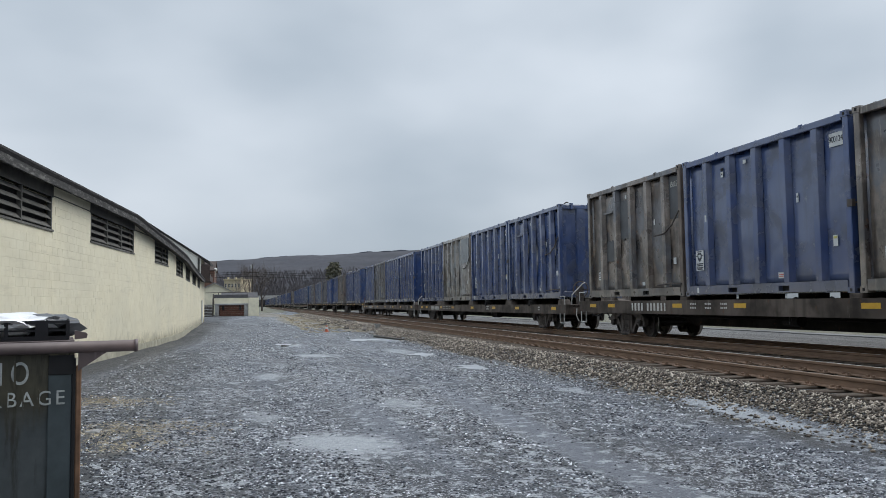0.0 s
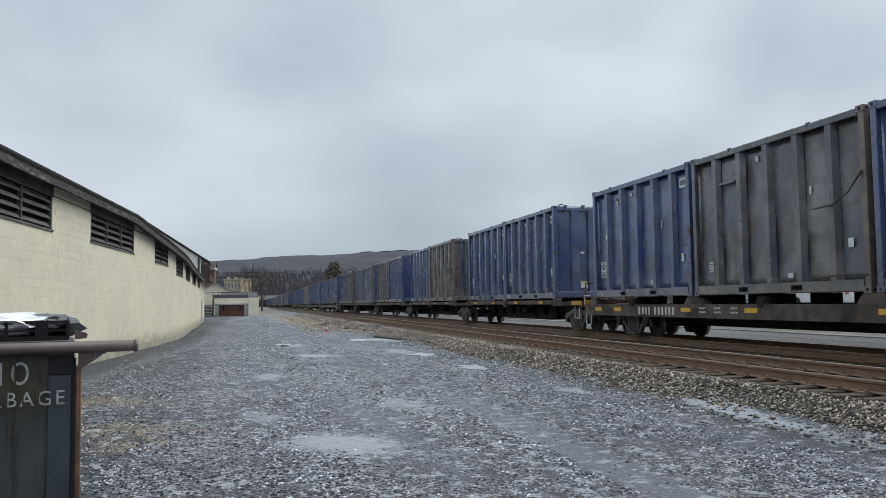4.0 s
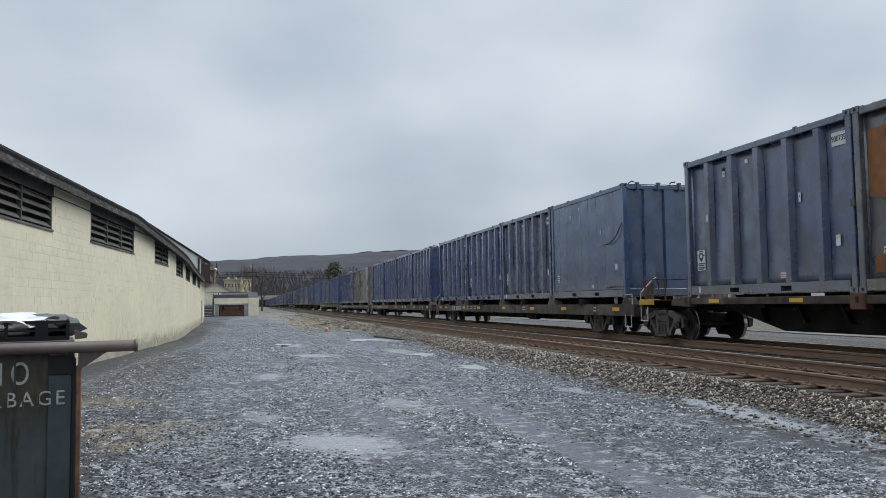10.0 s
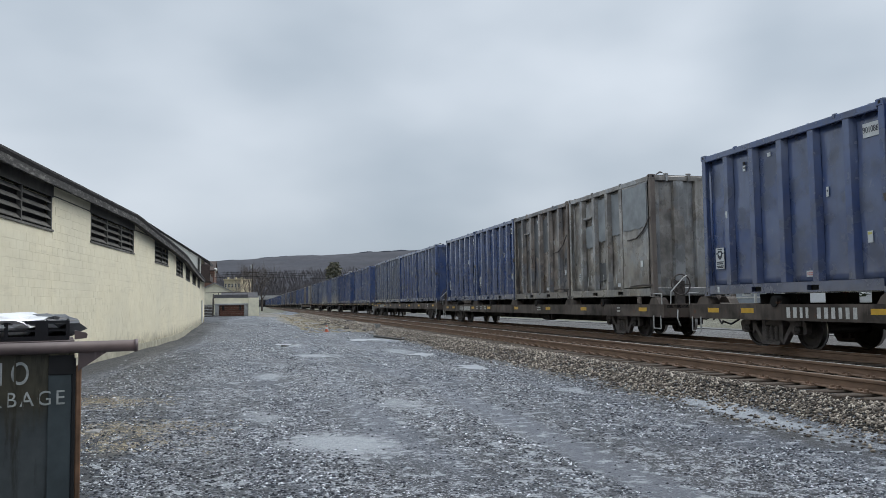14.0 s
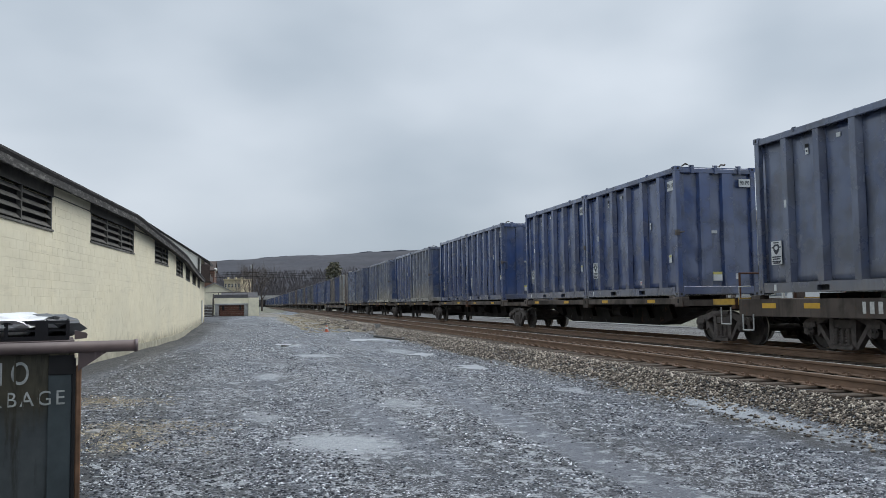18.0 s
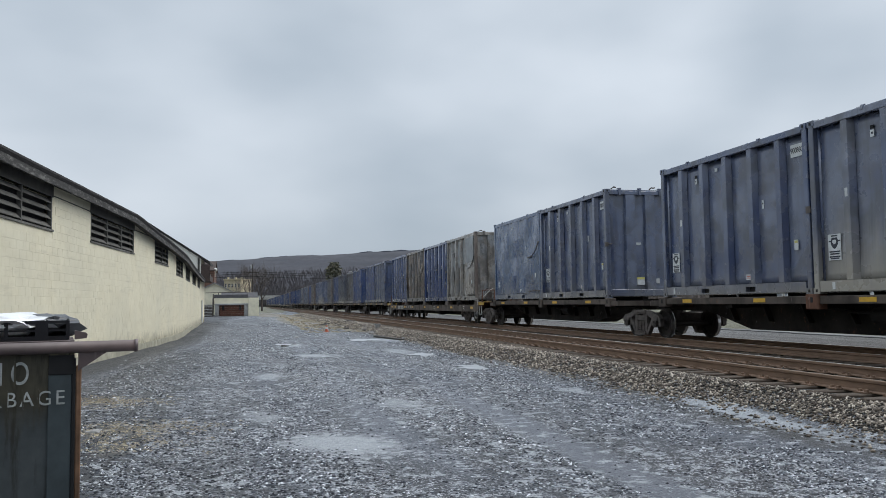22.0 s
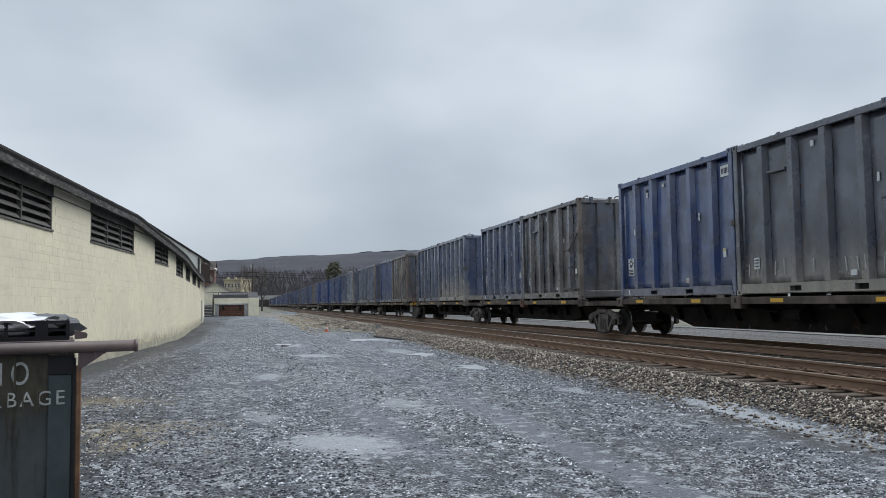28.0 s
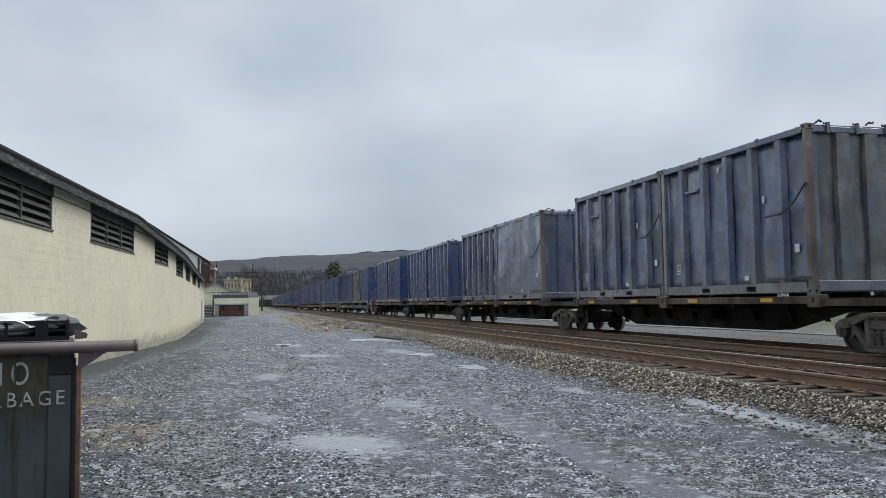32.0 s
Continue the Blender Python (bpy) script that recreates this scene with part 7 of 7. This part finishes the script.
dish = empty("vent_dome", pose(-8.0, 201, 10.2), "white round vent dome on the brick house", "vent")
bm = bmesh.new()
bmesh.ops.create_uvsphere(bm, u_segments=12, v_segments=8, radius=0.45)
part("dome", bm, M["trim_white"], dish, smooth=True)
bm = bmesh.new()
rod(bm, (0, 0, -1.6), (0, 0, -0.3), 0.1, 8)
part("stem", bm, M["trim_white"], dish)


def build_block_house():
    b = empty("apartment_building", Matrix.Translation((-8, 452, 0)) @ Matrix.Rotation(radians(-28), 4, "Z") @ Matrix.Translation((8, -452, 0)), "tan three-storey building with a corniced flat roof", "building")
    part("wall", bbox(-13.2, -3.4, 450, 462, 0, 15.2, 0.0), M["yellow_wall"], b)
    part("cornice", bbox(-13.6, -3.0, 449.6, 462.4, 15.2, 16.0, 0.1), M["yellow_wall"], b)
    for k in range(3):
        for i in range(5):
            window(b, -12.2 + i * 1.95, 450, 3.0 + 4.2 * k, 0.9, 1.9)
    for x in (-12.5, -8.0, -4.5):
        part("chimney", bbox(x, x + 0.8, 452, 453, 16.0, 16.9, 0.0), M["yellow_wall"], b)


build_block_house()


# ---- bridge over the tracks, far down the line ----
def build_bridge():
    b = empty("road_bridge", Matrix.Identity(4), "grey concrete road bridge over the tracks", "bridge")
    part("deck", bbox(-20, 70, 600, 609, 5.6, 7.4, 0.05), M["concrete"], b)
    part("parapet", bbox(-20, 70, 600, 600.3, 7.4, 8.5, 0.03), M["concrete"], b)
    part("parapet", bbox(-20, 70, 608.7, 609, 7.4, 8.5, 0.03), M["concrete"], b)
    part("abutment", bbox(-20, 4.5, 601, 608, 0, 5.6, 0.0), M["abutment"], b)
    part("abutment", bbox(20, 70, 601, 608, 0, 5.6, 0.0), M["abutment"], b)
    part("pier", bbox(16.2, 17.4, 602, 607, 0, 5.6, 0.05), M["abutment"], b)


M["abutment"] = plain("dark_stained_concrete", (0.10, 0.10, 0.10), 0.9, 0.0, 0.3, 0.8)
build_bridge()


# ---- poles and wires ----
def build_poles():
    p = empty("utility_pole", pose(0.5, 150, 0), "dark timber utility pole with a crossarm", "pole")
    bm = bmesh.new()
    rod(bm, (0, 0, -0.3), (0, 0, 9.0), 0.14, 10, 0.10)
    part("pole", bm, M["bark"], p)
    part("crossarm", bbox(-1.1, 1.1, -0.08, 0.08, 7.4, 7.55, 0.0), M["bark"], p)
    part("transformer", bbox(-0.45, -0.12, -0.25, 0.25, 8.2, 8.9, 0.05), M["concrete"], p)
    w = empty("overhead_wires", Matrix.Identity(4), "dark sagging overhead wires", "wire")
    for k, (dz, dy) in enumerate(((0, 0), (-0.45, 0.3), (0.35, -0.2))):
        bm = bmesh.new()
        pts = []
        for i in range(25):
            x = -22 + 82 * i / 24
            z = 7.3 + dz + (0.012 * (x - 0.5)) - 0.7 * math.sin(math.pi * ((x - 0.5) % 34) / 34) * (1 if x > 0.5 else 0.4)
            pts.append((x, 150 + dy, z))
        pipe(bm, pts, 0.032, 4)
        part("wire", bm, M["black"], w)
    for x, y, h in ((40.5, 330, 15.0), (62.0, 260, 19.0)):
        p = empty("lamp_post", pose(x, y, 0), "slim pale lamp post", "pole")
        bm = bmesh.new()
        rod(bm, (0, 0, 0), (0, 0, h), 0.14, 8, 0.09)
        part("pole", bm, M["trim_white"], p)
        part("arm", bbox(-1.2, 0.1, -0.06, 0.06, h - 0.15, h, 0.0), M["trim_white"], p)


build_poles()


# ---- trees ----
def branch(bm, a, d, length, r, depth, rg, spread):
    n = 3
    p = Vector(a)
    for i in range(n):
        q = p + d * (length / n)
        rod(bm, p, q, r * (1 - 0.22 * i), 5 if r > 0.03 else 3, r * (1 - 0.22 * (i + 1)), False)
        d = (d + Vector((rg.gauss(0, 0.12), rg.gauss(0, 0.12), rg.gauss(0.02, 0.08)))).normalized()
        p = q
        if depth > 0 and i > 0:
            for _ in range(2):
                ax = Vector((rg.gauss(0, 1), rg.gauss(0, 1), rg.gauss(0.25, 0.6))).normalized()
                branch(bm, p, (d + ax * spread).normalized(), length * rg.uniform(0.5, 0.75), r * 0.5, depth - 1, rg, spread)
    if depth > 0:
        branch(bm, p, d, length * 0.7, r * 0.5, depth - 1, rg, spread)


def bare_tree(x, y, z, h, seed, depth=4):
    rg = random.Random(seed)
    t = empty("bare_tree", pose(x, y, z), "leafless grey-brown tree with fine branching", "tree", "bare trees")
    bm = bmesh.new()
    rod(bm, (0, 0, -0.2), (0, 0, h * 0.28), h * 0.020, 8, h * 0.016)
    part("trunk", bm, M["bark"], t)
    bm = bmesh.new()
    for k in range(4):
        a = 1.57 * k + rg.uniform(-0.5, 0.5)
        branch(bm, (0, 0, h * (0.22 + 0.02 * k)), Vector((0.55 * math.cos(a), 0.55 * math.sin(a), 1)).normalized(), h * 0.34, h * 0.011, depth - 1, rg, 0.75)
    part("crown", bm, M["twig"], t)
    return t


for k, (x, y, h) in enumerate(((0.2, 190, 11), (3.2, 225, 13), (-1.6, 178, 7), (24, 240, 9), (20.5, 215, 7), (30, 420, 12), (26, 330, 9))):
    bare_tree(x, y, 0, h, 20 + k)


def conifer(x, y, z, h, rad, seed, label, n=2600, leaf=0.32, low=0.06, power=0.75, mat="needles"):
    """An evergreen: trunk, drooping limbs and sprays of needles with gaps between them."""
    rg = random.Random(seed)
    t = empty("conifer", pose(x, y, z), label, "tree", "evergreens")
    bm = bmesh.new()
    rod(bm, (0, 0, -0.2), (0, 0, h * 0.97), h * 0.018, 8, h * 0.003)
    part("trunk", bm, M["bark"], t)
    limbs = bmesh.new()
    verts, faces = [], []
    nl = 70
    for i in range(nl):
        f = low + (0.99 - low) * (i / nl) ** 0.9
        zz = h * f
        ln = rad * (1 - f) ** power * rg.uniform(0.6, 1.15) + 0.15
        a = i * 2.4 + rg.uniform(-0.4, 0.4)
        tip = Vector((math.cos(a) * ln, math.sin(a) * ln, zz - 0.18 * ln + rg.uniform(-0.1, 0.2)))
        rod(limbs, (0, 0, zz), tip, 0.012 * h / 6, 4, 0.004, False)
        for _ in range(int(n / nl * (0.35 + (1 - f)))):
            u = rg.random() ** 0.6
            p = Vector((0, 0, zz)).lerp(tip, u) + Vector((rg.gauss(0, 0.10), rg.gauss(0, 0.10), rg.gauss(0, 0.06))) * (rad * 0.55)
            s = leaf * rg.uniform(0.6, 1.3)
            d1 = Vector((math.cos(a) + rg.gauss(0, 0.6), math.sin(a) + rg.gauss(0, 0.6), rg.gauss(-0.25, 0.35))).normalized()
            d2 = d1.cross(Vector((rg.gauss(0, 1), rg.gauss(0, 1), 1))).normalized()
            k = len(verts)
            verts.extend([tuple(p - d1 * s * 0.5), tuple(p + d2 * s * 0.28), tuple(p + d1 * s * 0.6), tuple(p - d2 * s * 0.28)])
            faces.append((k, k + 1, k + 2, k + 3))
    part("limbs", limbs, M["bark"], t)
    raw("crown", verts, faces, M[mat], t)
    return t


def needle_mat():
    m = Mat("evergreen_needles")
    g = m.n("ShaderNodeNewGeometry")
    c = m.ramp(g.outputs["Random Per Island"], (0.1, (0.016, 0.026, 0.012)), (0.6, (0.036, 0.052, 0.022)), (0.95, (0.062, 0.075, 0.034)))
    M["needles"] = m.done(c, 0.8)
    m = Mat("dull_pine_needles")
    g = m.n("ShaderNodeNewGeometry")
    c = m.ramp(g.outputs["Random Per Island"], (0.1, (0.070, 0.075, 0.050)), (0.6, (0.120, 0.120, 0.078)), (0.95, (0.180, 0.165, 0.115)))
    M["dull_needles"] = m.done(c, 0.9)


needle_mat()
conifer(30.4, 300, 0, 17.4, 5.6, 3, "broad dull green pine with an uneven crown", 3400, 0.8, 0.42, 0.36, "dull_needles")
conifer(29.9, 33.2, 0.9, 7.6, 2.0, 5, "dense dark green evergreen beside the house", 5200, 0.30)
conifer(31.9, 35.4, 0.9, 6.2, 1.7, 6, "dense dark green evergreen beside the house", 3600, 0.30)


# ---- across the tracks: house, car, paved strip ----
def build_house():
    gz = 1.0
    x0, x1, y0, y1 = 31.6, 40.6, 29.5, 39.0
    h = gable_house("house", "brick house with a red-brown shingle roof and white trim", x0, x1, y0, y1, gz - 1.0, 6.2, 8.9, M["brick"], M["red_roof"], "y", "house")
    part("chimney", bbox(35.4, 36.2, 36.6, 37.3, 8.2, 9.6, 0.02), M["brick"], h)
    part("chimney_cap", bbox(35.3, 36.3, 36.5, 37.4, 9.6, 9.75, 0.02), M["concrete"], h)
    for y in (31.0, 34.2, 37.6):
        window(h, x0, y, 3.95, 0.85, 1.35, "x")
    for y in (34.0, 37.6):
        window(h, x0, y, 1.6, 0.85, 1.35, "x")
    part("porch_roof", bbox(x0 - 1.6, x0, 32.0, 38.6, 3.35, 3.55, 0.02), M["grey_roof"], h)
    for y in (32.2, 35.2, 38.3):
        part("porch_post", bbox(x0 - 1.5, x0 - 1.38, y, y + 0.12, gz, 3.35, 0.0), M["trim_white"], h)
    part("porch_floor", bbox(x0 - 1.6, x0, 32.0, 38.6, 0.6, gz + 0.12, 0.0), M["concrete"], h)


build_house()


def build_grey_house():
    """Three-storey frame house with a bay, white trim and a porch."""
    x0, x1, y0, y1 = 34.2, 41.0, 44.0, 52.0
    h = gable_house("house", "grey-blue frame house with white trim and a porch", x0, x1, y0, y1, 0.0, 6.9, 8.5, M["grey_siding"], M["dark_roof"], "y", "house")
    for z in (1.9, 5.0):
        for x in (35.4, 37.6, 39.8):
            window(h, x, y0, z, 0.9, 1.45)
        for y in (45.4, 48.0, 50.6):
            window(h, x0, y, z, 0.9, 1.45, "x")
    for z in (1.75, 4.7, 6.85):
        bm = bmesh.new()
        prism(bm, [(x0, 44.0), (x0 - 0.06, 44.0), (x0 - 0.06, 52.0), (x0, 52.0)], z - 0.12, z, "z")
        bmesh.ops.recalc_face_normals(bm, faces=bm.faces)
        part("belt_board", bm, M["trim_white"], h)
    part("porch_roof", bbox(x0 - 1.5, x0, 44.6, 51.0, 3.75, 3.95, 0.02), M["grey_roof"], h)
    for y in (44.8, 47.7, 50.7):
        part("porch_post", bbox(x0 - 1.4, x0 - 1.26, y, y + 0.14, 1.1, 3.75, 0.0), M["trim_white"], h)
    part("porch_floor", bbox(x0 - 1.5, x0, 44.6, 51.0, 0.6, 1.12, 0.0), M["concrete"], h)


M["grey_siding"] = plain("grey_blue_siding", (0.30, 0.325, 0.36), 0.7, 0.0, 0.15, 2.0)
build_grey_house()


def build_car():
    c = empty("parked_car", pose(27.9, 34.6, 1.02, 0, 0, 0), "white parked hatchback beyond the tracks", "car")
    prof = [(-2.1, 0.32), (-2.12, 0.75), (-2.0, 0.95), (-1.55, 1.02), (-0.9, 1.45), (0.6, 1.48), (1.35, 1.05), (2.0, 0.92), (2.1, 0.7), (2.1, 0.32)]
    bm = bmesh.new()
    prism(bm, prof, -0.85, 0.85, "x")
    bmesh.ops.recalc_face_normals(bm, faces=bm.faces)
    bmesh.ops.bevel(bm, geom=bm.edges[:], offset=0.05, segments=2, affect="EDGES")
    part("body", bm, M["car_white"], c, smooth=False)
    for s in (-1, 1):
        bm = bmesh.new()
        prism(bm, [(-1.42, 1.04), (-0.86, 1.38), (0.52, 1.40), (1.2, 1.06)], min(s * 0.853, s * 0.862), max(s * 0.853, s * 0.862), "x")
        part("side_window", bm, M["glass_dark"], c)
        for y in (-1.3, 1.3):
            bm = bmesh.new()
            rod(bm, (s * 0.70, y, 0.32), (s * 0.89, y, 0.32), 0.32, 16)
            part("wheel", bm, M["black"], c)
    part("tail_light", bbox(-0.8, -0.6, -2.13, -2.10, 0.72, 0.9, 0.0), M["ink_red"], c)


M["car_white"] = plain("white_car_paint", (0.72, 0.73, 0.74), 0.25, 0.0, 0.05)
build_car()


def build_strip():
    bm = bmesh.new()
    for i in range(30):
        y = -4 + 4.0 * i
        w = 0.12 * math.sin(i * 1.7)
        box(bm, 20.9 + w, 21.7 + w * 0.6, y, y + 3.985, 0.12, 0.232)
    part("pavement", bm, M["pale_strip"], None, "pale worn concrete strip beyond the tracks", "structure")


M["pale_strip"] = plain("pale_worn_concrete", (0.15, 0.15, 0.146), 0.85, 0.0, 0.55, 1.3, 0.2)
build_strip()


# ---- wooded hills ----
def hill_h(x, y):
    """Height of the wooded ridge behind the town."""
    t = (y - 620) / 880.0
    rise = max(0.0, min(1.0, t))
    rise = rise * rise * (3 - 2 * rise)
    crest = 80 + 0.055 * x + 5 * math.sin(x * 0.0042 + 0.6) - 0.00001 * x * x
    fall = 1.0 if y < 1500 else max(0.0, 1 - (y - 1500) / 2500.0)
    return max(0.0, crest * (rise if y < 1500 else fall)) + (4.0 * noise.noise(Vector((x * 0.01, y * 0.01, 1))) + 2.5 * noise.noise(Vector((x * 0.045, y * 0.03, 3)))) * rise - 1.0


def build_hills():
    xs = [-2200 + 40 * i for i in range(126)]
    ys = [560, 620, 680, 740, 800, 860, 920, 980, 1040, 1100, 1160, 1220, 1280, 1340, 1400, 1450, 1500, 1600, 1800, 2200, 3000]
    verts = [(x, y, hill_h(x, y)) for y in ys for x in xs]
    nx = len(xs)
    faces = [(j * nx + i, j * nx + i + 1, (j + 1) * nx + i + 1, (j + 1) * nx + i) for j in range(len(ys) - 1) for i in range(nx - 1)]
    m = Mat("hazy_forest_floor")
    v = m.coords("World")
    a, b = m.noise(m.coords("World", (1, 1, 3)), 0.012, 5, 0.65), m.noise(m.coords("World", (1, 0.3, 1)), 0.07, 6, 0.85)
    # blue-grey tint puts the distance haze into the woods' colour
    c = m.ramp(a, (0.35, (0.030, 0.033, 0.045)), (0.65, (0.060, 0.060, 0.072)))
    c = m.mix(m.ramp(b, (0.42, 0.0), (0.64, 0.7)), c, (0.024, 0.023, 0.028))
    mat = m.done(c, 1.0)
    raw("backdrop_hills", verts, faces, mat, None, "long wooded winter ridge behind the town, tinted for haze", "structure", True)
    # bare trees of the far woods, as fine upright slivers
    rg = np.random.RandomState(12)
    n = 26000
    x = rg.uniform(-420, 1500, n)
    y = rg.uniform(1486, 1502, n)
    verts, faces = [], []
    for i in range(n):
        hz = hill_h(x[i], y[i])
        h, w = rg.uniform(0.6, 2.2), rg.uniform(0.5, 1.6)
        k = len(verts)
        verts.extend([(x[i] - w, y[i], hz - 1), (x[i] + w, y[i] + rg.uniform(-1, 1), hz - 1), (x[i] + w * rg.uniform(0.1, 0.8), y[i], hz + h * 0.8), (x[i] - w * rg.uniform(0.1, 0.9), y[i], hz + h)])
        faces.append((k, k + 1, k + 2, k + 3))
    m = Mat("hazy_far_trees")
    g = m.n("ShaderNodeNewGeometry")
    # trees share the ridge's painted haze tint
    c = m.ramp(g.outputs["Random Per Island"], (0.1, (0.075, 0.083, 0.104)), (0.6, (0.090, 0.098, 0.120)), (0.92, (0.105, 0.113, 0.135)))
    ob = raw("far_woods", verts, faces, m.done(c, 1.0), None, "far bare winter woods on the ridge, tinted blue-grey for haze", "stuff")
    tagged(ob, category="woods")
    # brown bare woods on the foot of the ridge
    verts, faces = [], []
    for i in range(24000):
        yy = 622 + 420 * rg.rand() ** 1.6
        xx = -160 + (yy + 60) * 0.62 * rg.rand()
        hz, h = hill_h(xx, yy), rg.uniform(4, 10)
        for q in range(2):
            a, w = rg.uniform(0, 6.28), rg.uniform(0.06, 0.20)
            dx, dy = math.cos(a) * h * 0.3, math.sin(a) * h * 0.3
            k = len(verts)
            verts.extend([(xx - w, yy, hz - 0.5), (xx + w, yy, hz - 0.5), (xx + dx + w, yy + dy, hz + h * rg.uniform(0.7, 1)), (xx + dx - w, yy + dy, hz + h * rg.uniform(0.7, 1))])
            faces.append((k, k + 1, k + 2, k + 3))
    ob = raw("hillside_woods", verts, faces, M["far_twig"], None, "brown bare woods on the foot of the ridge", "stuff")
    tagged(ob, category="woods")
    # scrub and thicket between the yard and the ridge
    verts, faces = [], []
    for i in range(12000):
        if i % 2:
            xx, yy = rg.uniform(-60, -1.5), rg.uniform(175, 560)
        else:
            yy = rg.uniform(150, 590)
            xx = 22 + 0.04 * (yy - 150) + 240 * rg.rand() ** 1.4
        if -15 < xx < -2 and 445 < yy < 470:
            continue
        h = rg.uniform(1.5, 5.5)
        for q in range(3):
            a, w = rg.uniform(0, 6.28), rg.uniform(0.05, 0.18)
            dx, dy = math.cos(a) * h * 0.35, math.sin(a) * h * 0.35
            k = len(verts)
            verts.extend([(xx - w, yy, -0.2), (xx + w, yy, -0.2), (xx + dx + w * 0.5, yy + dy, h * rg.uniform(0.7, 1)), (xx + dx - w * 0.6, yy + dy, h * rg.uniform(0.7, 1))])
            faces.append((k, k + 1, k + 2, k + 3))
    ob = raw("scrub", verts, faces, M["twig"], None, "leafless brown scrub beside the line", "stuff")
    tagged(ob, category="scrub")


build_hills()


build_ties()
build_blocks()
motions()
